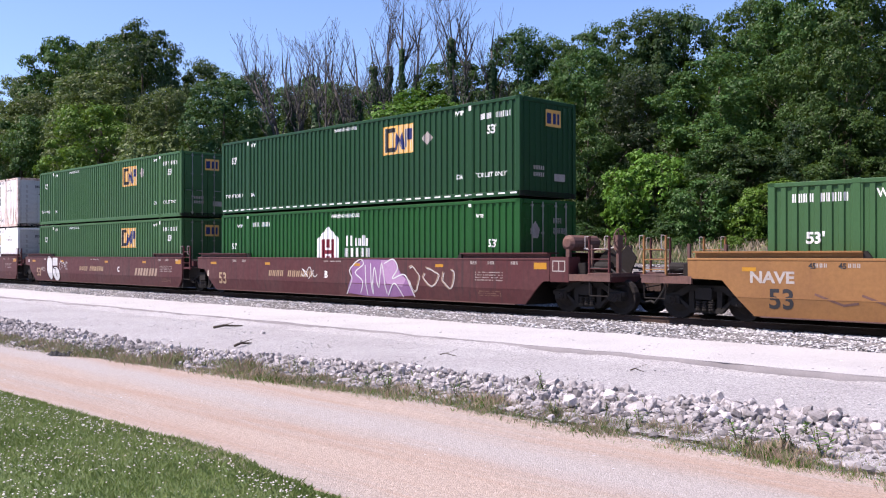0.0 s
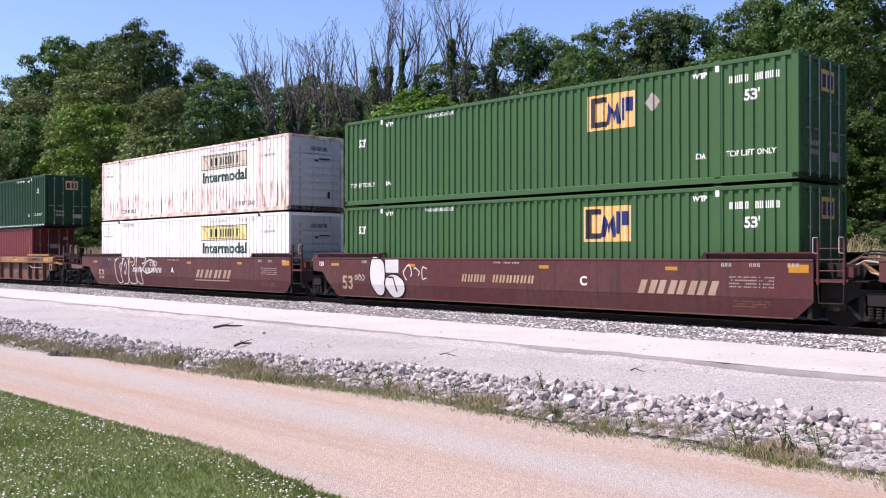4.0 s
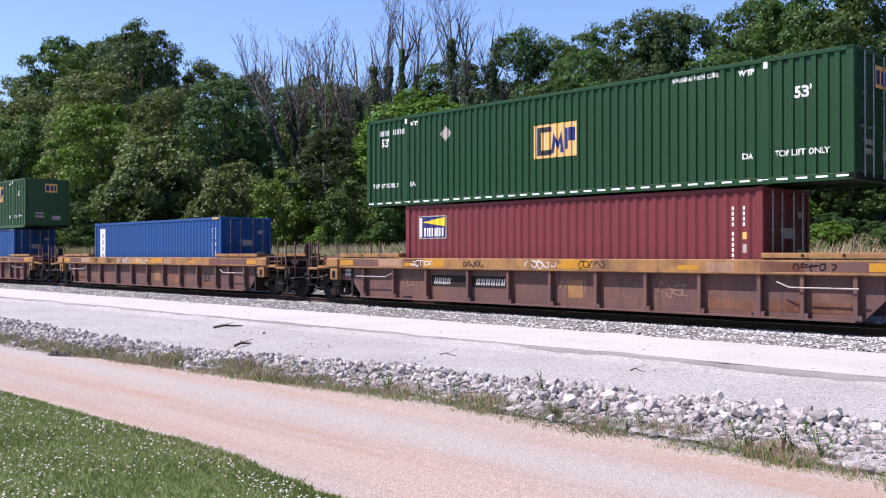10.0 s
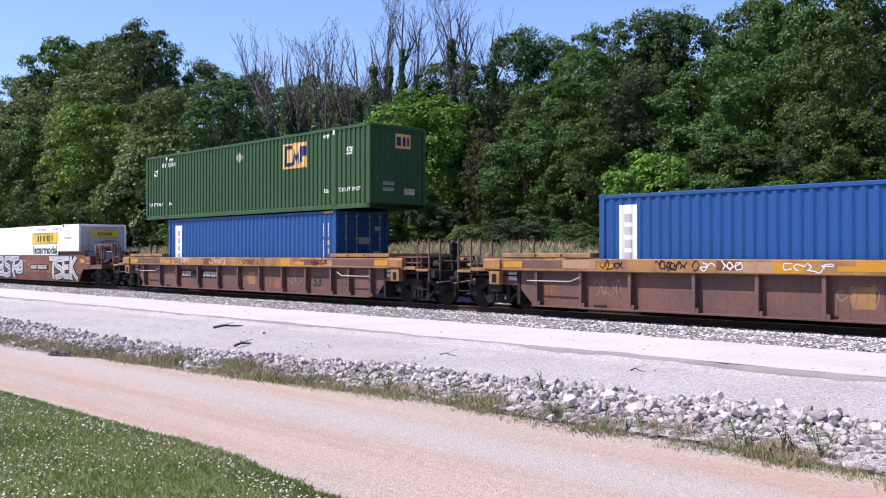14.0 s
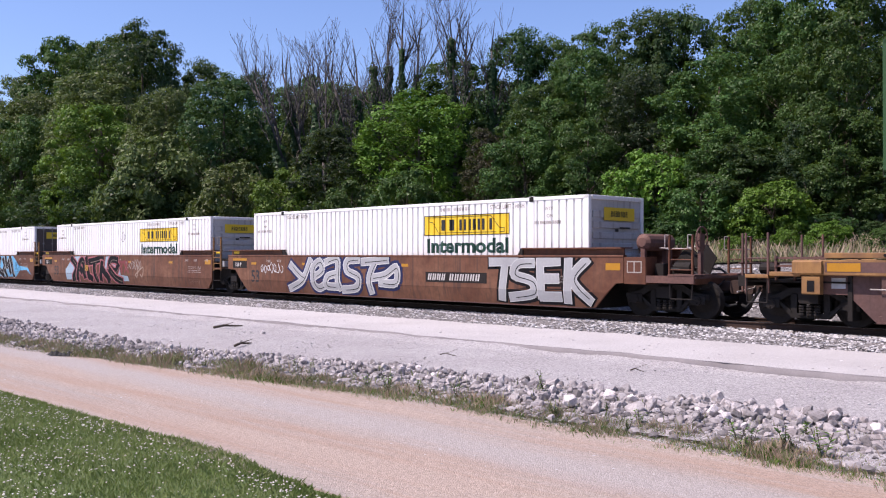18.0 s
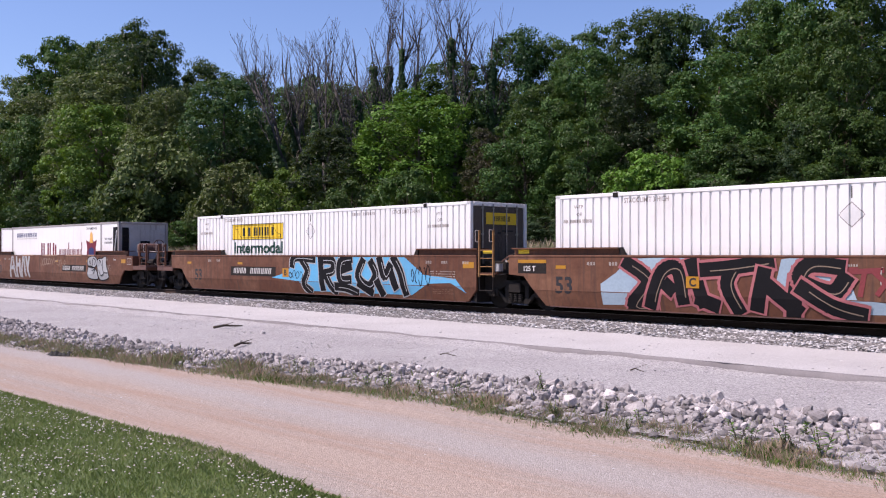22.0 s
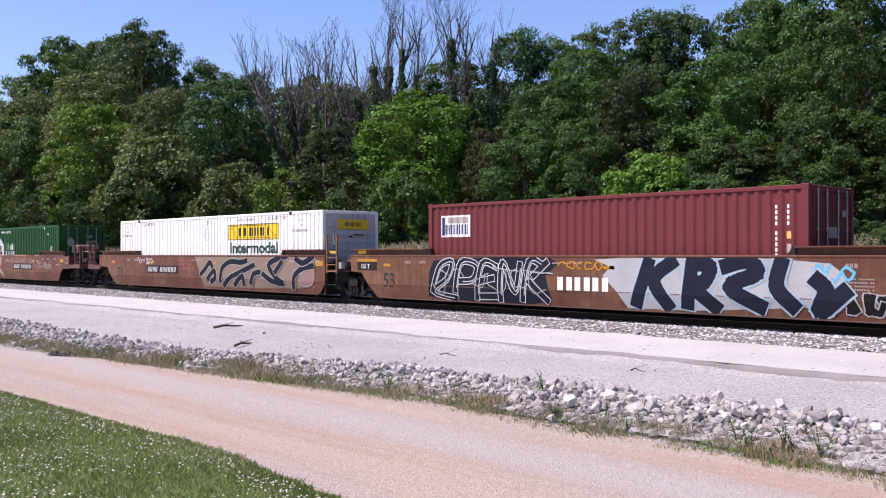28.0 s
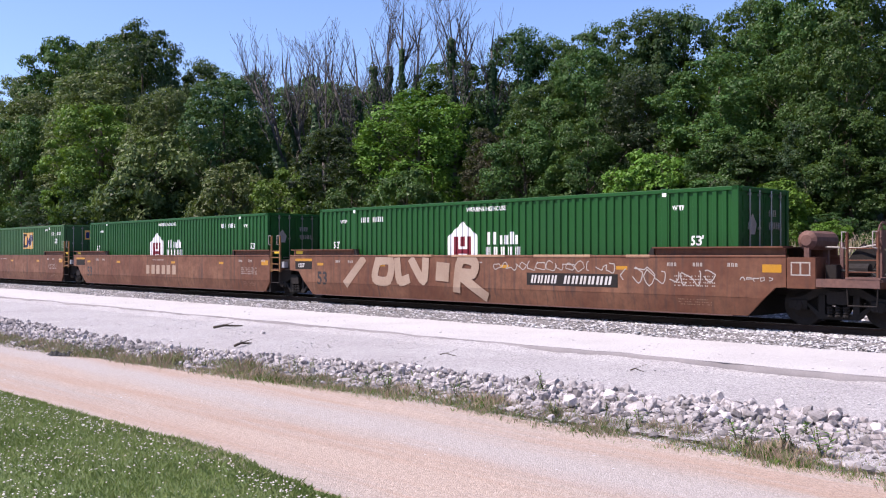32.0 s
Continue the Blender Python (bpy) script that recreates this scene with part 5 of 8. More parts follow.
def posted_car(center, label):
    """A well car with a deep yellow top chord and posts on its sides."""
    car = thing("well_car", label, "railway car", "well cars")
    mat, pan = M["chord"], M["panel"]
    posts = [-8.05, -6.53, -4.98, -3.16, -1.55, -0.02, 1.52, 3.04, 4.54, 6.05, 7.05, 8.2]
    for s in (1, -1):
        Y = lambda a, b: tuple(sorted((s * a, s * b)))
        chord = part("top_chord", Build().box(-9.95, 9.9, *Y(-1.5, -1.34), 1.13, 1.47, 0.02), mat, car, "rust-streaked yellow top chord")
        panel = part("side_panel", Build().prism([(-9.6, 0.72), (-8.85, 0.72), (-8.3, 0.18), (8.3, 0.18), (8.85, 0.72), (9.75, 0.72), (9.75, 1.13), (-9.6, 1.13)], *Y(-1.275, -1.225)), pan, car)
        part("bottom_flange", Build().box(-8.2, 8.2, *Y(-1.46, -1.2), 0.15, 0.19), pan, panel)
        for x in posts:
            part("side_post", Build().box(x - 0.05, x + 0.05, *Y(-1.45, -1.275), 0.19, 1.13, 0.01).box(x - 0.13, x + 0.13, *Y(-1.44, -1.275), 0.19, 0.30), pan, panel)
        if s == 1:
            for x, w in ((-5.9, 0.5), (0.3, 0.5), (4.0, 0.55)):
                part("reflector", Build().plate(rect(x, x + w, 1.22, 1.33), -1.504), M["reflect"], chord, "amber reflective strip")
            for e in (-1, 1):
                part("end_casting", Build().box(*sorted((e * 9.3, e * 9.95)), -1.56, -1.4, 1.15, 1.45, 0.03), mat, car)
                part("jack_pad", Build().box(*sorted((e * 9.35, e * 9.75)), -1.52, -1.34, 0.72, 1.12, 0.02), mat, car)
                # black block painted for the dark inside an opening
                part("end_opening", Build().box(*sorted((e * 9.47, e * 9.63)), -1.53, -1.5, 0.78, 1.02), M["spray_black"], car)
                part("plate_patch", Build().plate(rect(*sorted((e * 8.9, e * 9.2)), 0.85, 1.08), -1.279), M["spray_silver"], panel)
                part("pipe_rail", Build().path([(e * 6.5, -1.5, 0.98), (e * 6.8, -1.52, 0.86), (e * 8.3, -1.52, 0.86)], 0.016), M["ink_dim"], panel)
                part("side_recess", Build().plate(rect(*sorted((e * 6.2, e * 9.25)), 1.2, 1.42), -1.502), M["panel"], chord, "dark rusty plate on the chord")
                part("recess_patch", Build().plate(rect(*sorted((e * 8.5, e * 9.2)), 1.22, 1.4), -1.506), M["reflect"], chord, "faded yellow reflective patch")
        for e in (-1, 1):
            x0, x1 = sorted((e * 6.15, e * 9.25))
            plate = part("end_plate", Build().box(x0, x1, *Y(-1.52, -1.0), 1.5, 1.62, 0.015), mat, car)
            # black discs painted for the dark inside the holes
            part("plate_hole", Build().rod((e * 7.1, s * -1.526, 1.56), (e * 7.1, s * -1.52, 1.56), 0.035).rod((e * 8.0, s * -1.526, 1.56), (e * 8.0, s * -1.52, 1.56), 0.035), M["spray_black"], plate)
    for e in (-1, 1):
        part("well_bulkhead", Build().box(*sorted((e * 8.75, e * 8.85)), -1.3, 1.3, 0.17, 1.3), M["grime"], car)
        posted_end(car, e)
    for x in (-6.0, 0.0, 6.0):
        part("cross_bearer", Build().box(x - 0.2, x + 0.2, -1.3, 1.3, 0.19, 0.26), M["grime"], car)
    car.matrix_basis = Matrix.Translation((center, 0, 0))
    return car


# ---- paint on the car sides ----
FOLD = 0.60


def lay(me, y):
    """Bend flat paint onto a plate side, which leans in below its fold."""
    if y > SIDE + 0.05:
        return me
    bm = bmesh.new()
    bm.from_mesh(me)
    for z, up in ((1.5, 1), (0.2, -1)):
        if any((v.co.z - z) * up > 0 for v in bm.verts):
            bmesh.ops.bisect_plane(bm, geom=bm.verts[:] + bm.edges[:] + bm.faces[:], plane_co=(0, 0, z), plane_no=(0, 0, up), dist=1e-5, clear_outer=True)
    bmesh.ops.bisect_plane(bm, geom=bm.verts[:] + bm.edges[:] + bm.faces[:], plane_co=(0, 0, FOLD), plane_no=(0, 0, 1), dist=1e-5)
    for v in bm.verts:
        if v.co.z < FOLD:
            v.co.y += (FOLD - v.co.z) * 0.2
    bm.to_mesh(me)
    bm.free()
    return me


def painted(name, data, mat, car, label="", y=SIDE):
    me = data.mesh(name, mat) if isinstance(data, Build) else data
    return part(name, lay(me, y), mat, car, label)


def stencil(car, words, x, z, size, mat, bold=0.006, shear=0.0, squeeze=1.0, y=SIDE, label=""):
    me = text_mesh(words, size * 1.38, mat, bold, shear, squeeze)
    for v in me.vertices:
        v.co = (v.co.x + x, y - 0.005, v.co.z + z)
    return painted("stencil", me, mat, car, label, y)


def marks(car, x, z, w, h, n, mat, skip=(), y=SIDE, gap=0.35, lean=0.0, name="marking"):
    b = Build()
    for p in bar_row(n, w, h, gap, skip):
        b.plate([(x + px + lean * pz, z + pz) for px, pz in p], y - 0.005)
    ob = painted(name, b, mat, car, y=y)
    if n > 1:
        ob["kind"] = "stuff"
    return ob


# block letters as broad strokes on a unit square
GLYPHS = dict(
    A=[[(0, 0), (0.3, 1), (0.62, 1), (1, 0)], [(0.2, 0.38), (0.85, 0.38)]], D=[[(0.1, 0), (0.1, 1), (0.7, 0.95), (1, 0.5), (0.7, 0.05), (0.1, 0)]],
    E=[[(1, 0.98), (0.1, 0.9), (0.05, 0.05), (1, 0.1)], [(0.1, 0.5), (0.85, 0.55)]], F=[[(1, 1), (0.1, 0.9), (0.1, 0)], [(0.1, 0.5), (0.8, 0.55)]],
    G=[[(1, 0.85), (0.5, 1), (0.05, 0.6), (0.2, 0.1), (0.8, 0.05), (0.95, 0.45), (0.55, 0.48)]], H=[[(0.1, 0), (0.05, 1)], [(0.95, 0), (0.9, 1)], [(0.1, 0.5), (0.9, 0.55)]],
    I=[[(0.4, 0), (0.55, 1)], [(0.1, 1), (0.9, 0.95)], [(0.1, 0.05), (0.9, 0)]], K=[[(0.1, 0), (0.05, 1)], [(1, 1), (0.15, 0.5), (1.05, 0)]],
    L=[[(0.1, 1), (0.05, 0.1), (1, 0)]], M=[[(0, 0), (0.1, 1), (0.5, 0.3), (0.9, 1), (1, 0)]], N=[[(0.05, 0), (0.1, 1), (0.85, 0), (0.95, 1)]],
    O=[[(0.5, 1), (0.05, 0.6), (0.2, 0.05), (0.8, 0.02), (0.95, 0.5), (0.5, 1)]], P=[[(0.15, 0), (0.1, 1), (0.9, 0.9), (0.9, 0.5), (0.15, 0.4)]],
    R=[[(0.1, 0), (0.05, 1), (0.85, 0.95), (0.85, 0.55), (0.15, 0.45)], [(0.4, 0.45), (1.05, 0)]], S=[[(1, 0.9), (0.4, 1), (0.05, 0.72), (0.9, 0.4), (0.8, 0.05), (0, 0.08)]],
    T=[[(-0.1, 0.88), (0.5, 1), (1.1, 0.9)], [(0.5, 1), (0.45, 0)]], U=[[(0.05, 1), (0.1, 0.15), (0.5, 0), (0.9, 0.15), (0.95, 1)]], W=[[(0, 1), (0.2, 0), (0.5, 0.65), (0.8, 0), (1.05, 1)]],
    X=[[(0, 0), (1, 1)], [(0, 1), (1, 0)]], Y=[[(0, 1), (0.5, 0.45), (1, 1)], [(0.5, 0.45), (0.4, 0)]], Z=[[(0, 0.95), (1, 1), (0.05, 0.05), (1.05, 0.02)]],
)


def smooth_line(pts, n=5):
    if len(pts) < 3:
        return pts
    out = []
    for i in range(len(pts) - 1):
        p0, p1, p2, p3 = [Vector(pts[min(max(k, 0), len(pts) - 1)]) for k in (i - 1, i, i + 1, i + 2)]
        for j in range(n):
            t = j / n
            q = 0.5 * ((2 * p1) + (p2 - p0) * t + (2 * p0 - 5 * p1 + 4 * p2 - p3) * t * t + (3 * p1 - p0 - 3 * p2 + p3) * t ** 3)
            out.append((q.x, q.y))
    return out + [tuple(pts[-1])]


def graffito(car, word, x0, x1, z0, z1, fill, edge, seed=1, fat=0.3, y=SIDE, label="", inner=None, rim=0.05, back=None, wild=0.6, shine=None):
    """Sprayed block letters: a patch behind, a rim, the letters and thin inner lines, filling their patch of the side."""
    rng = random.Random(seed)
    n = len(word)
    pitch = (x1 - x0) / n
    W = fat * min(pitch, 1.15)
    letters = []
    for i, ch in enumerate(word):
        strokes = GLYPHS.get(ch) or [[(rng.uniform(-0.1, 1.1), rng.choice((0, 0.5, 1))) for _ in range(rng.randint(3, 5))] for _ in range(2)]
        w = pitch * rng.uniform(0.86, 1.02)
        xa = x0 + i * pitch + (pitch - w) / 2
        lo, hi = z0 + W / 2 + rng.uniform(0, 0.08), z1 - W / 2 - rng.uniform(0, 0.08)
        lean = rng.uniform(-0.12, 0.12) * wild
        own = []
        for line in strokes:
            pts = [(xa + w * (0.1 + 0.8 * (u + lean * (v - 0.5) + wild * rng.uniform(-0.05, 0.05))), lo + (hi - lo) * min(1.02, max(-0.02, v + wild * rng.uniform(-0.06, 0.06)))) for u, v in line]
            own.append(smooth_line(pts) if len(pts) > 2 else pts)
        if rng.random() < wild:
            side = rng.choice((-1, 1))
            bx, bz = xa + w * (0.5 + 0.3 * side), rng.choice((lo, hi))
            own.append(smooth_line([(bx, bz), (bx + side * 0.25 * w, bz + rng.uniform(-0.1, 0.1)), (bx + side * 0.5 * w, (lo + hi) / 2)]))
        letters.append([[(px, min(z1, max(z0, pz))) for px, pz in line] for line in own])
    if back:
        b = Build()
        for own in letters:
            for line in own:
                b.stroke(line, W * 1.7 + 2 * rim, y - 0.004)
        painted("paint_patch", b, back, car, "sprayed backing colour", y)["kind"] = "stuff"
    order = list(range(n))
    rng.shuffle(order)
    for k, i in enumerate(order):
        for mat, w, d in ((edge, W + 2 * rim, 0.007), (fill, W, 0.009)):
            b = Build()
            for line in letters[i]:
                b.stroke(line, w, y - d - 0.003 * k)
            painted("sprayed_letter", b, mat, car, label, y)
        if inner:
            b = Build()
            for line in letters[i]:
                off = rng.uniform(-0.28, 0.28) * W
                m = max(2, int(len(line) * rng.uniform(0.4, 0.9)))
                b.stroke([(px + off, min(z1, max(z0, pz + off))) for px, pz in line[:m]], 0.026, y - 0.0105 - 0.003 * k)
            painted("sprayed_stroke", b, inner, car, y=y)["kind"] = "stuff"


def lettering(car, letters, fill, edge, fat, rim=0.03, label="", inner=None, halo=None, depth=0.007, y=SIDE):
    """Sprayed letters drawn stroke by stroke: an outer halo, then each letter's rim, body and a thin inner line."""
    if halo:
        b = Build()
        for own in letters:
            for line in own:
                b.stroke(smooth_line(line), fat + 4 * rim + 0.12, y - depth + 0.003)
        painted("paint_patch", b, halo, car, "sprayed halo", y)["kind"] = "stuff"
    for k, own in enumerate(letters):
        lines_of = [smooth_line(line) for line in own]
        for mat, w, d in ((edge, fat + 2 * rim, 0.0), (fill, fat, 0.001)):
            b = Build()
            for line in lines_of:
                b.stroke(line, w, y - depth - d - 0.003 * k)
            painted("sprayed_letter", b, mat, car, label, y)
        if inner:
            b = Build()
            for line in lines_of:
                b.stroke([(px + 0.28 * fat, pz - 0.1 * fat) for px, pz in line[1:-1]], 0.026, y - depth - 0.002 - 0.003 * k)
            painted("sprayed_stroke", b, inner, car, y=y)["kind"] = "stuff"


def scrawl(car, x0, x1, z0, z1, n, mat, seed, width=0.03, y=SIDE, loops=2.2, d=0.008):
    """A handwritten tag of looping lines, which cannot be read."""
    rng = random.Random(seed)
    b = Build()
    w, h = (x1 - x0) / n, z1 - z0
    pts = []
    for i in range(n):
        cx = x0 + (i + 0.5) * w
        k, ph, sgn = rng.uniform(0.7, loops), rng.uniform(0, 6), rng.choice((-1, 1))
        rx, rz = w * rng.uniform(0.35, 0.62), h * rng.uniform(0.22, 0.42)
        cz = (z0 + z1) / 2 + rng.uniform(-0.06, 0.06) * h
        glyph = []
        for j in range(13):
            a = ph + sgn * k * math.pi * j / 12
            glyph.append((cx + rx * math.cos(a) * (1 - 0.25 * j / 12), min(z1, max(z0, cz + rz * (math.sin(a) + 0.25 * math.sin(2.7 * a + ph))))))
        if rng.random() < 0.5 and pts:
            pts += glyph
        else:
            if pts:
                b.stroke(pts, width, y - d)
            pts = glyph
    b.stroke(pts, width, y - d)
    painted("sprayed_tag", b, mat, car, "looping sprayed tag", y)["kind"] = "stuff"


def bubble(car, pts, mat, edge, d=0.008, w=0.05, y=SIDE):
    """A rounded sprayed shape with a dark rim."""
    n = len(pts)
    ring = []
    for i in range(n):
        p0, p1, p2, p3 = [Vector(pts[(i + k) % n]) for k in (-1, 0, 1, 2)]
        for j in range(5):
            t = j / 5
            q = 0.5 * ((2 * p1) + (p2 - p0) * t + (2 * p0 - 5 * p1 + 4 * p2 - p3) * t * t + (3 * p1 - p0 - 3 * p2 + p3) * t ** 3)
            ring.append((q.x, q.y))
    painted("paint_patch", Build().plate(ring, y - d), mat, car, "rounded sprayed shape", y)
    painted("paint_rim", Build().stroke(ring + ring[:1], w, y - d - 0.004), edge, car, "", y)


def chord_pads(car, spans):
    """Flat worn guards that lie along the near top edge of a plate side."""
    for x0, x1 in spans:
        part("chord_pad", Build().box(x0, x1, SIDE - 0.02, SIDE + 0.14, 1.5, 1.58, 0.02), M["pad"], car, "worn tan guard on the top edge")


def car_stencils(car, mat, dim, seed, number_x=None, number_mat=None, z53=0.55):
    """Small capacity marks that every unit carries."""
    rng = random.Random(seed)
    stencil(car, "53", -7.98, z53, 0.45, dim, 0.014)
    for x in (-6.9, -6.2, 6.3, 7.0, 7.9):
        marks(car, x, 1.3, 0.28, 0.09, 3, mat)
    for k in range(4):
        marks(car, 6.5, 1.05 - 0.075 * k, 1.1, 0.03, 24, mat, skip=tuple(rng.sample(range(24), 6)), gap=0.45)
    for k in range(3):
        marks(car, 6.6, 0.5 - 0.06 * k, 0.9, 0.025, 20, M["ink_worn"], skip=tuple(rng.sample(range(20), 6)), gap=0.45)
    marks(car, -0.9, 1.33, 1.0, 0.045, 18, mat, skip=(5, 6, 12), gap=0.4)
    if number_x is not None:
        nm = number_mat or mat
        marks(car, number_x, 0.78, 1.0, 0.22, 4, nm, gap=0.28, lean=0.22, name="mark_bar")
        marks(car, number_x + 1.25, 0.78, 1.6, 0.22, 6, nm, gap=0.28, lean=0.22, name="mark_bar")


# ---- the train, leading end first; x in the train's own measure ----
LOW, HIGH2, LOW40, OVER40 = 0.31, 3.254, 0.262, 3.165


def at(x, z, y=0.0):
    return Matrix.Translation((x, y, z))


def compose():
    ink, dim, dark = M["ink_white"], M["ink_dim"], M["ink_dark"]
    joint, coup = "joint", "coupler"
    sw, sk, ss, sb, sn, sv = (M["spray_" + k] for k in ("white", "black", "silver", "blue", "navy", "violet"))
    out = []
    # tan car with one green container
    car = well_car(117.5, M["tan"], "weathered tan well car with black stencilled numbers", coup, coup, 1.50, 1.66)
    car_stencils(car, dim, dark, 1, z53=0.38)
    stencil(car, "NAVE", -8.42, 0.95, 0.26, dim, 0.012, squeeze=1.15, label="pale sprayed lettering")
    stencil(car, "45", -7.05, 1.28, 0.12, dark)
    stencil(car, "45", -6.4, 1.28, 0.12, dark)
    b = Build().stroke([(-6.9, 0.72), (-6.3, 0.5), (-6.0, 0.55)], 0.05, SIDE - 0.005).stroke([(-5.9, 0.72), (-5.3, 0.5), (-4.8, 0.62)], 0.05, SIDE - 0.005)
    painted("paint_mark", b, M["panel"], car)
    out += [car]
    k = "wave53"
    c = container_shell(k, "shipping_container", "green corrugated steel shipping container, alone in its car", M["green_faded"], M["green_faded"], "doors", "stacked containers")
    shape(c, k, bar_row(10, 1.25, 0.19, skip=(4,)), -7.5, 2.42, ink, "marking")
    writing(c, k, "53'", -7.2, 1.52, 0.25, ink, 0.012)
    writing(c, k, "53'", 6.8, 1.52, 0.25, ink, 0.012)
    writing(c, k, "WTP", -5.7, 2.48, 0.18, ink, 0.006)
    c.matrix_basis = at(117.5, LOW)
    out += [c]
    # three joined units in oxide brown
    a = well_car(93.95, M["oxide"], "oxide brown well car with violet graffiti", joint, coup, 1.48, 1.64)
    car_stencils(a, dim, M["ink_buff"], 2, -4.35, M["ink_buff"], 0.43)
    marks(a, -8.85, 0.7, 0.16, 0.24, 1, M["ink_faded"])
    painted("paint_patch", Build().plate([(0.35, 0.28), (0.7, 0.87), (0.65, 1.17), (1.28, 1.42), (2.07, 1.43), (2.9, 1.4), (3.19, 0.99), (3.48, 0.8), (3.8, 0.29), (2.83, 0.22), (1.6, 0.19)], SIDE - 0.003), sv, a, "violet sprayed letters seen as one shape")
    painted("paint_patch", Build().plate([(2.23, 1.4), (2.86, 1.4), (3.15, 0.97), (3.44, 0.8), (3.26, 0.54), (2.53, 0.65), (2.19, 1.01)], SIDE - 0.005), M["spray_lilac"], a, "paler violet sprayed shape")
    lettering(a, [[[(0.35, 0.25), (0.7, 0.73), (0.58, 1.07), (1.11, 1.42), (1.31, 1.26), (0.88, 0.98), (1.28, 0.68), (1.11, 0.31)]],
             [[(1.41, 1.22), (1.47, 0.24)], [(1.69, 1.29), (1.76, 0.29), (1.88, 1.16), (2.1, 0.5), (2.26, 1.3), (2.47, 0.32)]],
             [[(2.41, 1.3), (2.83, 1.43), (3.05, 1.15), (2.8, 0.81), (3.41, 0.93), (3.8, 0.26)]],
             [[(2.53, 0.26), (2.9, 0.66), (3.26, 0.24)]]],
              sw, sw, 0.035, 0.004, "thin white outlines of sprayed letters")
    scrawl(a, 3.4, 5.7, 0.35, 1.35, 3, M["spray_tan"], 9, 0.045, loops=2.6)
    scrawl(a, 3.45, 5.75, 0.38, 1.3, 3, sw, 9, 0.022, loops=2.6, d=0.012)
    scrawl(a, -2.3, -1.2, 0.7, 1.2, 3, sw, 12, 0.03)
    writing_b = stencil(a, "B", -0.85, 0.78, 0.24, ink, 0.01)
    b2 = well_car(74.46, M["oxide"], "oxide brown well car with a white cartoon-like graffito", joint, joint, 1.48, 1.64)
    car_stencils(b2, dim, M["ink_buff"], 3, -2.2, M["ink_buff"], 0.43)
    stencil(b2, "125", -9.3, 1.2, 0.14, ink)
    stencil(b2, "C", 2.2, 0.78, 0.24, ink, 0.01)
    bubble(b2, [(-6.5, 0.95), (-6.35, 1.5), (-6.0, 1.48), (-5.75, 1.3), (-5.7, 0.9), (-5.75, 0.4), (-6.0, 0.22), (-6.3, 0.4)], sw, sk)
    bubble(b2, [(-5.72, 0.6), (-5.6, 0.88), (-5.2, 0.95), (-4.8, 0.75), (-4.75, 0.45), (-5.0, 0.22), (-5.4, 0.2)], sw, sk, 0.012)
    painted("paint_patch", Build().plate(rect(-5.7, -5.05, 1.0, 1.42), SIDE - 0.006), sw, b2, "square white sprayed patch")
    painted("paint_rim", Build().stroke([(-5.55, 0.85), (-5.3, 0.85), (-5.2, 0.6), (-5.15, 0.4)], 0.05, SIDE - 0.018), sk, b2)
    scrawl(b2, -4.8, -3.6, 0.75, 1.3, 3, sw, 5, 0.035)
    marks(b2, 4.0, 0.62, 2.2, 0.34, 4, M["spray_tan"], lean=0.35, gap=0.12, name="name_bar")
    scrawl(b2, -7.3, -6.75, 0.7, 0.95, 3, dim, 2, 0.03)
    c3 = well_car(54.95, M["oxide"], "oxide brown well car with white outline graffiti", coup, joint, 1.48, 1.64)
    car_stencils(c3, dim, M["ink_buff"], 4, -4.3, M["ink_number"], 0.43)
    stencil(c3, "A", -0.6, 0.8, 0.24, ink, 0.01)
    lettering(c3, [[[(-6.12, 1.33), (-6.17, 1.03), (-5.94, 0.36), (-5.62, 0.23), (-5.39, 0.34)], [(-6.1, 1.33), (-5.73, 1.45), (-5.35, 1.42), (-5.4, 1.2), (-5.62, 1.13), (-5.62, 0.93), (-5.5, 0.78)]],
             [[(-5.37, 0.33), (-5.5, 0.84), (-5.19, 1.41), (-4.79, 1.42), (-4.68, 0.81), (-4.83, 0.28), (-5.3, 0.21)], [(-5.14, 1.05), (-5.03, 1.24), (-4.94, 1.01), (-5.05, 0.67), (-5.13, 0.79)]],
             [[(-4.67, 0.33), (-4.62, 1.42), (-4.23, 1.47), (-4.04, 1.3), (-4.21, 1.09), (-4.34, 1.08)], [(-4.63, 0.28), (-4.33, 0.23), (-3.94, 0.28), (-3.89, 0.55)]],
             [[(-3.94, 0.31), (-3.87, 1.42), (-3.43, 1.47), (-3, 1.45), (-3.07, 1.23), (-3.32, 1.16)], [(-3.83, 0.34), (-3.54, 0.24), (-3.32, 0.31), (-3.39, 0.68), (-3.54, 1.04)]],
             [[(-3.28, 0.9), (-2.9, 1.24), (-2.48, 1.35), (-2.15, 1.22), (-2.19, 0.96), (-2.49, 0.8), (-2.9, 0.75), (-3.28, 0.9)]]],
              sw, sw, 0.045, 0.004, "rounded letters sprayed in white outline")
    scrawl(c3, -8.0, -6.6, 0.95, 1.35, 3, sn, 3, 0.05)
    scrawl(c3, -2.6, -1.9, 1.0, 1.35, 2, sw, 6, 0.03)
    b = Build()
    for i, (p, w) in enumerate(((0.0, 0.55), (0.72, 0.55), (1.45, 0.5), (2.15, 0.55))):
        x = 1.55 + p
        polys = [[(0.0, 0.0), (0.2, 0.0), (0.36, 0.34), (0.16, 0.34)], [(0.32, 0.0), (0.5, 0.0), (0.66, 0.34), (0.48, 0.34)]]
        for q in polys:
            b.plate([(x + u, 0.62 + v) for u, v in q], SIDE - 0.005 - 0.0004 * len(b.f))
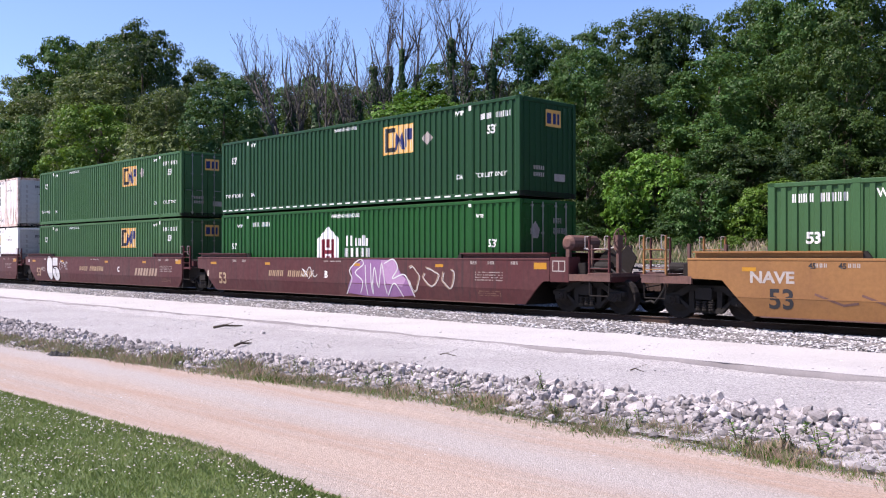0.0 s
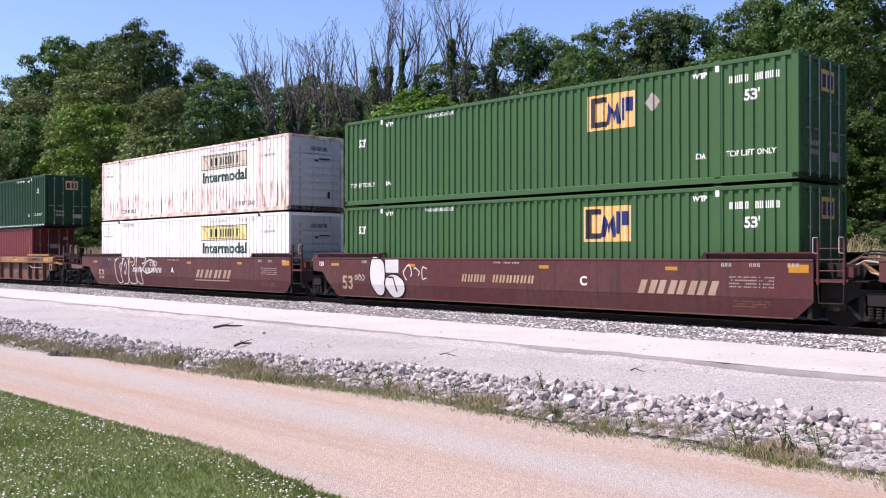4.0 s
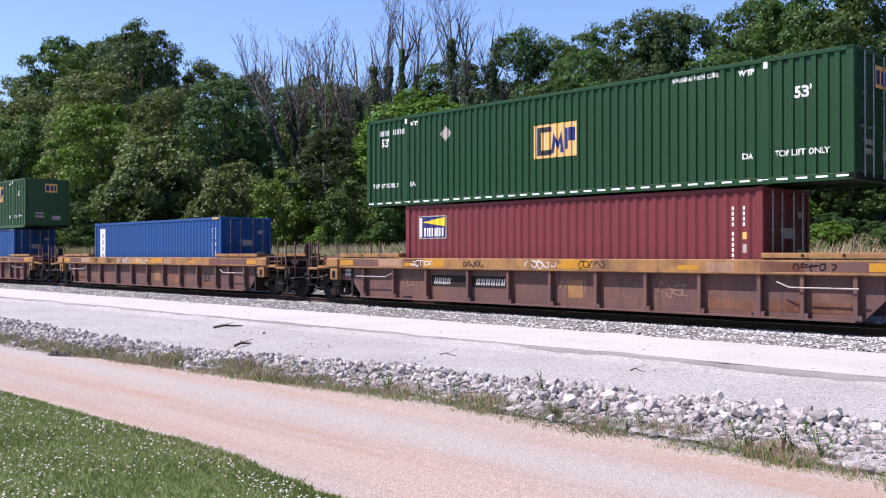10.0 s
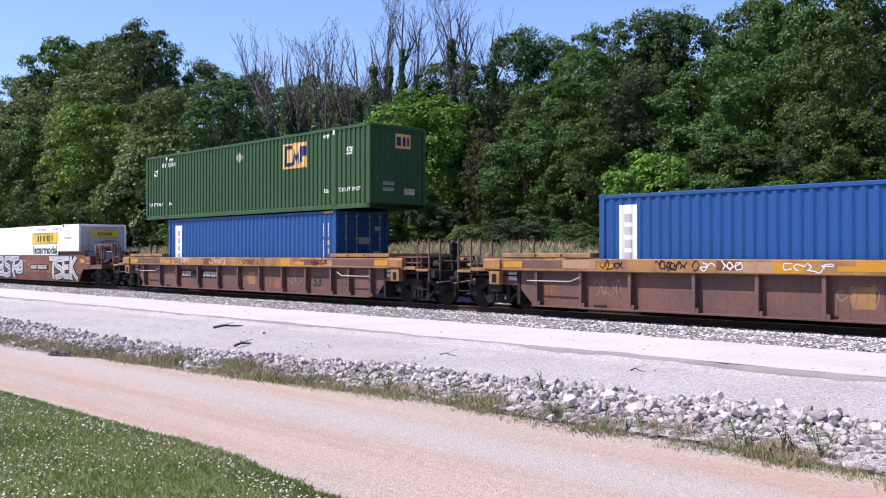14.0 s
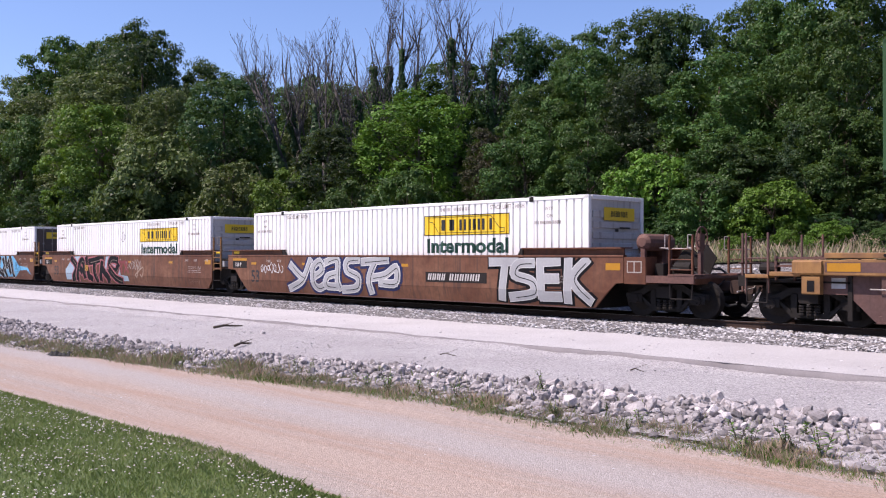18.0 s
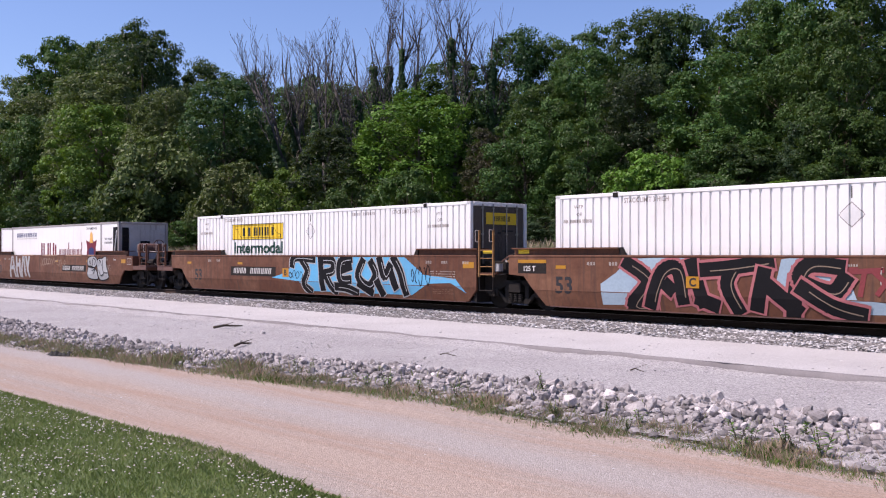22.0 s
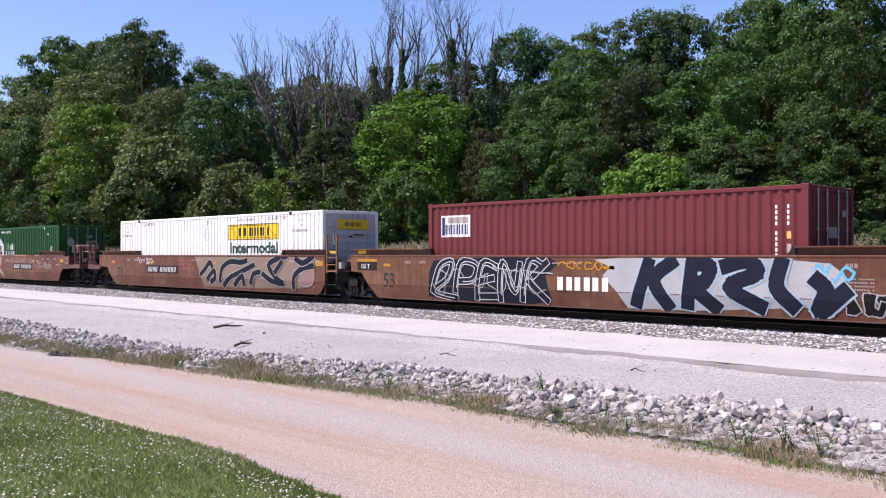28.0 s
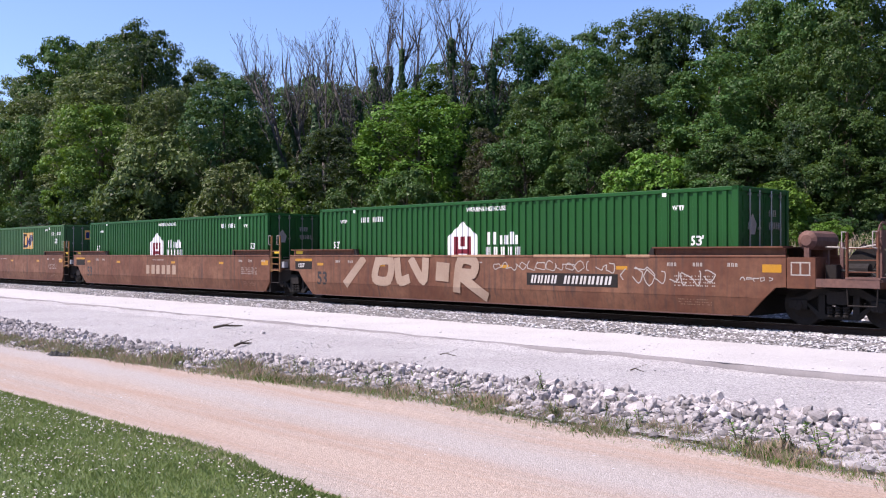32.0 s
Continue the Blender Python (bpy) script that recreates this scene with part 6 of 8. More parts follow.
    b.plate([(1.45, 0.50), (4.2, 0.50), (4.23, 0.55), (1.48, 0.55)], SIDE - 0.005)
    painted("name_bar", b, M["spray_tan"], c3, "slanted dull buff name bars")
    out += [a, b2, c3]
    out.append(house_container(at(93.95, LOW), "bright green corrugated container with a white house emblem"))
    out.append(green_container(at(93.95, HIGH2), M["green"], 2.07, 2.54, 6.5, True, (4.2, 2.0), end="ribs", label="dark green corrugated container with an orange emblem, stacked high"))
    out.append(green_container(at(74.46, LOW), M["green_faded"], 2.15, 2.54, 6.4, False, None, -4.0, label="faded green corrugated container with an orange emblem"))
    out.append(green_container(at(74.46, HIGH2), M["green_faded"], 2.3, 2.52, 6.4, False, (4.3, 2.15), -4.0, label="faded green corrugated container stacked on another faded green one"))
    out.append(white_container(at(54.95, LOW), "white corrugated container with a yellow name panel, under a rusty one", 1.63, pale=True))
    out.append(white_container(at(54.95, HIGH2), "white corrugated container streaked with rust, stacked on a cleaner one", 1.63, True, True))
    # three single cars with yellow chords
    for i, (x, lab) in enumerate(((31.4, "rusty well car with a yellow top chord and scribbled sides"), (7.75, "rusty well car with a yellow top chord and side posts"), (-15.7, "brown rusted well car with a worn yellow top chord"))):
        car = posted_car(x, lab)
        y = -1.275
        if i != 1:
            painted("number_panel", Build().plate(rect(-4.85, -1.62, 0.6, 0.95), y - 0.003), M["grime"], car, y=y)
            marks(car, -4.75, 0.68, 0.75, 0.19, 4, M["ink_number"], y=y, gap=0.28, lean=0.22, name="mark_bar")
            marks(car, -2.95, 0.68, 1.2, 0.19, 6, M["ink_number"], y=y, gap=0.28, lean=0.22, name="mark_bar")
        rng = random.Random(30 + i)
        for j in range(5):
            xx = rng.uniform(-6, 7)
            scrawl(car, xx, xx + rng.uniform(0.7, 1.3), 1.18, 1.44, 5, M["spray_white"] if j % 2 else M["spray_black"], 40 + 7 * i + j, 0.026, y=-1.5)
        for j in range(7):
            xx, wide = rng.uniform(-7.5, 6.5), rng.uniform(0.5, 1.3)
            painted("paint_patch", Build().plate(rect(xx, xx + wide, 1.16 + rng.uniform(0, 0.06), 1.4 + rng.uniform(0, 0.05)), -1.5015 - 0.0004 * j), M[("pad", "reflect", "brown")[j % 3]], car, "uneven worn patch of chord paint", -1.5)
        for j in range(3):
            xx = (-6.2, 0.2, 3.3)[j]
            scrawl(car, xx, xx + 0.9, 0.45, 0.95, 4, M["ink_worn"], 70 + 5 * i + j, 0.03, y=y)
        painted("paint_patch", Build().plate(rect(0.5, 1.0, 0.42, 0.9), y - 0.005), M["chord"], car, "square dull yellow patch", y)
        if i == 0:
            for u, w in ((4.65, 1.2), (6.2, 0.72), (7.2, 0.85)):
                painted("paint_patch", Build().plate(rect(u, u + w, 0.3, 0.55), y - 0.005), M["brown"], car, "worn rusty paint patch", y)
        else:
            stencil(car, "53", 4.85, 0.45, 0.36, dark, 0.02, y=y - 0.002)
            for u, w, z1 in ((-7.9, 0.6, 0.75), (2.0, 0.9, 0.7), (4.7, 1.2, 0.48)):
                painted("paint_patch", Build().plate(rect(u, u + w, 0.32, z1), y - 0.004), M["brown"], car, "worn rusty paint patch", y)
        out.append(car)
    out.append(sea_container(at(31.35, LOW40), M["maroon"], "maroon ribbed sea container with a navy and yellow emblem", "ray"))
    out.append(green_container(at(31.45, OVER40), M["green"], -0.75, 2.02, -7.4, True, (-4.3, 2.15), 3.65, label="dark green corrugated container overhanging a maroon one"))
    out.append(sea_container(at(7.77, LOW40), M["blue"], "blue ribbed sea container with a tall white panel", "strip"))
    out.append(sea_container(at(-15.72, LOW40), M["blue"], "blue ribbed sea container with a white panel, under a green one", "strip"))
    out.append(green_container(at(-15.75, OVER40), M["green_dull"], 2.97, 2.55, -6.6, False, (-0.1, 2.3), None, "ribs", "green corrugated container overhanging a blue one"))
    # three joined brown units with white containers
    a = well_car(-39.4, M["brown"], "weathered brown well car with big silver graffiti letters", joint, coup)
    car_stencils(a, dim, dark, 11)
    stencil(a, "125 T", -9.12, 1.13, 0.14, M["ink_number"], y=SIDE - 0.004)
    lettering(a, [[[(-5.31, 1.21), (-4.81, 0.88), (-4.48, 0.75)], [(-4.09, 1.4), (-4.48, 0.75), (-4.81, 0.54), (-5.4, 0.34)]],
             [[(-3.84, 0.8), (-3.4, 1.03), (-3.54, 1.33), (-3.91, 1.12), (-3.91, 0.61), (-3.64, 0.4), (-3.19, 0.53)]],
             [[(-3.19, 1.31), (-2.53, 1.41), (-2.51, 0.75), (-2.38, 0.41)], [(-2.57, 0.92), (-3.06, 0.81), (-3.16, 0.51), (-2.58, 0.47)]],
             [[(-1.36, 1.42), (-1.95, 1.36), (-1.97, 1.05), (-1.38, 0.82), (-1.48, 0.47), (-2.23, 0.38)]],
             [[(-1.14, 1.34), (-0.44, 1.38), (0.14, 1.42)], [(-0.47, 1.36), (-0.77, 0.83), (-0.7, 0.34)], [(-0.73, 0.81), (0.01, 0.91), (0.56, 1.16), (0.55, 0.68), (-0.22, 0.66)]]],
              ss, sw, 0.225, 0.03, "silver block graffiti letters rimmed in white on a dark blue halo", sk, sn)
    lettering(a, [[[(4.72, 1.38), (5.69, 1.4)], [(5.28, 1.4), (5.12, 0.34)]],
             [[(6.29, 1.35), (5.75, 1.31), (5.62, 1.02), (6.26, 0.84), (6.29, 0.51), (5.48, 0.38)]],
             [[(6.56, 1.41), (6.6, 0.43)], [(6.56, 1.38), (7.2, 1.41)], [(6.6, 0.92), (7.15, 0.93)], [(6.6, 0.43), (7.23, 0.44)]],
             [[(7.55, 1.42), (7.5, 0.34)], [(8.15, 1.44), (7.68, 0.92), (8.25, 0.36)]]],
              ss, sw, 0.24, 0.02, "silver block graffiti letters rimmed in light blue and black", sk, sk)
    painted("number_panel", Build().plate(rect(1.95, 4.55, 0.74, 1.05), SIDE - 0.005), M["grime"], a)
    marks(a, 2.05, 0.8, 0.8, 0.2, 4, M["ink_number"], gap=0.28, lean=0.22, y=SIDE - 0.005, name="mark_bar")
    marks(a, 3.0, 0.8, 1.3, 0.2, 6, M["ink_number"], gap=0.28, lean=0.22, y=SIDE - 0.005, name="mark_bar")
    scrawl(a, -7.3, -5.8, 0.85, 1.3, 7, sw, 23, 0.03)
    b2 = well_car(-58.8, M["brown"], "weathered brown well car with dark red graffiti", joint, joint)
    car_stencils(b2, dim, dark, 12)
    stencil(b2, "125 T", -9.12, 1.13, 0.14, M["ink_number"], y=SIDE - 0.004)
    painted("paint_patch", Build().plate([(-6.43, 0.28), (-6.47, 0.82), (-5.98, 1.12), (-5.62, 1.47), (-3.86, 1.55), (-3.62, 1.29), (-4.35, 0.85), (-5.19, 0.32)], SIDE - 0.003), M["spray_sky"], b2, "pale blue sprayed patch")
    painted("paint_patch", Build().plate([(-1.58, 1.48), (-1.01, 1.54), (-0.27, 1.49), (0.06, 0.63), (0.77, 0.57), (0.88, 0.34), (-0.47, 0.31), (-1.72, 0.9)], SIDE - 0.003), M["spray_sky"], b2, "pale blue sprayed patch")
    lettering(b2, [[[(-5.68, 1.39), (-5.05, 0.93), (-5.5, 0.31), (-4.85, 0.3)]],
             [[(-4.98, 0.33), (-4.65, 1.13), (-4.21, 1.22), (-4.05, 0.47)], [(-4.51, 0.85), (-4.35, 0.72)]],
             [[(-3.82, 1.4), (-3.5, 0.43)], [(-3.62, 0.53), (-3.19, 0.38)]],
             [[(-3.5, 1.22), (-2.76, 1.29), (-1.84, 1.43)], [(-2.73, 1.26), (-2.88, 0.88), (-2.61, 0.29)]],
             [[(-1.98, 1.19), (-2.16, 0.38)], [(-2.04, 1), (-1.22, 0.34)], [(-1.22, 1.01), (-1.32, 0.28)]],
             [[(-0.27, 1.31), (-0.94, 1.35), (-1.13, 1.02), (-0.47, 0.77), (-0.17, 1.08)]],
             [[(-1.13, 0.86), (-0.47, 0.47), (0.17, 0.31)]]],
              sk, M["spray_pink"], 0.34, 0.07, "black graffiti letters on a pink ground", M["spray_grey"])
    lettering(b2, [[[(-0.81, 1.23), (0.06, 1.26)], [(-0.4, 1.23), (-0.47, 0.74)]],
             [[(-0.13, 1.21), (0.58, 1.26)], [(0.22, 1.24), (0.13, 0.73)]],
             [[(0.39, 1.24), (0.89, 0.75)], [(0.83, 1.26), (0.48, 0.76)]]], M["spray_red"], M["spray_red"], 0.1, 0.005, "dull red painted strokes", depth=0.004)
    painted("unit_mark", Build().plate(rect(-3.95, -3.6, 0.78, 1.06), SIDE - 0.03), M["reflect"], b2, "amber unit square")
    stencil(b2, "C", -3.87, 0.83, 0.2, dark, 0.008, y=SIDE - 0.03)
    scrawl(b2, 0.5, 2.2, 0.85, 1.35, 7, dim, 29, 0.025)
    scrawl(b2, 1.4, 2.4, 0.4, 1.3, 2, M["spray_tan"], 28, 0.06)
    c3 = well_car(-78.2, M["brown"], "weathered brown well car with black and light blue graffiti", coup, joint)
    car_stencils(c3, dim, dark, 13)
    painted("number_panel", Build().plate(rect(-5.1, -1.95, 0.76, 1.12), SIDE - 0.005), M["grime"], c3)
    marks(c3, -4.9, 0.85, 0.95, 0.22, 4, M["ink_number"], gap=0.28, lean=0.22, y=SIDE - 0.005, name="mark_bar")
    marks(c3, -3.7, 0.85, 1.5, 0.22, 6, M["ink_number"], gap=0.28, lean=0.22, y=SIDE - 0.005, name="mark_bar")
    painted("unit_mark", Build().plate(rect(-1.5, -1.1, 0.76, 1.08), SIDE - 0.005), M["reflect"], c3)
    stencil(c3, "B", -1.4, 0.82, 0.22, dark, 0.008, y=SIDE - 0.004)
    b = Build().plate([(-2.2, 0.72), (-1.3, 0.92), (-0.6, 1.35), (0.2, 1.5), (5.3, 1.5), (6.2, 0.95), (7.6, 0.85), (8.05, 0.42), (7.4, 0.72), (6.4, 0.68), (5.6, 0.3), (0.3, 0.28), (-0.5, 0.62)], SIDE - 0.004)
    painted("paint_patch", b, sb, c3, "light blue sprayed backdrop")
    lettering(c3, [[[(-0.88, 1.19), (-0.69, 1.47), (0.47, 1.43)], [(-0.32, 1.43), (0.06, 1.01), (-0.14, 0.53), (0.23, 0.26)]],
             [[(0.85, 1.47), (0.96, 0.39)], [(0.85, 1.41), (1.52, 1.37), (1.55, 1.03), (1.03, 0.92)], [(1.12, 0.92), (1.47, 0.47), (1.73, 0.31)]],
             [[(2.58, 1.44), (1.99, 1.32), (1.99, 0.76), (2.53, 0.73)], [(2.05, 1.06), (2.55, 1.18)], [(1.73, 0.48), (2.27, 0.45), (2.87, 0.29)]],
             [[(3.22, 1.38), (2.97, 0.86), (3.52, 0.54), (3.88, 0.92), (3.64, 1.33)], [(3.02, 0.62), (3.64, 0.32)]],
             [[(4.08, 1.44), (4.33, 0.89), (4.62, 1.22)], [(3.97, 0.69), (4.2, 0.3)], [(4.78, 1.48), (5.13, 0.99), (5.34, 0.35)], [(4.62, 1.08), (4.88, 0.53)]]],
              sk, ss, 0.29, 0.045, "black graffiti letters with silver rims", ss)
    scrawl(c3, -1.1, -0.2, 0.7, 1.0, 4, sk, 26, 0.025)
    scrawl(c3, 5.6, 6.5, 0.55, 1.25, 5, sk, 27, 0.03)
    out += [a, b2, c3]
    out.append(white_container(at(-39.4, LOW), "clean white corrugated container with a yellow name panel", 1.68))
    out.append(white_container(at(-58.83, LOW), "white corrugated container with a yellow name panel and placard", 1.68, hazard=-0.1))
    out.append(white_container(at(-78.22, LOW), "white corrugated container with its yellow panel towards the tail", -5.3, hazard=0.0, door_end=True))
    # three joined brown units
    a = well_car(-101.9, M["brown"], "weathered brown well car with pale graffiti letters", joint, coup)
    car_stencils(a, dim, dark, 14)
    chord_pads(a, ((-4.0, -2.3), (-0.9, 1.1), (2.2, 4.2), (5.0, 5.7)))
    stencil(a, "125 T", -9.12, 1.13, 0.14, M["ink_number"], y=SIDE - 0.004)
    lettering(a, [[[(-5.96, 0.32), (-5.57, 1.47), (-5.13, 0.35)], [(-5.87, 0.84), (-5.18, 0.85)]],
             [[(-4.91, 1.5), (-4.82, 0.33)], [(-4.82, 1), (-4.33, 1.03)], [(-4.42, 1.3), (-4.33, 0.37)]],
             [[(-4.11, 0.35), (-3.81, 1.51), (-3.51, 0.42)]],
             [[(-3.43, 1.53), (-2.99, 0.38)], [(-2.91, 1.55), (-3.14, 0.88)]]],
              ss, M["spray_tan"], 0.2, 0.03, "silver and buff sprayed block letters", sk)
    for ring in ([(4.98, 1.38), (5.54, 1.52), (6.01, 1.41), (6.04, 1.08), (5.6, 0.92), (5.02, 1.02)],
                 [(6.12, 1.32), (6.67, 1.41), (7.07, 1.5), (7.12, 1.09), (7.35, 0.67), (7.27, 0.42), (6.36, 0.33), (6.14, 0.74)],
                 [(5.1, 0.99), (5.73, 0.92), (6.05, 0.74), (6.09, 0.38), (5.34, 0.36), (4.91, 0.52)]):
        bubble(a, ring, ss, sk, w=0.05)
    lettering(a, [[[(5.1, 1.02), (5.23, 1.28), (5.39, 1.02)], [(5.55, 1.03), (5.6, 1.39), (5.89, 1.31), (5.81, 1.09)]],
             [[(6.3, 1.04), (6.39, 1.32), (6.61, 1.04)], [(6.71, 1.29), (6.79, 0.76), (7.27, 0.69)]],
             [[(5.47, 0.78), (5.83, 0.84), (5.63, 0.62)], [(6.3, 0.8), (6.55, 0.55), (6.86, 0.66)]]], sk, sk, 0.04, 0.002, "black inner lines of bubble letters", depth=0.016)
    scrawl(a, -1.3, 2.2, 0.95, 1.4, 12, M["spray_tan"], 33, 0.03)
    painted("number_panel", Build().plate(rect(1.7, 4.75, 0.72, 1.06), SIDE - 0.004), M["grime"], a)
    marks(a, 1.8, 0.78, 1.0, 0.22, 4, M["ink_number"], gap=0.28, lean=0.22, y=SIDE - 0.005, name="mark_bar")
    marks(a, 3.0, 0.78, 1.5, 0.22, 6, M["ink_number"], gap=0.28, lean=0.22, y=SIDE - 0.005, name="mark_bar")
    b2 = well_car(-121.4, M["brown"], "weathered brown well car covered in silver and black graffiti", joint, joint)
    car_stencils(b2, dim, dark, 15)
    stencil(b2, "125 T", -9.12, 1.13, 0.14, M["ink_number"], y=SIDE - 0.004)
    painted("paint_patch", Build().plate([(-5.85, 0.29), (-5.76, 1.08), (-5.58, 1.4), (-3.11, 1.51), (-1, 1.51), (-0.69, 1.34), (-1.14, 1), (-0.93, 0.31), (-1.72, 0.2), (-3.76, 0.19)], SIDE - 0.004), M["spray_ink"], b2, "blue-black sprayed backdrop")
    lettering(b2, [[[(-5.63, 0.45), (-5.31, 1.21), (-4.78, 1.36), (-4.99, 0.84), (-5.58, 0.45), (-4.6, 0.26)]],
             [[(-4.64, 0.48), (-4.4, 1.34), (-3.76, 1.27), (-3.89, 0.86), (-4.43, 0.79)]],
             [[(-3.76, 0.29), (-3.51, 1.32), (-2.95, 1.23)], [(-3.56, 0.81), (-3.08, 0.9)], [(-3.59, 0.36), (-2.95, 0.38)]],
             [[(-2.82, 0.27), (-2.71, 1.35), (-2.25, 0.55), (-2.05, 1.33)]],
             [[(-1.99, 0.3), (-1.72, 1.38), (-1.25, 1.3)], [(-1.72, 0.84), (-1.07, 0.3)], [(-1.07, 1.38), (-1.57, 0.99)]]],
              M["spray_ink"], sw, 0.17, 0.025, "tangled blue-black graffiti letters with white rims", sw)
    scrawl(b2, -5.7, -0.9, 0.35, 1.4, 6, ss, 61, 0.024, d=0.024)
    marks(b2, -0.72, 0.62, 1.75, 0.36, 3, ink, gap=0.15, name="name_bar")
    painted("paint_patch", Build().plate([(0.5, 1.45), (1.76, 1.52), (5.4, 1.49), (6.67, 1.39), (7.01, 1.13), (6.58, 0.45), (3.47, 0.24), (1.51, 0.22), (1.2, 0.64), (0.76, 1.03), (1.01, 1.27)], SIDE - 0.004), ss, b2, "silver sprayed backdrop")
    lettering(b2, [[[(2.17, 1.4), (1.78, 0.35)], [(2.86, 1.42), (2.32, 0.96), (2.71, 0.31)]],
             [[(3.38, 1.42), (3.23, 0.36)], [(3.42, 1.37), (3.84, 1.29), (3.68, 0.93), (3.34, 0.88), (4, 0.32)]],
             [[(4.21, 1.3), (4.77, 1.43), (5.01, 1.16), (4.36, 0.83), (5.13, 0.39)]],
             [[(5.6, 1.42), (5.49, 0.86), (5.88, 0.42)]],
             [[(6.36, 1.05), (6.58, 0.8), (6.45, 0.36), (7.01, 0.81)]]],
              M["spray_ink"], M["spray_sky"], 0.36, 0.05, "large blue-black graffiti letters with pale blue rims")
    graffito(b2, "***", 6.9, 8.1, 0.28, 0.8, sk, ss, seed=35, label="small black sprayed lettering", rim=0.03)
    scrawl(b2, 6.3, 7.2, 0.95, 1.4, 3, sb, 38, 0.06)
    scrawl(b2, -0.7, 0.8, 1.15, 1.45, 5, M["reflect"], 36, 0.04)
    c3 = well_car(-141.0, M["brown"], "weathered brown well car with faded graffiti", coup, joint)
    car_stencils(c3, dim, dark, 16)
    painted("number_panel", Build().plate(rect(-4.95, -2.0, 0.76, 1.1), SIDE - 0.004), M["grime"], c3)
    marks(c3, -4.85, 0.82, 0.95, 0.22, 4, M["ink_number"], gap=0.28, lean=0.22, y=SIDE - 0.005, name="mark_bar")
    marks(c3, -3.7, 0.82, 1.5, 0.22, 6, M["ink_number"], gap=0.28, lean=0.22, y=SIDE - 0.005, name="mark_bar")
    painted("paint_patch", Build().plate([(-0.64, 1.51), (2.4, 1.54), (5.54, 1.56), (7.8, 1.54), (8.04, 1.37), (7.88, 1.15), (7.31, 0.82), (7.86, 0.42), (6.63, 0.34), (3.52, 0.27), (0.09, 0.27), (-0.18, 0.82)], SIDE - 0.003), M["spray_grey"], c3, "greyish buff sprayed backdrop")
    lettering(c3, [[[(-0.11, 0.77), (0.31, 1.02), (0.62, 1.26), (0.84, 1.07)]],
             [[(0.45, 0.57), (0.94, 0.93), (1.04, 0.64), (0.71, 0.47)]],
             [[(1.44, 0.52), (1.62, 1.04), (2.22, 1.3), (2.97, 1.28), (3.43, 1.35)]],
             [[(1.68, 0.33), (2.22, 0.67), (2.97, 0.89), (3.95, 1.18)]],
             [[(2.51, 0.38), (3.1, 0.74), (3.21, 0.41)]],
             [[(4.58, 0.85), (5.18, 0.59), (5.91, 0.51), (5.4, 0.76), (4.98, 1.19), (5.54, 1.42), (6.17, 1.53)]],
             [[(5.4, 0.92), (5.84, 1.31)]],
             [[(6.56, 0.36), (6.67, 0.8), (7.16, 1.08), (7.8, 1.18)]],
             [[(6.74, 1.44), (7.19, 1.28), (7.8, 1.51)]],
             [[(3.73, 0.47), (3.95, 0.82), (4.36, 0.92)]]],
              M["spray_ink"], dim, 0.21, 0.028, "dark blue graffiti strokes rimmed in white on a buff ground")
    scrawl(c3, -5.9, -4.4, 1.15, 1.45, 7, sw, 51, 0.03)
    for z in (0.98, 1.16, 1.34):
        scrawl(c3, -2.0, -0.7, z - 0.08, z + 0.08, 9, M["spray_pink"], 52 + int(10 * z), 0.018)
    bubble(c3, [(7.06, 0.89), (7.48, 1.11), (7.84, 1.08), (7.81, 0.58), (7.31, 0.43), (6.97, 0.55)], M["spray_mauve"], dim, w=0.03, d=0.02)
    out += [a, b2, c3]
    out.append(cooled_container(at(-101.92, LOW), "white smooth-sided cooled container with wine red bars and crest"))
    out.append(sea_container(at(-121.4, LOW40), M["maroon"], "maroon ribbed sea container with a white emblem panel", "sign"))
    out.append(white_container(at(-140.98, LOW), "white corrugated container with a yellow panel, low in a brown car", 1.72, hazard=0.05))
    # three joined brown units with green containers
    a = well_car(-164.65, M["brown"], "weathered brown well car with faded buff graffiti and scrawls", joint, coup)
    car_stencils(a, dim, dark, 17)
    chord_pads(a, ((-4.1, -2.06), (-1.17, 0.98), (2.05, 3.98), (5.1, 5.8)))
    stencil(a, "125T", -9.12, 1.13, 0.14, M["ink_number"], y=SIDE - 0.004)
    lettering(a, [[[(-6.31, 0.61), (-5.39, 1.42)]],
             [[(-4.63, 1.37), (-4.76, 0.8), (-4.1, 0.76), (-3.98, 1.37), (-4.63, 1.37)]],
             [[(-3.66, 1.4), (-3.54, 0.77), (-3.15, 0.81)]],
             [[(-2.96, 1.4), (-2.43, 0.79), (-2.32, 1.4)]],
             [[(-1.74, 1.21), (-1.35, 1.18)], [(-1.77, 0.93), (-1.38, 0.91)]],
             [[(-0.96, 0.53), (-0.79, 1.39), (-0.22, 1.36), (-0.28, 1.03), (-0.76, 0.97), (0.21, 0.37)]]],
              M["spray_tan"], M["brown"], 0.3, 0.008, "faded buff block graffiti letters")
    painted("number_panel", Build().plate(rect(1.8, 4.85, 0.74, 1.08), SIDE - 0.005), M["grime"], a)
    marks(a, 1.95, 0.8, 0.95, 0.22, 4, M["ink_number"], gap=0.28, lean=0.22, y=SIDE - 0.005, name="mark_bar")
    marks(a, 3.1, 0.8, 1.6, 0.22, 6, M["ink_number"], gap=0.28, lean=0.22, y=SIDE - 0.005, name="mark_bar")
    scrawl(a, 0.5, 4.8, 1.1, 1.42, 13, dim, 42, 0.025)
    scrawl(a, 4.95, 7.6, 0.8, 1.3, 8, dim, 43, 0.028)
    scrawl(a, 8.2, 9.0, 0.95, 1.1, 5, dim, 44, 0.02)
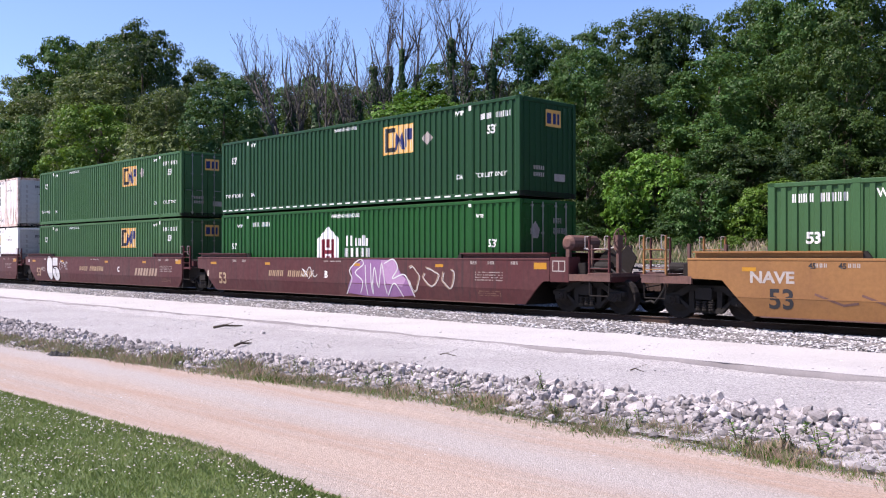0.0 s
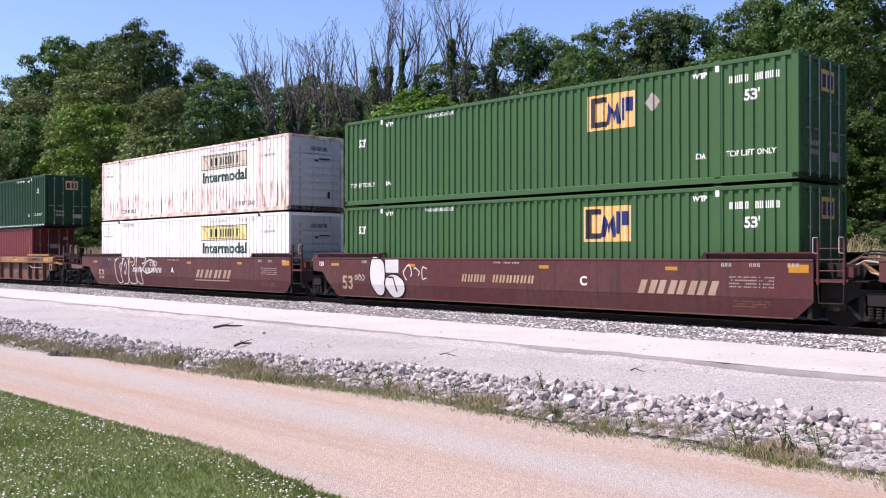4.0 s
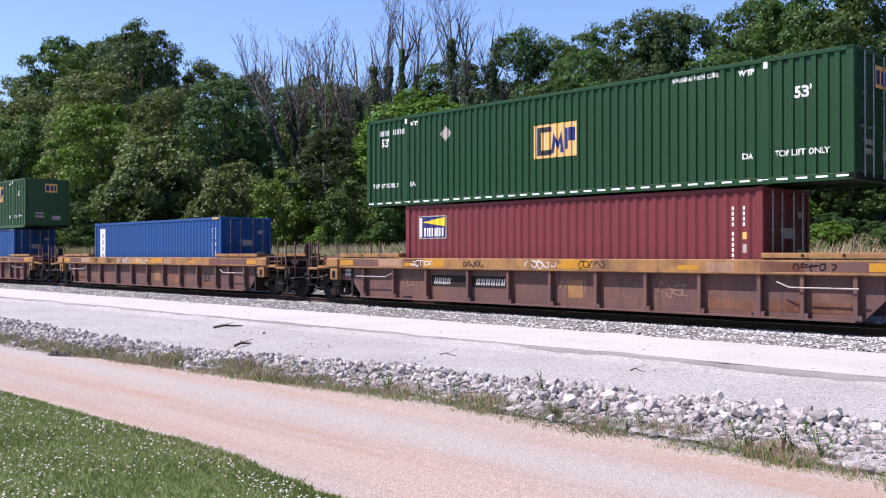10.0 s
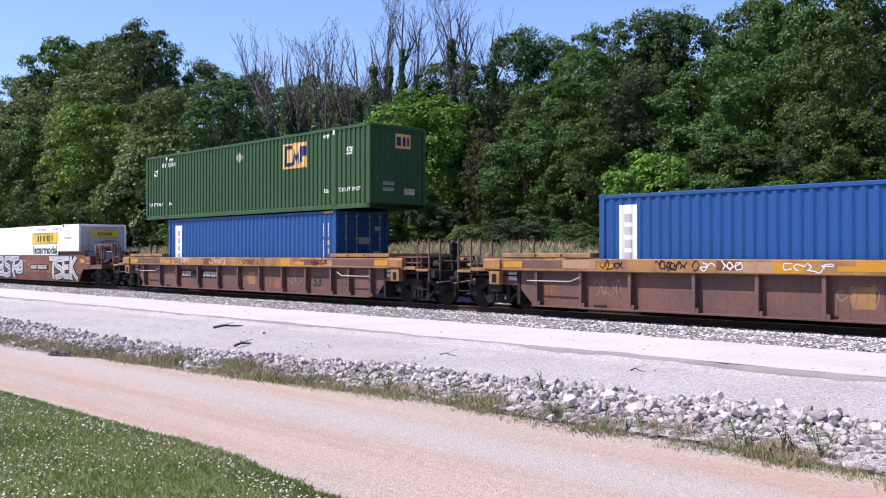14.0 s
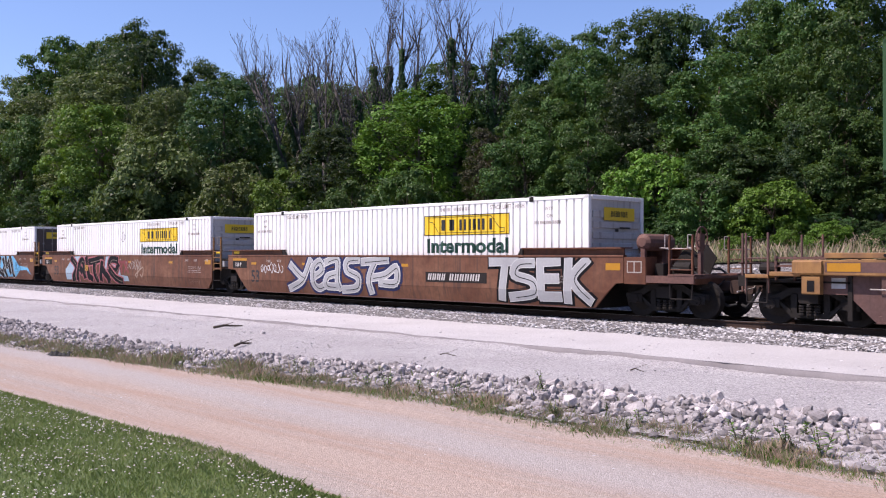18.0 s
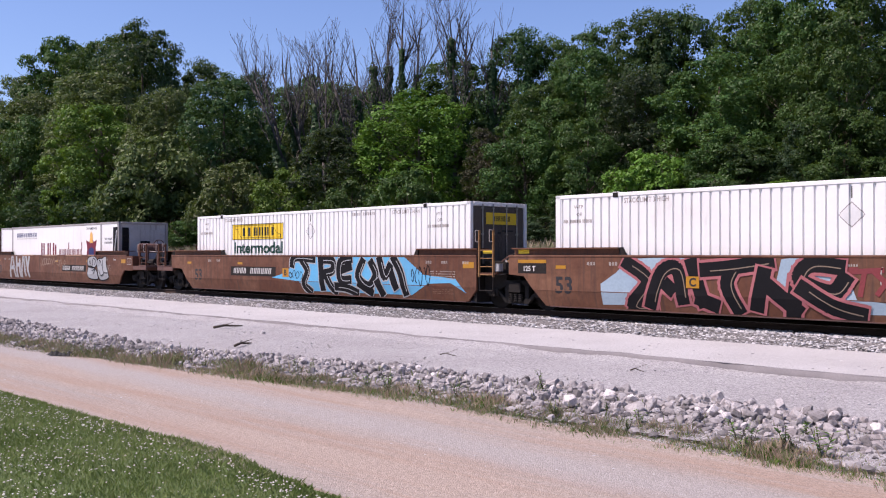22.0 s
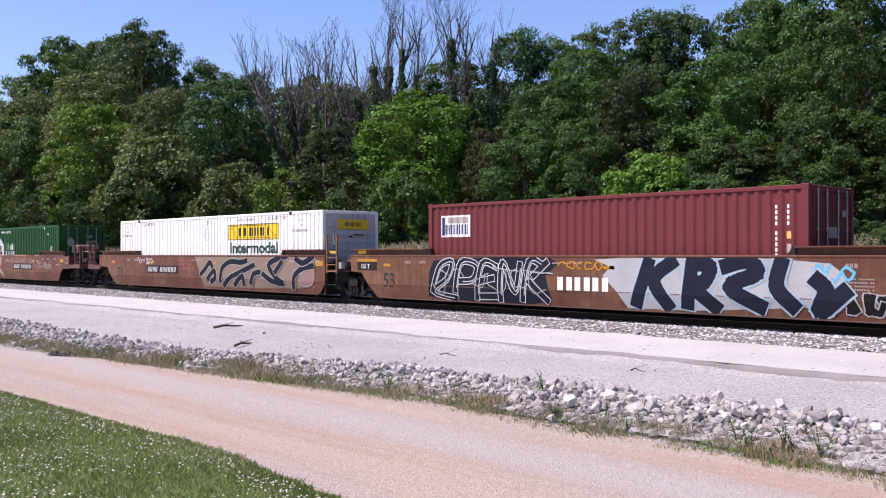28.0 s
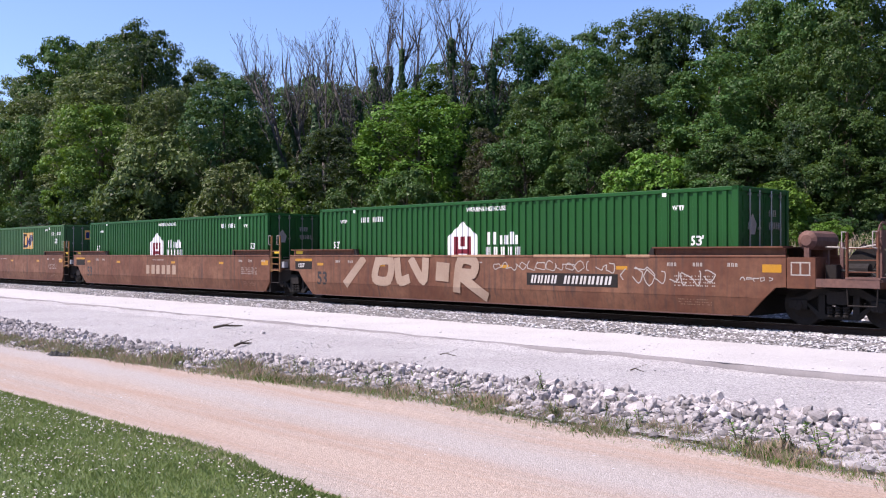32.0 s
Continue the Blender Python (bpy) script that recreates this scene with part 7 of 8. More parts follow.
    b2 = well_car(-184.1, M["brown"], "weathered brown well car with dull buff marks", joint, joint)
    car_stencils(b2, dim, dark, 18)
    marks(b2, -1.55, 0.72, 2.9, 0.4, 3, M["spray_tan"], gap=0.15, name="name_bar")
    c3 = well_car(-203.6, M["brown"], "weathered brown well car, plain", coup, joint)
    car_stencils(c3, dim, dark, 19)
    out += [a, b2, c3]
    out.append(house_container(at(-164.65, LOW), "bright green corrugated container with a white house emblem, riding alone"))
    out.append(house_container(at(-184.12, LOW), "bright green corrugated container with a white house emblem, second of two", 4.6))
    out.append(green_container(at(-203.6, LOW), M["green_faded"], 2.15, 2.54, 6.4, False, None, -4.0, label="green corrugated container with an orange emblem, low in a brown car"))
    return out


train = compose()


# ---- ground ----
def profile(y):
    """Height of the ground across the track."""
    ys = [-400, -60, -24, -16.6, -16.2, -14.6, -13.0, -12.3, -10.2, -6.8, -6.5, -6.06, -6.02, -4.5, -2.75, -1.85, 1.9, 2.6, 5.2, 7.5, 11, 18, 40, 90, 300, 900]
    zs = [-1.2, -0.6, -0.48, -0.47, -0.50, -0.53, -0.54, -0.52, -0.45, -0.44, -0.455, -0.46, -0.33, -0.33, -0.36, -0.17, -0.17, -0.1, 1.25, 1.6, 2.0, 3.2, 9.0, 17, 30, 40]
    return float(np.interp(y, ys, zs))


def wob(x, y, s, k=0.0):
    return noise.noise((x * s + k, y * s, 3.1 + k))


def shore(x):
    """How far the lane's outer edge bends from its straight line."""
    return float(np.interp(x, [-60, -22, -18, -13.3, -9.3, -6, 10], [-1.0, -0.8, -0.45, 0.2, 0.55, 0.45, 0.45]))


def strip(name, ys, x0, x1, nx, material, label, rough=0.02, wander=0.0, lift=0.0, scale=0.8, level=None, bend=0.0):
    """A sheet of ground between lines across the track that run along it."""
    v, f = [], []
    n = len(ys)
    for i in range(nx + 1):
        # closer rows where the view passes near
        u = i / nx
        x = x1 + (x0 - x1) * u ** 1.5
        for j, y in enumerate(ys):
            yy = y + (wander * wob(x, 0, 0.35, 7 * (j + 1)) + 0.4 * wander * wob(x, 0, 1.6, 5 * (j + 1)) if j in (0, n - 1) else 0)
            if bend and j > n - 5:
                yy += bend * shore(x) * (j - n + 5) / 4
            v.append((x, yy, (max(profile(yy), level) if level else profile(yy)) + lift + rough * wob(x, yy, scale) + 0.5 * rough * wob(x, yy, 3.3 * scale, 2)))
    for i in range(nx):
        for j in range(n - 1):
            a = i * n + j
            f.append((a, a + 1, a + n + 1, a + n))
    ob = new(name, mesh_object(name, v, f, material, True))
    return tagged(ob, label, "ground", kind="structure")


def lines(a, b, n):
    return [a + (b - a) * i / n for i in range(n + 1)]


gx = [-900, -500, -300, -200, -150] + [-120 + 2.5 * i for i in range(57)] + [40, 80, 160, 300, 900]
gy = [-400, -150, -60, -40, -30, -24, -20, -16.6, -16.2, -14.6, -13, -12.3, -10.2, -6.8, -6.5, -6.06, -6.02, -4.5, -2.75, -1.85, 0, 1.9, 2.6, 5.2, 7.5, 9, 11, 14, 18, 22, 28, 34, 40, 60, 90, 160, 300, 900]
gv = [(x, y, profile(y) - 0.08 + (0.15 * wob(x, y, 0.3) if y > 6 else 0)) for x in gx for y in gy]
gf = [(i * len(gy) + j, (i + 1) * len(gy) + j, (i + 1) * len(gy) + j + 1, i * len(gy) + j + 1) for i in range(len(gx) - 1) for j in range(len(gy) - 1)]
tagged(new("ground", mesh_object("ground", gv, gf, M["soil"], True)), "dark leaf-littered soil rising into a wooded hillside", "ground", kind="structure")
strip("ballast", lines(-2.95, 2.7, 24), -230, 60, 260, M["ballast"], "grey crushed stone ballast under the track", 0.05, 0.08, 0.0, 3.0)
strip("service_road", lines(-6.3, -2.7, 12), -230, 60, 900, M["service"], "pale compacted gravel service road beside the track", 0.015, 0.18, 0.012, level=-0.33)
strip("gravel_bank", lines(-11.95, -6.0, 30), -230, 60, 260, M["slope"], "grey crushed stone verge sloping to a ditch", 0.04, 0.12, 0.0)
strip("ditch", lines(-14.0, -10.6, 18), -230, 60, 260, M["rill"], "dark gravelly ditch under loose rocks", 0.025, 0.2, -0.03)
strip("dirt_road", lines(-16.9, -12.75, 16), -230, 60, 220, M["lane"], "pinkish clay and gravel lane with worn wheel tracks", 0.02, 0.2, 0.015, bend=1.0)
strip("lawn", lines(-34, -16.3, 40), -120, 60, 200, M["turf"], "mown lawn with white clover", 0.025, 0.12, 0.03)
strip("far_bank", lines(2.4, 6.0, 16), -230, 60, 220, M["ballast"], "crushed stone bank beyond the track", 0.06, 0.3, 0.01)
strip("far_verge", lines(5.4, 10.5, 14), -230, 60, 160, M["soil"], "weedy grass verge below the trees", 0.10, 0.5, 0.03)


# ---- track ----
track = thing("railway_track", "rusty steel rails on weathered timber sleepers", "railway track")
track["kind"] = "structure"
for s in (-1, 1):
    prof = [(-0.07, -0.17), (0.07, -0.17), (0.07, -0.155), (0.012, -0.135), (0.012, -0.045), (0.037, -0.03), (0.037, -0.004), (0.025, 0.0), (-0.025, 0.0), (-0.037, -0.004), (-0.037, -0.03), (-0.012, -0.045), (-0.012, -0.135), (-0.07, -0.155)]
    n = len(prof)
    v = [(x, s * 0.755 + a, z) for x in (-230, 60) for a, z in prof]
    me = mesh_object("rail", v, [(i, (i + 1) % n, n + (i + 1) % n, n + i) for i in range(n)], M["rust"])
    r = part("rail", me, M["rust"], track)
    part("rail_head", Build().box(-230, 60, s * 0.755 - 0.025, s * 0.755 + 0.025, 0.0, 0.003), M["steel"], r, "polished running surface")
tie = Build().box(-0.115, 0.115, -1.3, 1.3, -0.35, -0.165, 0.012).mesh("sleeper", M["wood"])
rng = random.Random(5)
for i in range(210):
    o = part("sleeper", tie, M["wood"], track)
    o.matrix_basis = pose(20 - 0.52 * i, rng.uniform(-0.04, 0.04), rng.uniform(-0.012, 0.008), 0, 0, rng.uniform(-1, 1))
plate = Build().box(-0.09, 0.09, -0.17, 0.17, -0.165, -0.15).mesh("tie_plate", M["rust"])
for i in range(0, 130):
    o = part("tie_plate", plate, M["rust"], track)
    o.matrix_basis = pose(10 - 0.52 * i, -0.755, 0.002)


# ---- loose stone ----
def stone_points(r, seed, squash=0.7):
    """A crushed stone: a rough low-faced lump."""
    g = random.Random(seed)
    t = (1 + 5 ** 0.5) / 2
    v = [(-1, t, 0), (1, t, 0), (-1, -t, 0), (1, -t, 0), (0, -1, t), (0, 1, t), (0, -1, -t), (0, 1, -t), (t, 0, -1), (t, 0, 1), (-t, 0, -1), (-t, 0, 1)]
    f = [(0, 11, 5), (0, 5, 1), (0, 1, 7), (0, 7, 10), (0, 10, 11), (1, 5, 9), (5, 11, 4), (11, 10, 2), (10, 7, 6), (7, 1, 8), (3, 9, 4), (3, 4, 2), (3, 2, 6), (3, 6, 8), (3, 8, 9), (4, 9, 5), (2, 4, 11), (6, 2, 10), (8, 6, 7), (9, 8, 1)]
    out = []
    for p in v:
        k = g.uniform(0.68, 1.2) * r / 1.9
        out.append((p[0] * k * g.uniform(0.9, 1.25), p[1] * k, p[2] * k * squash))
    return np.array(out), np.array(f)


STONES = [stone_points(1.0, 100 + i, 0.6 + 0.05 * i) for i in range(6)]


def scatter(name, count, where, size, material, label, seed, sink=0.25, category="gravel", shapes=None):
    """Many small loose stones as one stuff."""
    g = np.random.default_rng(seed)
    V, F, n = [], [], 0
    for i in range(count):
        x, y = where(g)
        k = size(g)
        v, f = (shapes or STONES)[int(g.integers(len(shapes or STONES)))]
        a = g.uniform(0, 6.283)
        c, s = math.cos(a), math.sin(a)
        w = np.empty_like(v)
        w[:, 0], w[:, 1], w[:, 2] = x + k * (c * v[:, 0] - s * v[:, 1]), y + k * (s * v[:, 0] + c * v[:, 1]), profile(y) + k * (v[:, 2] + 0.5 - sink)
        V.append(w), F.append(f + n)
        n += len(v)
    me = bpy.data.meshes.new(name)
    me.from_pydata(np.concatenate(V).tolist(), [], np.concatenate(F).tolist())
    me.materials.append(material)
    return tagged(new(name, me), label, category, kind="stuff")


def along(g, near=-3.0, far=-75.0):
    """A place along the track, thinning with distance."""
    return near - (far - near) * -1 * g.random() ** 1.7


def band(y0, y1, near=-1.5, far=-70.0, power=1.9):
    """Places in a strip along the track, thinning with distance."""
    return lambda g: (near + (far - near) * g.random() ** power, g.uniform(y0, y1))


scatter("ballast_stones", 12000, band(-2.85, -0.85, -4, -85), lambda g: g.uniform(0.02, 0.045), M["stone"], "loose grey ballast stones", 1)
scatter("bank_stones", 3500, band(0.9, 5.2, -6, -75), lambda g: g.uniform(0.03, 0.08), M["stone"], "loose stones on the bank beyond the track", 2)
scatter("verge_stones", 5500, band(-10.6, -6.3, -2, -45, 1.6), lambda g: 0.008 + 0.018 * g.random() ** 3.0, M["stone"], "small loose stones strewn over the verge", 3, 0.6)
scatter("road_stones", 2200, band(-6.3, -2.6, -4, -50), lambda g: 0.008 + 0.03 * g.random() ** 3, M["stone"], "sparse pebbles on the service road", 4, 0.3)
scatter("lane_stones", 5000, band(-16.4, -12.9, -2, -30), lambda g: 0.006 + 0.014 * g.random() ** 2.5, M["stone"], "sparse pebbles on the lane", 6, 0.3)


def road_edge(x):
    """The service road's outer edge, which wanders a little."""
    return -6.3 + 0.18 * wob(x, 0, 0.35, 7) + 0.072 * wob(x, 0, 1.6, 5)


def edge_strip(name, material, label):
    """One course of the step at the service road's edge."""
    v, f = [], []
    for i in range(701):
        x = 30 - 150 * (i / 700) ** 1.3
        c, z = road_edge(x), -0.318 + 0.015 * wob(x, -6.3, 0.8)
        lip = max(0.015, 0.045 + 0.06 * wob(x, 1, 0.7, 4) + 0.03 * wob(x, 1, 4.0, 2) + float(np.interp(x, [-15, -10], [0.0, 0.035])))
        bite = 0.05 * wob(x, 1, 1.3, 6) + 0.02 * wob(x, 1, 6.0, 2)
        rows = ((0.03, 0.003), (-0.012 + bite, -0.01), (-0.03 + bite, -lip)) if name == "washed_edge" else ((-0.028 + bite, -lip), (-0.12 + bite, -lip - 0.03), (-0.42 + bite, -0.125), (-0.6, -0.2))
        v += [(x, c + dy, z + dz + (0.006 * wob(x, dz * 9, 5.0, 3) if dz < -0.02 else 0)) for dy, dz in rows]
        n = len(rows)
        if i:
            f += [(n * (i - 1) + k, n * (i - 1) + k + 1, n * i + k + 1, n * i + k) for k in range(n - 1)]
    return tagged(new(name, mesh_object(name, v, f, material, True)), label, "ground", kind="structure")


# the lip's darker colour draws the shadow under the road's edge
edge_strip("washed_edge", M["fines"], "low washed-out lip along the service road's edge, coloured as shaded")
edge_strip("edge_slump", M["slope"], "crushed stone slumped against the service road's edge")
# dark strip laid in place of the shade under the cars
strip("track_bed", lines(-1.15, 1.15, 10), -230, 60, 240, M["oily"], "ballast between the rails, darkened for shade under the cars", 0.04, 0.1, 0.012, 3.0)


def block_mesh(seed):
    """A broken limestone block."""
    g = random.Random(seed)
    bm = bmesh.new()
    for i in range(30):
        v = Vector((g.uniform(-1, 1), g.uniform(-1, 1), g.uniform(-1, 1)))
        m = max(abs(c) for c in v)
        v = (v / m).lerp(v.normalized() * 1.15, 0.45) * g.uniform(0.78, 1.0)
        bm.verts.new((v.x * 0.62, v.y * 0.5, v.z * 0.40))
    bmesh.ops.convex_hull(bm, input=bm.verts)
    bmesh.ops.delete(bm, geom=[v for v in bm.verts if not v.link_faces], context="VERTS")
    me = bpy.data.meshes.new("rock")
    bm.to_mesh(me)
    bm.free()
    me.materials.append(M["rock"])
    return me


BLOCKS = [block_mesh(300 + i) for i in range(14)]
rng = random.Random(8)


def lay_rock(x, y, k, z=0.0):
    ob = tagged(new("rock", BLOCKS[rng.randrange(14)]), "broken grey limestone rock in a loose bank", "rock", "loose rocks along the ditch")
    ob.matrix_basis = Matrix.LocRotScale((x, y, profile(y) + 0.2 * k + z), Euler((rng.uniform(-1.2, 1.2), rng.uniform(-1.2, 1.2), rng.uniform(0, 6.28))), Vector((k, k, k * rng.uniform(0.8, 1.1))))
    return ob


def rock_top(x):
    """The upper edge of the loose rocks."""
    return float(np.interp(x, [-33, -24, -20, -17, -15, -12, -8, -4], [-10.4, -10.8, -11.0, -10.7, -10.35, -9.85, -9.65, -9.35])) + 0.25 * wob(x, 0, 0.9, 3)


for i in range(300):
    u = rng.random() ** 1.1
    x = -2.0 - 15.5 * u
    y = rock_top(x) - (1.75 if x > -10 else 1.3) * rng.random() ** 1.15
    k = (0.08 + 0.12 * rng.random() ** 2.2) * (1.0 if x > -9 else 0.7)
    lay_rock(x, y, k, 0.07 * rng.random() * (1 if y < rock_top(x) - 0.4 else 0))
lay_rock(-4.73, -9.75, 0.19, 0.04)


def rubble(g):
    x = -2.0 - 60 * g.random() ** 1.8
    return x, g.uniform(-12.45 + shore(x), rock_top(x) - (0.1 if g.random() < 0.4 else 1.2))


_tri = []
for i in range(3):
    for me in BLOCKS:
        _turn = Euler((rng.uniform(-1.4, 1.4), rng.uniform(-1.4, 1.4), 0)).to_matrix()
        _tri.append((np.array([(_turn @ v.co)[:] for v in me.vertices]), np.array([p.vertices[:] for p in me.polygons])))
scatter("riprap", 2600, lambda g: (lambda x: (x, rock_top(x) - 0.1 - 1.7 * g.random() ** 1.1))(-2.0 - 30 * g.random() ** 1.2), lambda g: 0.045 + 0.10 * g.random() ** 2.6, M["rock"], "packed broken limestone rocks along the ditch", 10, 0.3, "rocks", _tri)
scatter("rubble", 6000, rubble, lambda g: 0.022 + 0.06 * g.random() ** 2.2, M["rock"], "broken limestone rubble along the ditch", 9, 0.25, "rubble")
for x, y, k in ((-41.5, -2.9, 0.26), (-54.0, -4.6, 0.3), (-28.5, -2.6, 0.2), (-30.6, -2.7, 0.14), (-20.0, -8.0, 0.12)):
    tagged(lay_rock(x, y, k), "pale loose stone lying on the gravel")
for a, b, r in (((-22.15, -8.15), (-22.5, -7.05), 0.035), ((-17.5, -10.35), (-18.1, -9.55), 0.03), ((-9.1, -7.7), (-8.95, -7.5), 0.012), ((-13.2, -8.3), (-12.9, -8.1), 0.012)):
    st = Build()
    p = [Vector((a[0] + (b[0] - a[0]) * t, a[1] + (b[1] - a[1]) * t, profile(a[1]) + r + 0.02 + 0.03 * math.sin(5 * t))) for t in (0, 0.35, 0.7, 1.0)]
    tube_r = [r, r * 0.9, r * 0.7, r * 0.4]
    for i in range(3):
        st.rod(p[i], p[i + 1], tube_r[i], tube_r[i + 1], 6)
    st.rod(p[1], p[1] + Vector((0.15, 0.2, 0.08)), r * 0.4, r * 0.15, 5)
    tagged(new("stick", st.mesh("stick", M["bark"], True)), "dry broken stick lying on the gravel", "stick", "fallen sticks")
sc = Build()
g = random.Random(4)
for i in range(5):
    x, y = -19.8 + 0.1 * i, -13.5 + 0.05 * i
    sc.add([(x, y, -0.53), (x + 0.2, y + 0.02, -0.53), (x + 0.2, y + 0.16, -0.5 - 0.01 * (i % 2)), (x + 0.02, y + 0.14, -0.5), (x + 0.1, y + 0.08, -0.455 + 0.025 * math.sin(2 * i))], [(0, 1, 4), (1, 2, 4), (2, 3, 4), (3, 0, 4), (3, 2, 1, 0)])
tagged(new("scrap", sc.mesh("scrap", M["rubber"])), "crumpled dark scrap lying at the lane's edge", "scrap").location = (0.35, -0.14, 0.03)


# ---- grass and weeds ----
def blades(name, count, where, height, width, material, label, seed, lean=0.35, category="grass", base=0.0):
    """Thin upright blades as one stuff."""
    g = np.random.default_rng(seed)
    xy = np.array([where(g) for _ in range(count)])
    h = height(g, xy)
    a = g.uniform(0, 6.283, count)
    w = width * g.uniform(0.6, 1.4, count)
    l = lean * g.uniform(0.1, 1.0, count) * h
    d = g.uniform(0, 6.283, count)
    z = np.array([profile(y) for y in xy[:, 1]]) + base
    v = np.empty((count, 4, 3))
    c, s = np.cos(a) * w / 2, np.sin(a) * w / 2
    for k, (sg, fz, fl) in enumerate(((-1, 0, 0), (1, 0, 0), (0.75, 0.6, 0.4), (-0.1, 1.0, 1.0))):
        v[:, k, 0] = xy[:, 0] + sg * c + fl * l * np.cos(d)
        v[:, k, 1] = xy[:, 1] + sg * s + fl * l * np.sin(d)
        v[:, k, 2] = z + fz * h
    me = bpy.data.meshes.new(name)
    me.vertices.add(4 * count)
    me.vertices.foreach_set("co", v.reshape(-1))
    me.loops.add(4 * count)
    me.loops.foreach_set("vertex_index", np.arange(4 * count, dtype=np.int32))
    me.polygons.add(count)
    me.polygons.foreach_set("loop_start", np.arange(0, 4 * count, 4, dtype=np.int32))
    me.materials.append(material)
    me.update(calc_edges=True)
    return tagged(new(name, me), label, category, kind="stuff")


def lawn_edge(x):
    """The lawn's frayed border on the lane."""
    return float(np.interp(x, [-20, -15, -12, -10, -8.6, -7, -5], [-16.5, -16.32, -16.2, -16.16, -15.98, -16.3, -16.6])) + 0.10 * wob(x, 0, 1.1, 4) + 0.06 * wob(x, 0, 4.0, 5)


def lawn_at(g):
    if g.random() < 0.86:
        x, y = g.uniform(-16, -4) + 0.6 * g.normal(), -15.7 - 3.4 * g.random() - 0.4 * abs(g.normal())
    else:
        x, y = -9 + 8 * g.normal(), -16.0 - abs(4.5 * g.normal())
    e = lawn_edge(x)
    return x, (y if y < e else e - 0.12 * abs(g.normal()) + 0.05)


def clover_at(g):
    """Clover stands in drifts, thickest near the lane."""
    for _ in range(8):
        x, y = lawn_at(g)
        y -= 0.3 * abs(g.normal()) if y > lawn_edge(x) - 0.15 else 0.0
        if wob(x, y, 0.9, 12) + 0.5 * wob(x, y, 3.1, 3) > g.uniform(-0.5, 0.6) - 0.25 * (y > -16.7):
            break
    return x, y


blades("grass", 125000, lawn_at, lambda g, p: g.uniform(0.02, 0.05, len(p)) * (1 + 0.8 * (g.random(len(p)) < 0.03)), 0.008, M["grass"], "short mown green grass of the lawn", 11, 1.0, base=0.03)
blades("dry_grass", 14000, lawn_at, lambda g, p: g.uniform(0.02, 0.045, len(p)), 0.007, M["weed"], "yellowed blades in the lawn", 19, 1.1, base=0.03)
scatter("clover_flowers", 4600, clover_at, lambda g: 0.006 + 0.006 * g.random(), M["petal"], "small white clover flowers in the lawn", 12, -5.0, "flowers")


def weedy(y0, y1, far=-60):
    """Weeds stand in uneven clumps."""
    place = band(y0, y1, -1.5, far, 1.15)

    def one(g):
        for _ in range(6):
            x, y = place(g)
            if wob(x, y, 1.1, 9) + 0.6 * wob(x, y, 3.5, 2) > g.uniform(-0.4, 0.4) - (0.35 if x < -9 else 0.15):
                break
        return x, y + 0.1 * g.normal() + 0.9 * shore(x)
    return one



tall = lambda a, b: (lambda g, p: g.uniform(a, b, len(p)) * np.interp(p[:, 0], [-14, -7], [1.15, 0.8]) * (0.3 + 1.5 * np.array([max(0, 0.38 + wob(x, y, 1.3, 6) + 0.4 * wob(x, y, 4.0, 1)) for x, y in p])))
blades("weeds", 34000, weedy(-12.85, -11.9), tall(0.03, 0.11), 0.005, M["weed"], "low green weeds along the ditch", 13, 0.9, "weeds")
blades("dry_weeds", 34000, weedy(-12.85, -11.9), tall(0.03, 0.13), 0.0035, M["straw"], "dry reddish weed stalks along the ditch", 14, 0.6, "weeds")
blades("near_weeds", 12000, weedy(-12.85, -12.2, -14), tall(0.02, 0.085), 0.005, M["leaf_light"], "fresh green weeds at the lane's edge", 23, 0.9, "weeds")
blades("near_stalks", 5000, weedy(-12.85, -12.0, -14), tall(0.05, 0.15), 0.0032, M["straw"], "thin pinkish stalks at the lane's edge", 24, 0.5, "weeds")
blades("edge_weeds", 2500, weedy(-12.4, -10.8, -25), lambda g, p: g.uniform(0.05, 0.25, len(p)) * (g.random(len(p)) ** 2), 0.012, M["weed"], "sparse weeds between the rocks", 15, 0.4, "weeds")
blades("verge_stalks", 22000, band(5.4, 9.6, -8, -110, 1.3), lambda g, p: g.uniform(0.15, 0.6, len(p)), 0.010, M["straw"], "dry pale stalks below the trees", 17, 0.5, "weeds", -0.02)
blades("verge_grass", 26000, band(5.4, 10.0, -8, -110, 1.3), lambda g, p: g.uniform(0.1, 0.5, len(p)), 0.012, M["weed"], "tall weedy grass below the trees", 16, 0.7, "weeds", -0.02)


def weed_plant(x, y, h, seed, mat, label):
    """A leafy weed: a thin stem with long leaves."""
    g = random.Random(seed)
    ob = thing("weed", label, "weed", "weeds by the ditch", Matrix.Translation((x, y, profile(y) - 0.02)))
    stem, leaf = Build(), Build()
    for s in range(3):
        a = g.uniform(0, 6.28)
        top = Vector((0.3 * h * math.cos(a), 0.3 * h * math.sin(a), h * g.uniform(0.75, 1.0)))
        stem.rod((0, 0, 0), top, 0.006, 0.003, 5)
        for i in range(11):
            t = 0.1 + 0.085 * i
            p = top * t
            b = g.uniform(0, 6.28)
            d = Vector((math.cos(b), math.sin(b), 0.5)).normalized()
            q = d.cross(Vector((0, 0, 1))).normalized() * 0.016
            L = h * g.uniform(0.16, 0.32)
            leaf.add([p, p + d * L * 0.5 + q, p + d * L - Vector((0, 0, 0.15 * L)), p + d * L * 0.5 - q], [(0, 1, 2, 3)])
    part("stem", stem, M["bark"], ob)
    part("leaves", leaf, mat, ob)["kind"] = "stuff"
    return ob


rng = random.Random(21)
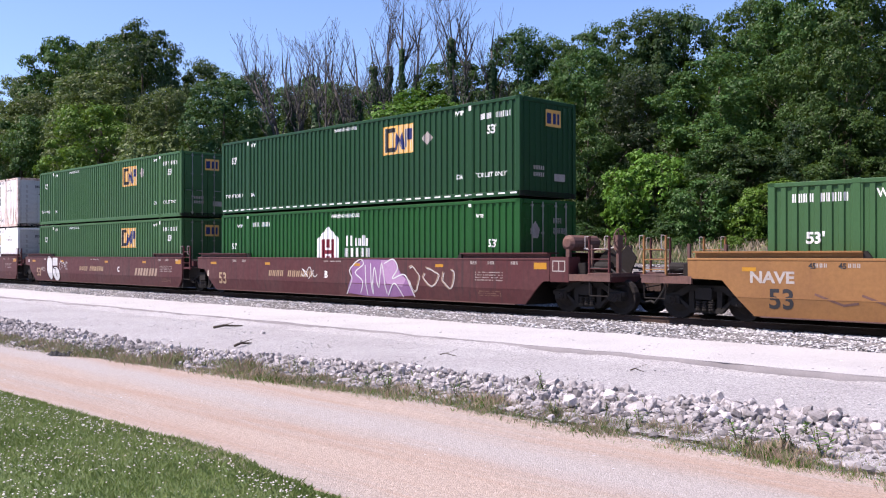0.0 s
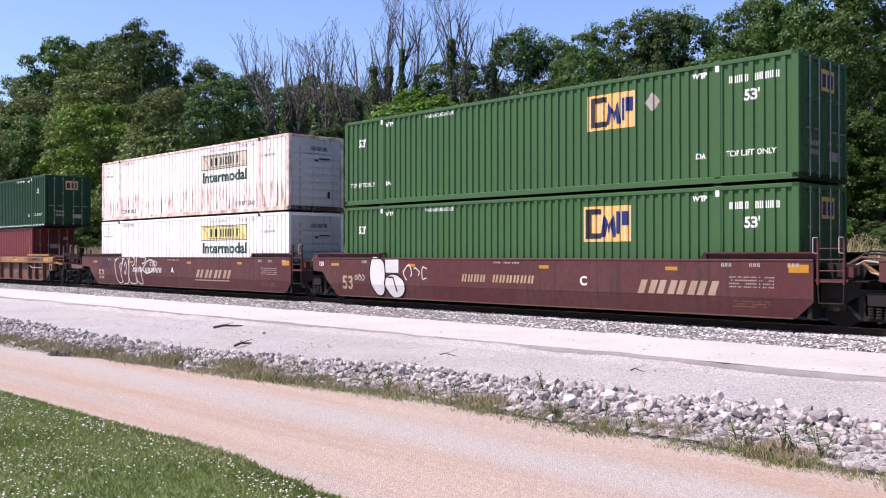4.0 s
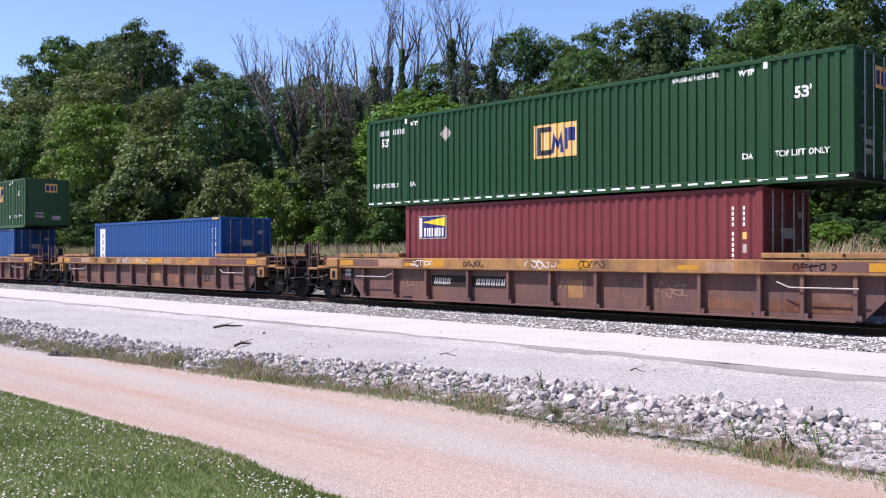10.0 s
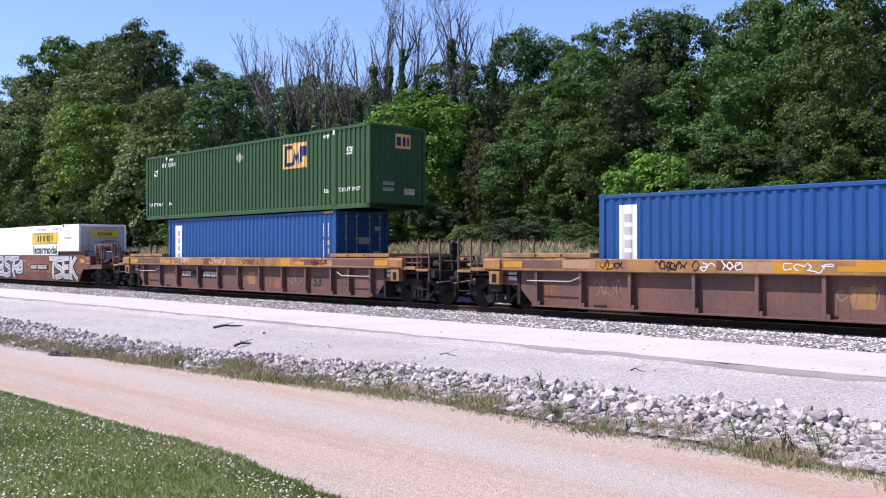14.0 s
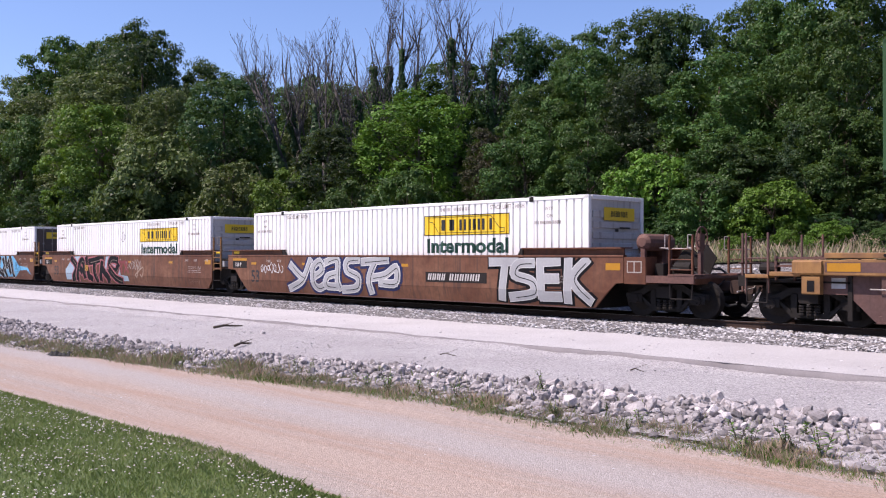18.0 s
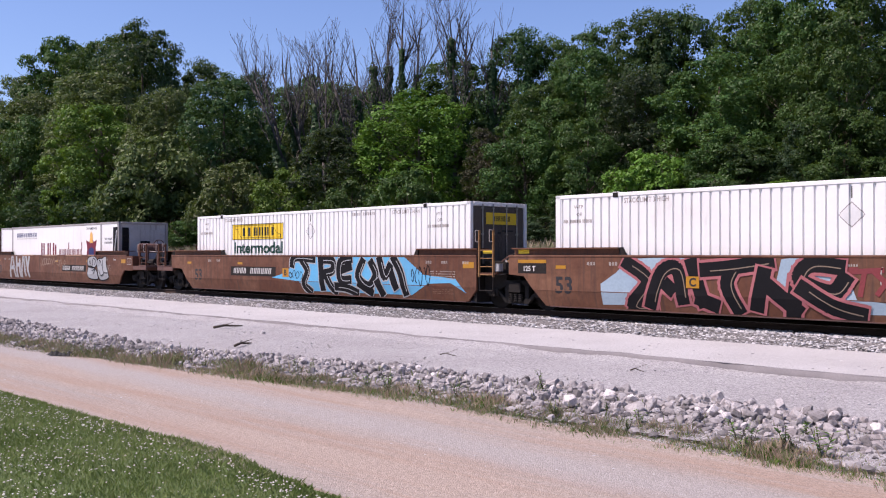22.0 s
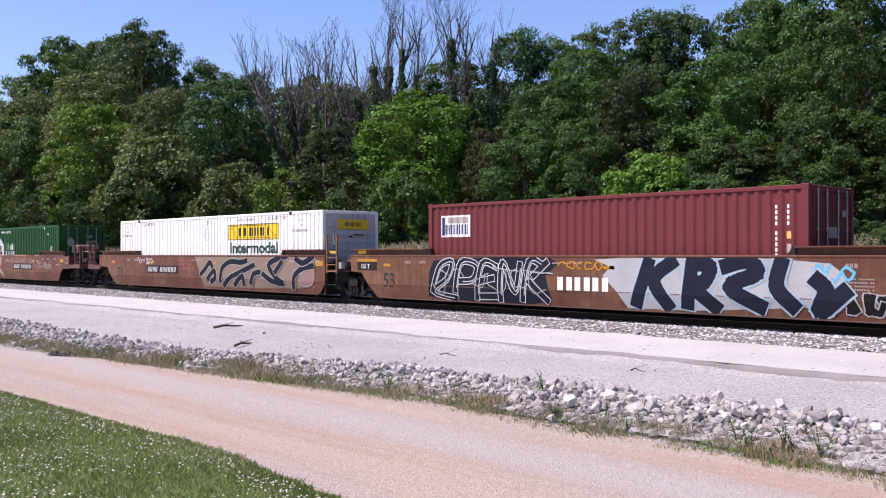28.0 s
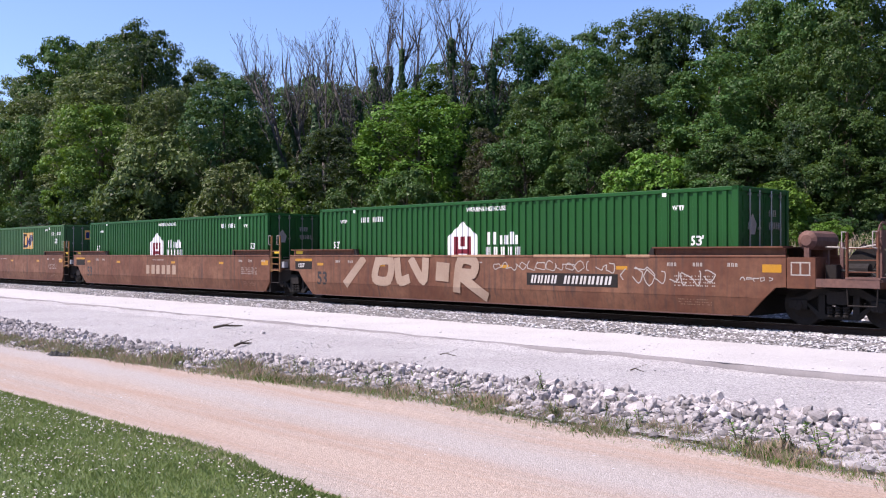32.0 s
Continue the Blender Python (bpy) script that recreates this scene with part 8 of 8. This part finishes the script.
for i in range(34):
    # leafy weeds, smaller and thinner towards the far end
    x = -2.4 - 15 * rng.random() ** 1.1
    y = shore(x) + rng.uniform(-12.62, -12.1) if i % 5 else rng.uniform(-11.9, -10.8)
    weed_plant(x, y, rng.uniform(0.14, 0.34), 500 + i, M[rng.choice(("leaf", "leaf_light", "weed"))], "upright leafy green weed beside the ditch")
for i, (x, y, h) in enumerate(((-8.8, -10.4, 0.34), (-3.15, -11.95, 0.3), (-4.0, -11.8, 0.4))):
    weed_plant(x, y, h, 560 + i, M["leaf_light"], "bright green leafy weed among the rocks")


# ---- trees ----
def leaf_mesh(name, centres, normals, size, material, seed, long=1.5):
    """Pointed leaves at the given places."""
    g = np.random.default_rng(seed)
    n = len(centres)
    nor = normals / (np.linalg.norm(normals, axis=1, keepdims=True) + 1e-9)
    t = np.cross(nor, g.normal(size=(n, 3)))
    t /= np.linalg.norm(t, axis=1, keepdims=True) + 1e-9
    b = np.cross(nor, t)
    k = (size * g.uniform(0.65, 1.35, n))[:, None]
    v = np.empty((n, 3, 3))
    v[:, 0] = centres - t * k * long * 0.36 + b * k * 0.46
    v[:, 1] = centres + t * k * long * 0.62 - nor * k * 0.12
    v[:, 2] = centres - t * k * long * 0.36 - b * k * 0.46
    me = bpy.data.meshes.new(name)
    me.vertices.add(3 * n)
    me.vertices.foreach_set("co", v.reshape(-1))
    me.loops.add(3 * n)
    me.loops.foreach_set("vertex_index", np.arange(3 * n, dtype=np.int32))
    me.polygons.add(n)
    me.polygons.foreach_set("loop_start", np.arange(0, 3 * n, 3, dtype=np.int32))
    me.materials.append(material)
    me.update(calc_edges=True)
    return me


def tube(b, pts, radii, seg=6):
    for i in range(len(pts) - 1):
        b.rod(pts[i], pts[i + 1], radii[i], radii[i + 1], seg)


def limb(b, rng, start, way, length, r, level, tips, steps=5, up=0.15, spread=0.9, kids=(3, 5), min_r=0.012):
    """A crooked tapering limb with side limbs."""
    p, d = Vector(start), Vector(way).normalized()
    pts, rad = [p.copy()], [r]
    for i in range(steps):
        d = (d + Vector((rng.uniform(-1, 1), rng.uniform(-1, 1), rng.uniform(-0.6, 1))) * 0.16 + Vector((0, 0, up * 0.3))).normalized()
        p = p + d * length / steps
        pts.append(p.copy())
        rad.append(max(min_r, r * (1 - 0.8 * (i + 1) / steps)))
    tube(b, pts, rad, 6 if level == 0 else (4 if level == 1 else 3))
    tips.append((pts[-1], length))
    if level >= 3:
        return
    for k in range(rng.randint(*kids)):
        i = rng.randint(1 if level else 2, steps)
        a = rng.uniform(0, 6.283)
        side = Vector((math.cos(a), math.sin(a), rng.uniform(-0.1, 0.6)))
        limb(b, rng, pts[i], d * (1.1 - spread * 0.5) + side * spread, length * rng.uniform(0.4, 0.62), rad[i] * 0.7, level + 1, tips, max(3, steps - 1), up, spread, kids, min_r)


def tree_kind(key, seed, height, radius, bare, leaves, leaf, lobes=44, narrow=1.0, cone=0.0, low=0.0):
    """Meshes of a leafy tree: trunk with limbs, and a crown in rounded clumps of smaller clumps, with gaps."""
    rng = random.Random(seed)
    g = np.random.default_rng(seed)
    trunk = Build()
    tips = []
    tube(trunk, [(0, 0, -0.3), (0.1, 0, height * 0.25), (rng.uniform(-0.3, 0.3), 0.1, height * 0.5), (rng.uniform(-0.4, 0.4), 0.2, height * 0.85)],
         [height * 0.020, height * 0.016, height * 0.012, 0.04], 8)
    for k in range(7):
        a = rng.uniform(0, 6.283)
        limb(trunk, rng, (0, 0, height * rng.uniform(0.25, 0.6)), (math.cos(a), math.sin(a), 0.7), radius * rng.uniform(0.7, 1.0), height * 0.007, 2, tips, 4)
    tm = trunk.mesh("trunk", M["bark"], True)
    zc = height * (0.5 + bare / 2)
    hz = height * (1 - bare) / 2
    C, N = [], []
    subs = 14
    per = leaves // (lobes * subs)
    unit = lambda v: v / (np.linalg.norm(v, axis=1, keepdims=True) + 1e-9)
    for i in range(lobes):
        # clumps wound round an uneven egg-shaped envelope
        u = -0.92 + 1.86 * ((i + 0.5) / lobes) ** 0.8 + rng.uniform(-0.06, 0.06)
        a = 2.4 * i + rng.uniform(-0.6, 0.6)
        w = math.sqrt(max(0.05, 1 - u * u)) * (1.0 if u < 0.1 else 1 - (1 - narrow) * u) * (1 - cone * (u + 0.4) * 0.6)
        reach = rng.uniform(0.58, 0.86) if i % 4 else rng.uniform(0.3, 0.55)
        lr = radius * rng.uniform(0.27, 0.46) * (1 - 0.22 * max(0, u)) * (1 - 0.35 * cone)
        if i % 7 == 5:
            # small sprays that break the outline
            lr *= 0.5
            reach = rng.uniform(0.85, 1.0)
        c = np.array((radius * w * reach * math.cos(a), radius * w * reach * math.sin(a), zc + hz * u * (0.84 if lr > 0.2 * radius else 0.88)))
        out = np.array((math.cos(a) * w, math.sin(a) * w, 0.55 + 0.7 * u))
        out /= np.linalg.norm(out)
        q = unit(unit(g.normal(size=(subs, 3))) + 0.55 * out)
        rs = lr * g.uniform(0.22, 0.5, subs)
        cs = c + q * (lr * g.uniform(0.4, 0.98, subs))[:, None] * np.array((1, 1, 0.66))
        d = unit(g.normal(size=(subs, per, 3)).reshape(-1, 3))
        o = np.repeat(unit(q + 0.5 * out), per, axis=0)
        dot = (d * o).sum(1, keepdims=True)
        d = np.where(dot < -0.25, d - 2 * dot * o, d)
        p = np.repeat(cs, per, axis=0) + d * (np.repeat(rs, per) * g.uniform(0.5, 1.25, subs * per))[:, None] * np.array((1.15, 1.15, 0.62))
        p[:, 2] = np.maximum(p[:, 2], low + 0.1)
        C.append(p)
        N.append(d * 0.75 + o * 0.25 + np.array((0, 0, 0.45)) + g.normal(size=d.shape) * 0.5)
    cm = leaf_mesh("crown", np.concatenate(C), np.concatenate(N), leaf, M["leaf"], seed)
    return tm, cm


def plant(name, kind, label, category, x, y, turn, size, group="", lift=0.0):
    tm, cm = kind
    ob = thing(name, label, category, group)
    part("trunk", tm, M["bark"], ob)
    part("crown", cm, M["leaf"], ob)
    ob.matrix_basis = Matrix.LocRotScale((x, y, profile(y) - 0.1 + lift), Euler((0, 0, turn)), Vector((size, size, size)))
    return ob


SHAPES = dict(
    # height, radius, meshes
    broad=(14, 4.6, tree_kind("broad", 11, 14, 4.6, 0.10, 27000, 0.155, 46)),
    oval=(15, 4.0, tree_kind("oval", 12, 15, 4.0, 0.10, 26000, 0.15, 46, 0.85)),
    airy=(16, 4.2, tree_kind("airy", 13, 16, 4.2, 0.16, 21000, 0.155, 36, 0.9)),
    round=(10, 3.8, tree_kind("round", 14, 10, 3.8, 0.06, 23000, 0.14, 42)),
    cedar=(9, 2.8, tree_kind("cedar", 15, 9, 2.8, 0.03, 21000, 0.10, 60, 0.6, 0.45)),
    bush=(4.2, 2.5, tree_kind("bush", 16, 4.2, 2.5, 0.0, 10500, 0.125, 30)),
    far=(14, 4.6, tree_kind("far", 18, 14, 4.6, 0.10, 5400, 0.4, 30)),
)
TINT = dict(leaf="green", leaf_light="bright light green", leaf_olive="pale olive green", leaf_deep="deep green", leaf_dark="very dark green", leaf_brown="dark brownish")
FORM = dict(broad="broad leafy tree in full summer leaf", oval="tall leafy tree with an oval crown", airy="tall tree with an open leafy crown", round="rounded young leafy tree", cedar="dense cedar-like tree", bush="dense leafy shrub", far="broad leafy tree")


def leafed(shape_key, leaf_key):
    """The meshes of a shape of tree in one colour of leaf."""
    def make():
        me = SHAPES[shape_key][2][1].copy()
        me.materials[0] = M[leaf_key]
        return me
    return SHAPES[shape_key][2][0], cached((shape_key, leaf_key), make)


YAW_DEG = 45.77
# the wood's outline: bearing in degrees from the view's middle, slope of the treetops over the eye
SKYLINE = [(-26, 0.185), (-23.8, 0.225), (-20.5, 0.235), (-18, 0.235), (-16.2, 0.19), (-14, 0.21), (-12, 0.2), (-9, 0.19), (-4, 0.185), (-1.5, 0.19), (0.1, 0.212), (3.8, 0.235), (5.0, 0.25), (9, 0.25), (12, 0.275), (17, 0.27), (19, 0.31), (26, 0.35)]


def spot(bearing, y):
    """The place on a line along the track that lies at a bearing from the view's middle, and its depth."""
    a = radians(bearing - YAW_DEG)
    x = (y - EYE.y) * math.tan(a)
    return x, (y - EYE.y) / math.cos(a) * math.cos(radians(bearing))


def stand(shape_key, leaf_key, bearing, slope, wide, y, turn):
    """A tree whose top and breadth are given as seen from the lane."""
    x, depth = spot(bearing, y)
    tall, radius, _ = SHAPES[shape_key]
    low = shape_key == "bush"
    ob = plant("shrub" if low else "tree", leafed(shape_key, leaf_key), TINT[leaf_key] + " " + FORM[shape_key], "shrub" if low else "tree", x, y, turn, 1.0, "trees of the wooded hillside")
    up = (slope * depth + EYE.z - profile(y) + 0.1) / tall
    across = max(1.25 * radians(wide) * depth / (2.05 * radius), 0.72 * up)
    ob.scale = (across, across, up)
    return ob


def fill(shape_key, leaf_key, bearing, y, share, turn, stretch=1.0):
    """A tree that reaches a share of the wood's outline there."""
    x, depth = spot(bearing, y)
    tall, radius, _ = SHAPES[shape_key]
    slope = float(np.interp(bearing, [q[0] for q in SKYLINE], [q[1] for q in SKYLINE])) * share
    k = (slope * depth + EYE.z - profile(y) + 0.1) / tall
    return stand(shape_key, leaf_key, bearing, slope, math.degrees(2.05 * radius * stretch * max(0.55 * k, min(k, 1.25)) / depth), y, turn)


rng = random.Random(77)
# the back of the wood
for shape_key, leaf_key, bearing, slope, wide, y in (
        ("oval", "leaf", -9.7, 0.191, 3.5, 23), ("broad", "leaf_olive", -7.7, 0.185, 3.9, 21), ("oval", "leaf", -5.8, 0.194, 3.3, 22), ("broad", "leaf", -4.4, 0.18, 3.5, 21),
        ("broad", "leaf_deep", -19.0, 0.25, 5.2, 24), ("round", "leaf", -22.4, 0.232, 4.0, 25),
        ("airy", "leaf", -22.8, 0.25, 4.2, 24), ("airy", "leaf_olive", -24.9, 0.205, 3.5, 26), ("oval", "leaf", -20.8, 0.243, 3.2, 25), ("broad", "leaf_deep", -18.1, 0.256, 4.9, 22),
        ("oval", "leaf_deep", -14.4, 0.221, 3.3, 23), ("oval", "leaf_deep", -11.9, 0.206, 3.3, 25), ("round", "leaf", -7.8, 0.198, 3.9, 26), ("round", "leaf", -3.3, 0.185, 3.9, 26),
        ("broad", "leaf", 0.6, 0.219, 4.9, 20), ("oval", "leaf_deep", 4.6, 0.256, 3.5, 20), ("oval", "leaf", 7.0, 0.246, 3.3, 22), ("broad", "leaf", 9.3, 0.251, 4.2, 21),
        ("oval", "leaf_deep", 12.7, 0.28, 4.9, 19), ("broad", "leaf_deep", 14.8, 0.272, 3.3, 20), ("oval", "leaf", 18.7, 0.295, 4.4, 19), ("broad", "leaf", 21.3, 0.314, 5.3, 17),
        ("broad", "leaf", 24.6, 0.332, 6.0, 17)):
    stand(shape_key, leaf_key, bearing, slope, wide, y, rng.uniform(0, 6.28))
# the middle of the wood
for shape_key, leaf_key, bearing, slope, wide, y in (
        ("broad", "leaf_olive", -20.5, 0.206, 5.8, 16), ("oval", "leaf_olive", -24.0, 0.185, 4.0, 17), ("oval", "leaf_olive", -16.9, 0.191, 3.7, 14), ("broad", "leaf_deep", -13.4, 0.198, 5.1, 16),
        ("broad", "leaf_light", -1.4, 0.18, 6.7, 14), ("oval", "leaf", -3.3, 0.163, 3.9, 16), ("broad", "leaf", 6.2, 0.185, 5.1, 15), ("broad", "leaf", 8.8, 0.231, 3.3, 16),
        ("broad", "leaf", 16.6, 0.221, 7.0, 13.5), ("oval", "leaf_dark", 11.7, 0.209, 4.0, 15), ("oval", "leaf", 20.7, 0.234, 4.2, 14), ("broad", "leaf", 23.7, 0.265, 5.8, 13)):
    stand(shape_key, leaf_key, bearing, slope, wide, y, rng.uniform(0, 6.28))
# the front of the wood
for shape_key, leaf_key, bearing, slope, wide, y in (
        ("round", "leaf_light", -20.5, 0.17, 5.5, 12), ("bush", "leaf_olive", -17.4, 0.133, 3.7, 10.5), ("round", "leaf", -24.6, 0.154, 4.4, 12), ("bush", "leaf_olive", -12.9, 0.103, 3.3, 9.5),
        ("bush", "leaf_light", -9.7, 0.093, 2.3, 9.5), ("cedar", "leaf_dark", -7.1, 0.147, 4.9, 11.5), ("cedar", "leaf_brown", 2.7, 0.145, 2.5, 11.5), ("round", "leaf", 5.1, 0.148, 4.4, 12),
        ("round", "leaf", 8.9, 0.154, 4.0, 12), ("bush", "leaf_light", 12.7, 0.114, 4.9, 10.5), ("round", "leaf", 17.6, 0.139, 5.1, 11), ("cedar", "leaf_dark", 21.2, 0.154, 3.3, 11.5),
        ("round", "leaf", 23.9, 0.16, 5.1, 11.5), ("bush", "leaf", -5.8, 0.082, 3.3, 9.5), ("bush", "leaf", -2.3, 0.094, 3.7, 10), ("bush", "leaf", 15.6, 0.082, 3.7, 9),
        ("bush", "leaf_light", 19.8, 0.082, 4.2, 9)):
    stand(shape_key, leaf_key, bearing, slope, wide, y, rng.uniform(0, 6.28))
# between and behind them the wood is closed
for y0, y1, lo, hi, step, shapes, tints in ((24, 28, 0.66, 0.86, 3.6, ("oval", "broad"), ("leaf", "leaf_deep")), (16, 19, 0.42, 0.68, 4.4, ("broad", "oval", "round"), ("leaf", "leaf_deep", "leaf_olive")),
                                            (10.5, 13, 0.2, 0.42, 3.4, ("round", "bush", "cedar"), ("leaf", "leaf_deep", "leaf_dark")), (9.2, 10.6, 0.10, 0.2, 2.6, ("bush",), ("leaf", "leaf_light", "leaf_olive", "leaf"))):
    b = -26.0
    while b < 27:
        # towards the right, darker leaves carry the shade of the wood
        fill(rng.choice(shapes), rng.choice(tints if b < 4 else ("leaf_deep", "leaf_dark", "leaf", "leaf_deep")), b, rng.uniform(y0, y1), rng.uniform(lo, hi), rng.uniform(0, 6.28), 1.1)
        b += step * rng.uniform(0.75, 1.25) * (0.8 if b < 0 else 1.1)
# the lowest shrubs, down to the stone bank
b = 9
while b < 26:
    fill("bush", rng.choice(("leaf", "leaf_light", "leaf")), b, rng.uniform(6.6, 7.8), rng.uniform(0.07, 0.12), rng.uniform(0, 6.28), 0.8)
    b += rng.uniform(1.6, 3.4)
# the wood goes on along the track, past the view
# unseen; these also keep low sky light off the leading ends
for i in range(6):
    shape_key = ("broad", "oval", "round", "airy")[i % 4]
    plant("tree", leafed(shape_key, "leaf"), "green " + FORM[shape_key], "tree", -4 + 7.5 * i + rng.uniform(-1, 1), 12 + 6 * (i % 2) + rng.uniform(0, 3), rng.uniform(0, 6.28), rng.uniform(1.0, 1.25), "trees of the wooded hillside")
# unseen trees added behind the lane to block low sky light
for i in range(9):
    x, y = ((-45 + 18 * i, -48 - 6 * (i % 2)) if i < 6 else (34 + 6 * (i % 2), -94 + 10 * i))
    plant("tree", leafed("far", "leaf"), "unseen leafy tree added behind the lane to block sky", "tree", x + rng.uniform(-2, 2), y, rng.uniform(0, 6.28), rng.uniform(1.2, 1.5), "trees behind the lane")
# unseen trees added beside the track to keep sky light off the ends
for i in range(5):
    plant("tree", leafed("far", "leaf"), "unseen leafy tree added beside the track to block sky", "tree", 24 + 7 * i, -9 - 2.5 * (i % 2), rng.uniform(0, 6.28), rng.uniform(1.0, 1.3), "trees behind the lane")


def dead_tree(bearing, y, slope, seed, ivy, foot=None):
    """A leafless tree: bare forking limbs, ivy on the trunk; it leans when its foot stands at another bearing than its top."""
    g = random.Random(seed)
    foot = bearing if foot is None else foot
    x, depth = spot(foot, y)
    h = slope * depth + EYE.z - profile(y)
    lean = depth * (math.tan(radians(bearing)) - math.tan(radians(foot)))
    ob = thing("dead_tree", "leafless grey dead tree with ivy on its trunk" if ivy else "leafless grey dead tree", "tree", "dead trees", Matrix.Translation((x, y, profile(y) - 0.2)))
    wood, tips = Build(), []
    top = Vector((g.uniform(-0.4, 0.4) + lean * 0.698, lean * 0.716, h * 0.85))
    mid = top * 0.5 + Vector((g.uniform(-0.4, 0.4) - lean * 0.1, -lean * 0.1, 0))
    tube(wood, [(0, 0, 0), mid, top, top + Vector((g.uniform(-0.6, 0.6), 0, h * 0.15))], [h * 0.012, h * 0.008, h * 0.004, 0.012], 7)
    for k in range(8):
        t = g.uniform(0.5, 0.95)
        p = mid * (t / 0.5) if t < 0.5 else mid + (top - mid) * ((t - 0.5) / 0.5)
        a = g.uniform(0, 6.28)
        limb(wood, g, p, (math.cos(a) * 0.6 + 0.06 * lean, math.sin(a) * 0.6 + 0.06 * lean, 1.15), h * min(g.uniform(0.16, 0.3), 1.0 - 0.85 * t), h * 0.0042, 1, tips, 5, 0.3, 0.5, (3, 6), 0.011)
    part("trunk", wood.mesh("trunk", M["deadwood"], True), M["deadwood"], ob)
    if ivy:
        q = np.random.default_rng(seed)
        n = 2600
        t = q.uniform(0.1, ivy, n) * h
        f = t / (h * 0.85)
        axis = np.outer(np.minimum(f, 1), np.array(top))
        axis[:, 2] = t
        d = q.normal(size=(n, 3))
        d[:, 2] *= 0.3
        d /= np.linalg.norm(d, axis=1, keepdims=True)
        c = axis + d * (0.14 + 0.34 * np.abs(np.sin(t * 1.3 + seed) * np.sin(t * 0.47 + 2 * seed)))[:, None] * q.uniform(0.5, 1.1, n)[:, None]
        part("ivy", leaf_mesh("ivy", c, d + np.array((0, 0, 0.4)), 0.16, M["leaf_deep"], seed), M["leaf_deep"], ob, "green ivy climbing the trunk")
    return ob


for i, (bearing, slope, ivy, foot) in enumerate(((-11.8, 0.234, 0.62, -8.6), (-11.0, 0.236, 0.5, -8.9), (-10.1, 0.241, 0.7, -8.2), (-9.2, 0.236, 0.6, -7.7), (-8.1, 0.236, 0.72, -7.4), (-7.4, 0.23, 0.6, -7.0), (-6.7, 0.243, 0.66, -5.2), (-5.5, 0.25, 0.7, -4.6),
                                              (-4.4, 0.252, 0.85, -4.0), (-3.3, 0.27, 0.75, -3.2), (-2.6, 0.283, 0.78, -2.8), (-1.5, 0.27, 0.7, -2.2), (0.5, 0.28, 0.84, 0.6), (1.7, 0.268, 0.7, 1.3), (3.3, 0.262, 0.8, 3.2))):
    dead_tree(bearing, (13 if bearing < -4 else 16) + (i * 37 % 4), slope - (0.01 if bearing < -4 else 0), 900 + i, ivy, foot)


def motions():
    """The train rolls past and gathers speed; its wheels turn with it."""
    def run(t):
        u = (t - 16) / 16
        return 130.855 * u + 12.931 * u ** 2 + 2.416 * u ** 3 + 0.517 * u ** 4 - 0.626 * u ** 5
    times = [float(t) for t in range(33)]
    for ob in train:
        base = ob.matrix_basis.copy()
        walk(ob, [(t, Matrix.Translation((run(t), 0, 0)) @ base) for t in times])
    steps = [i / 15 for i in range(481)]
    turns = [(t, math.degrees((run(t) - run(0)) / WHEEL_R)) for t in steps]
    for w in wheelsets:
        x, y, z = w.location
        walk(w, [(t, pose(x, y, z, 0, a, 0)) for t, a in turns])


motions()
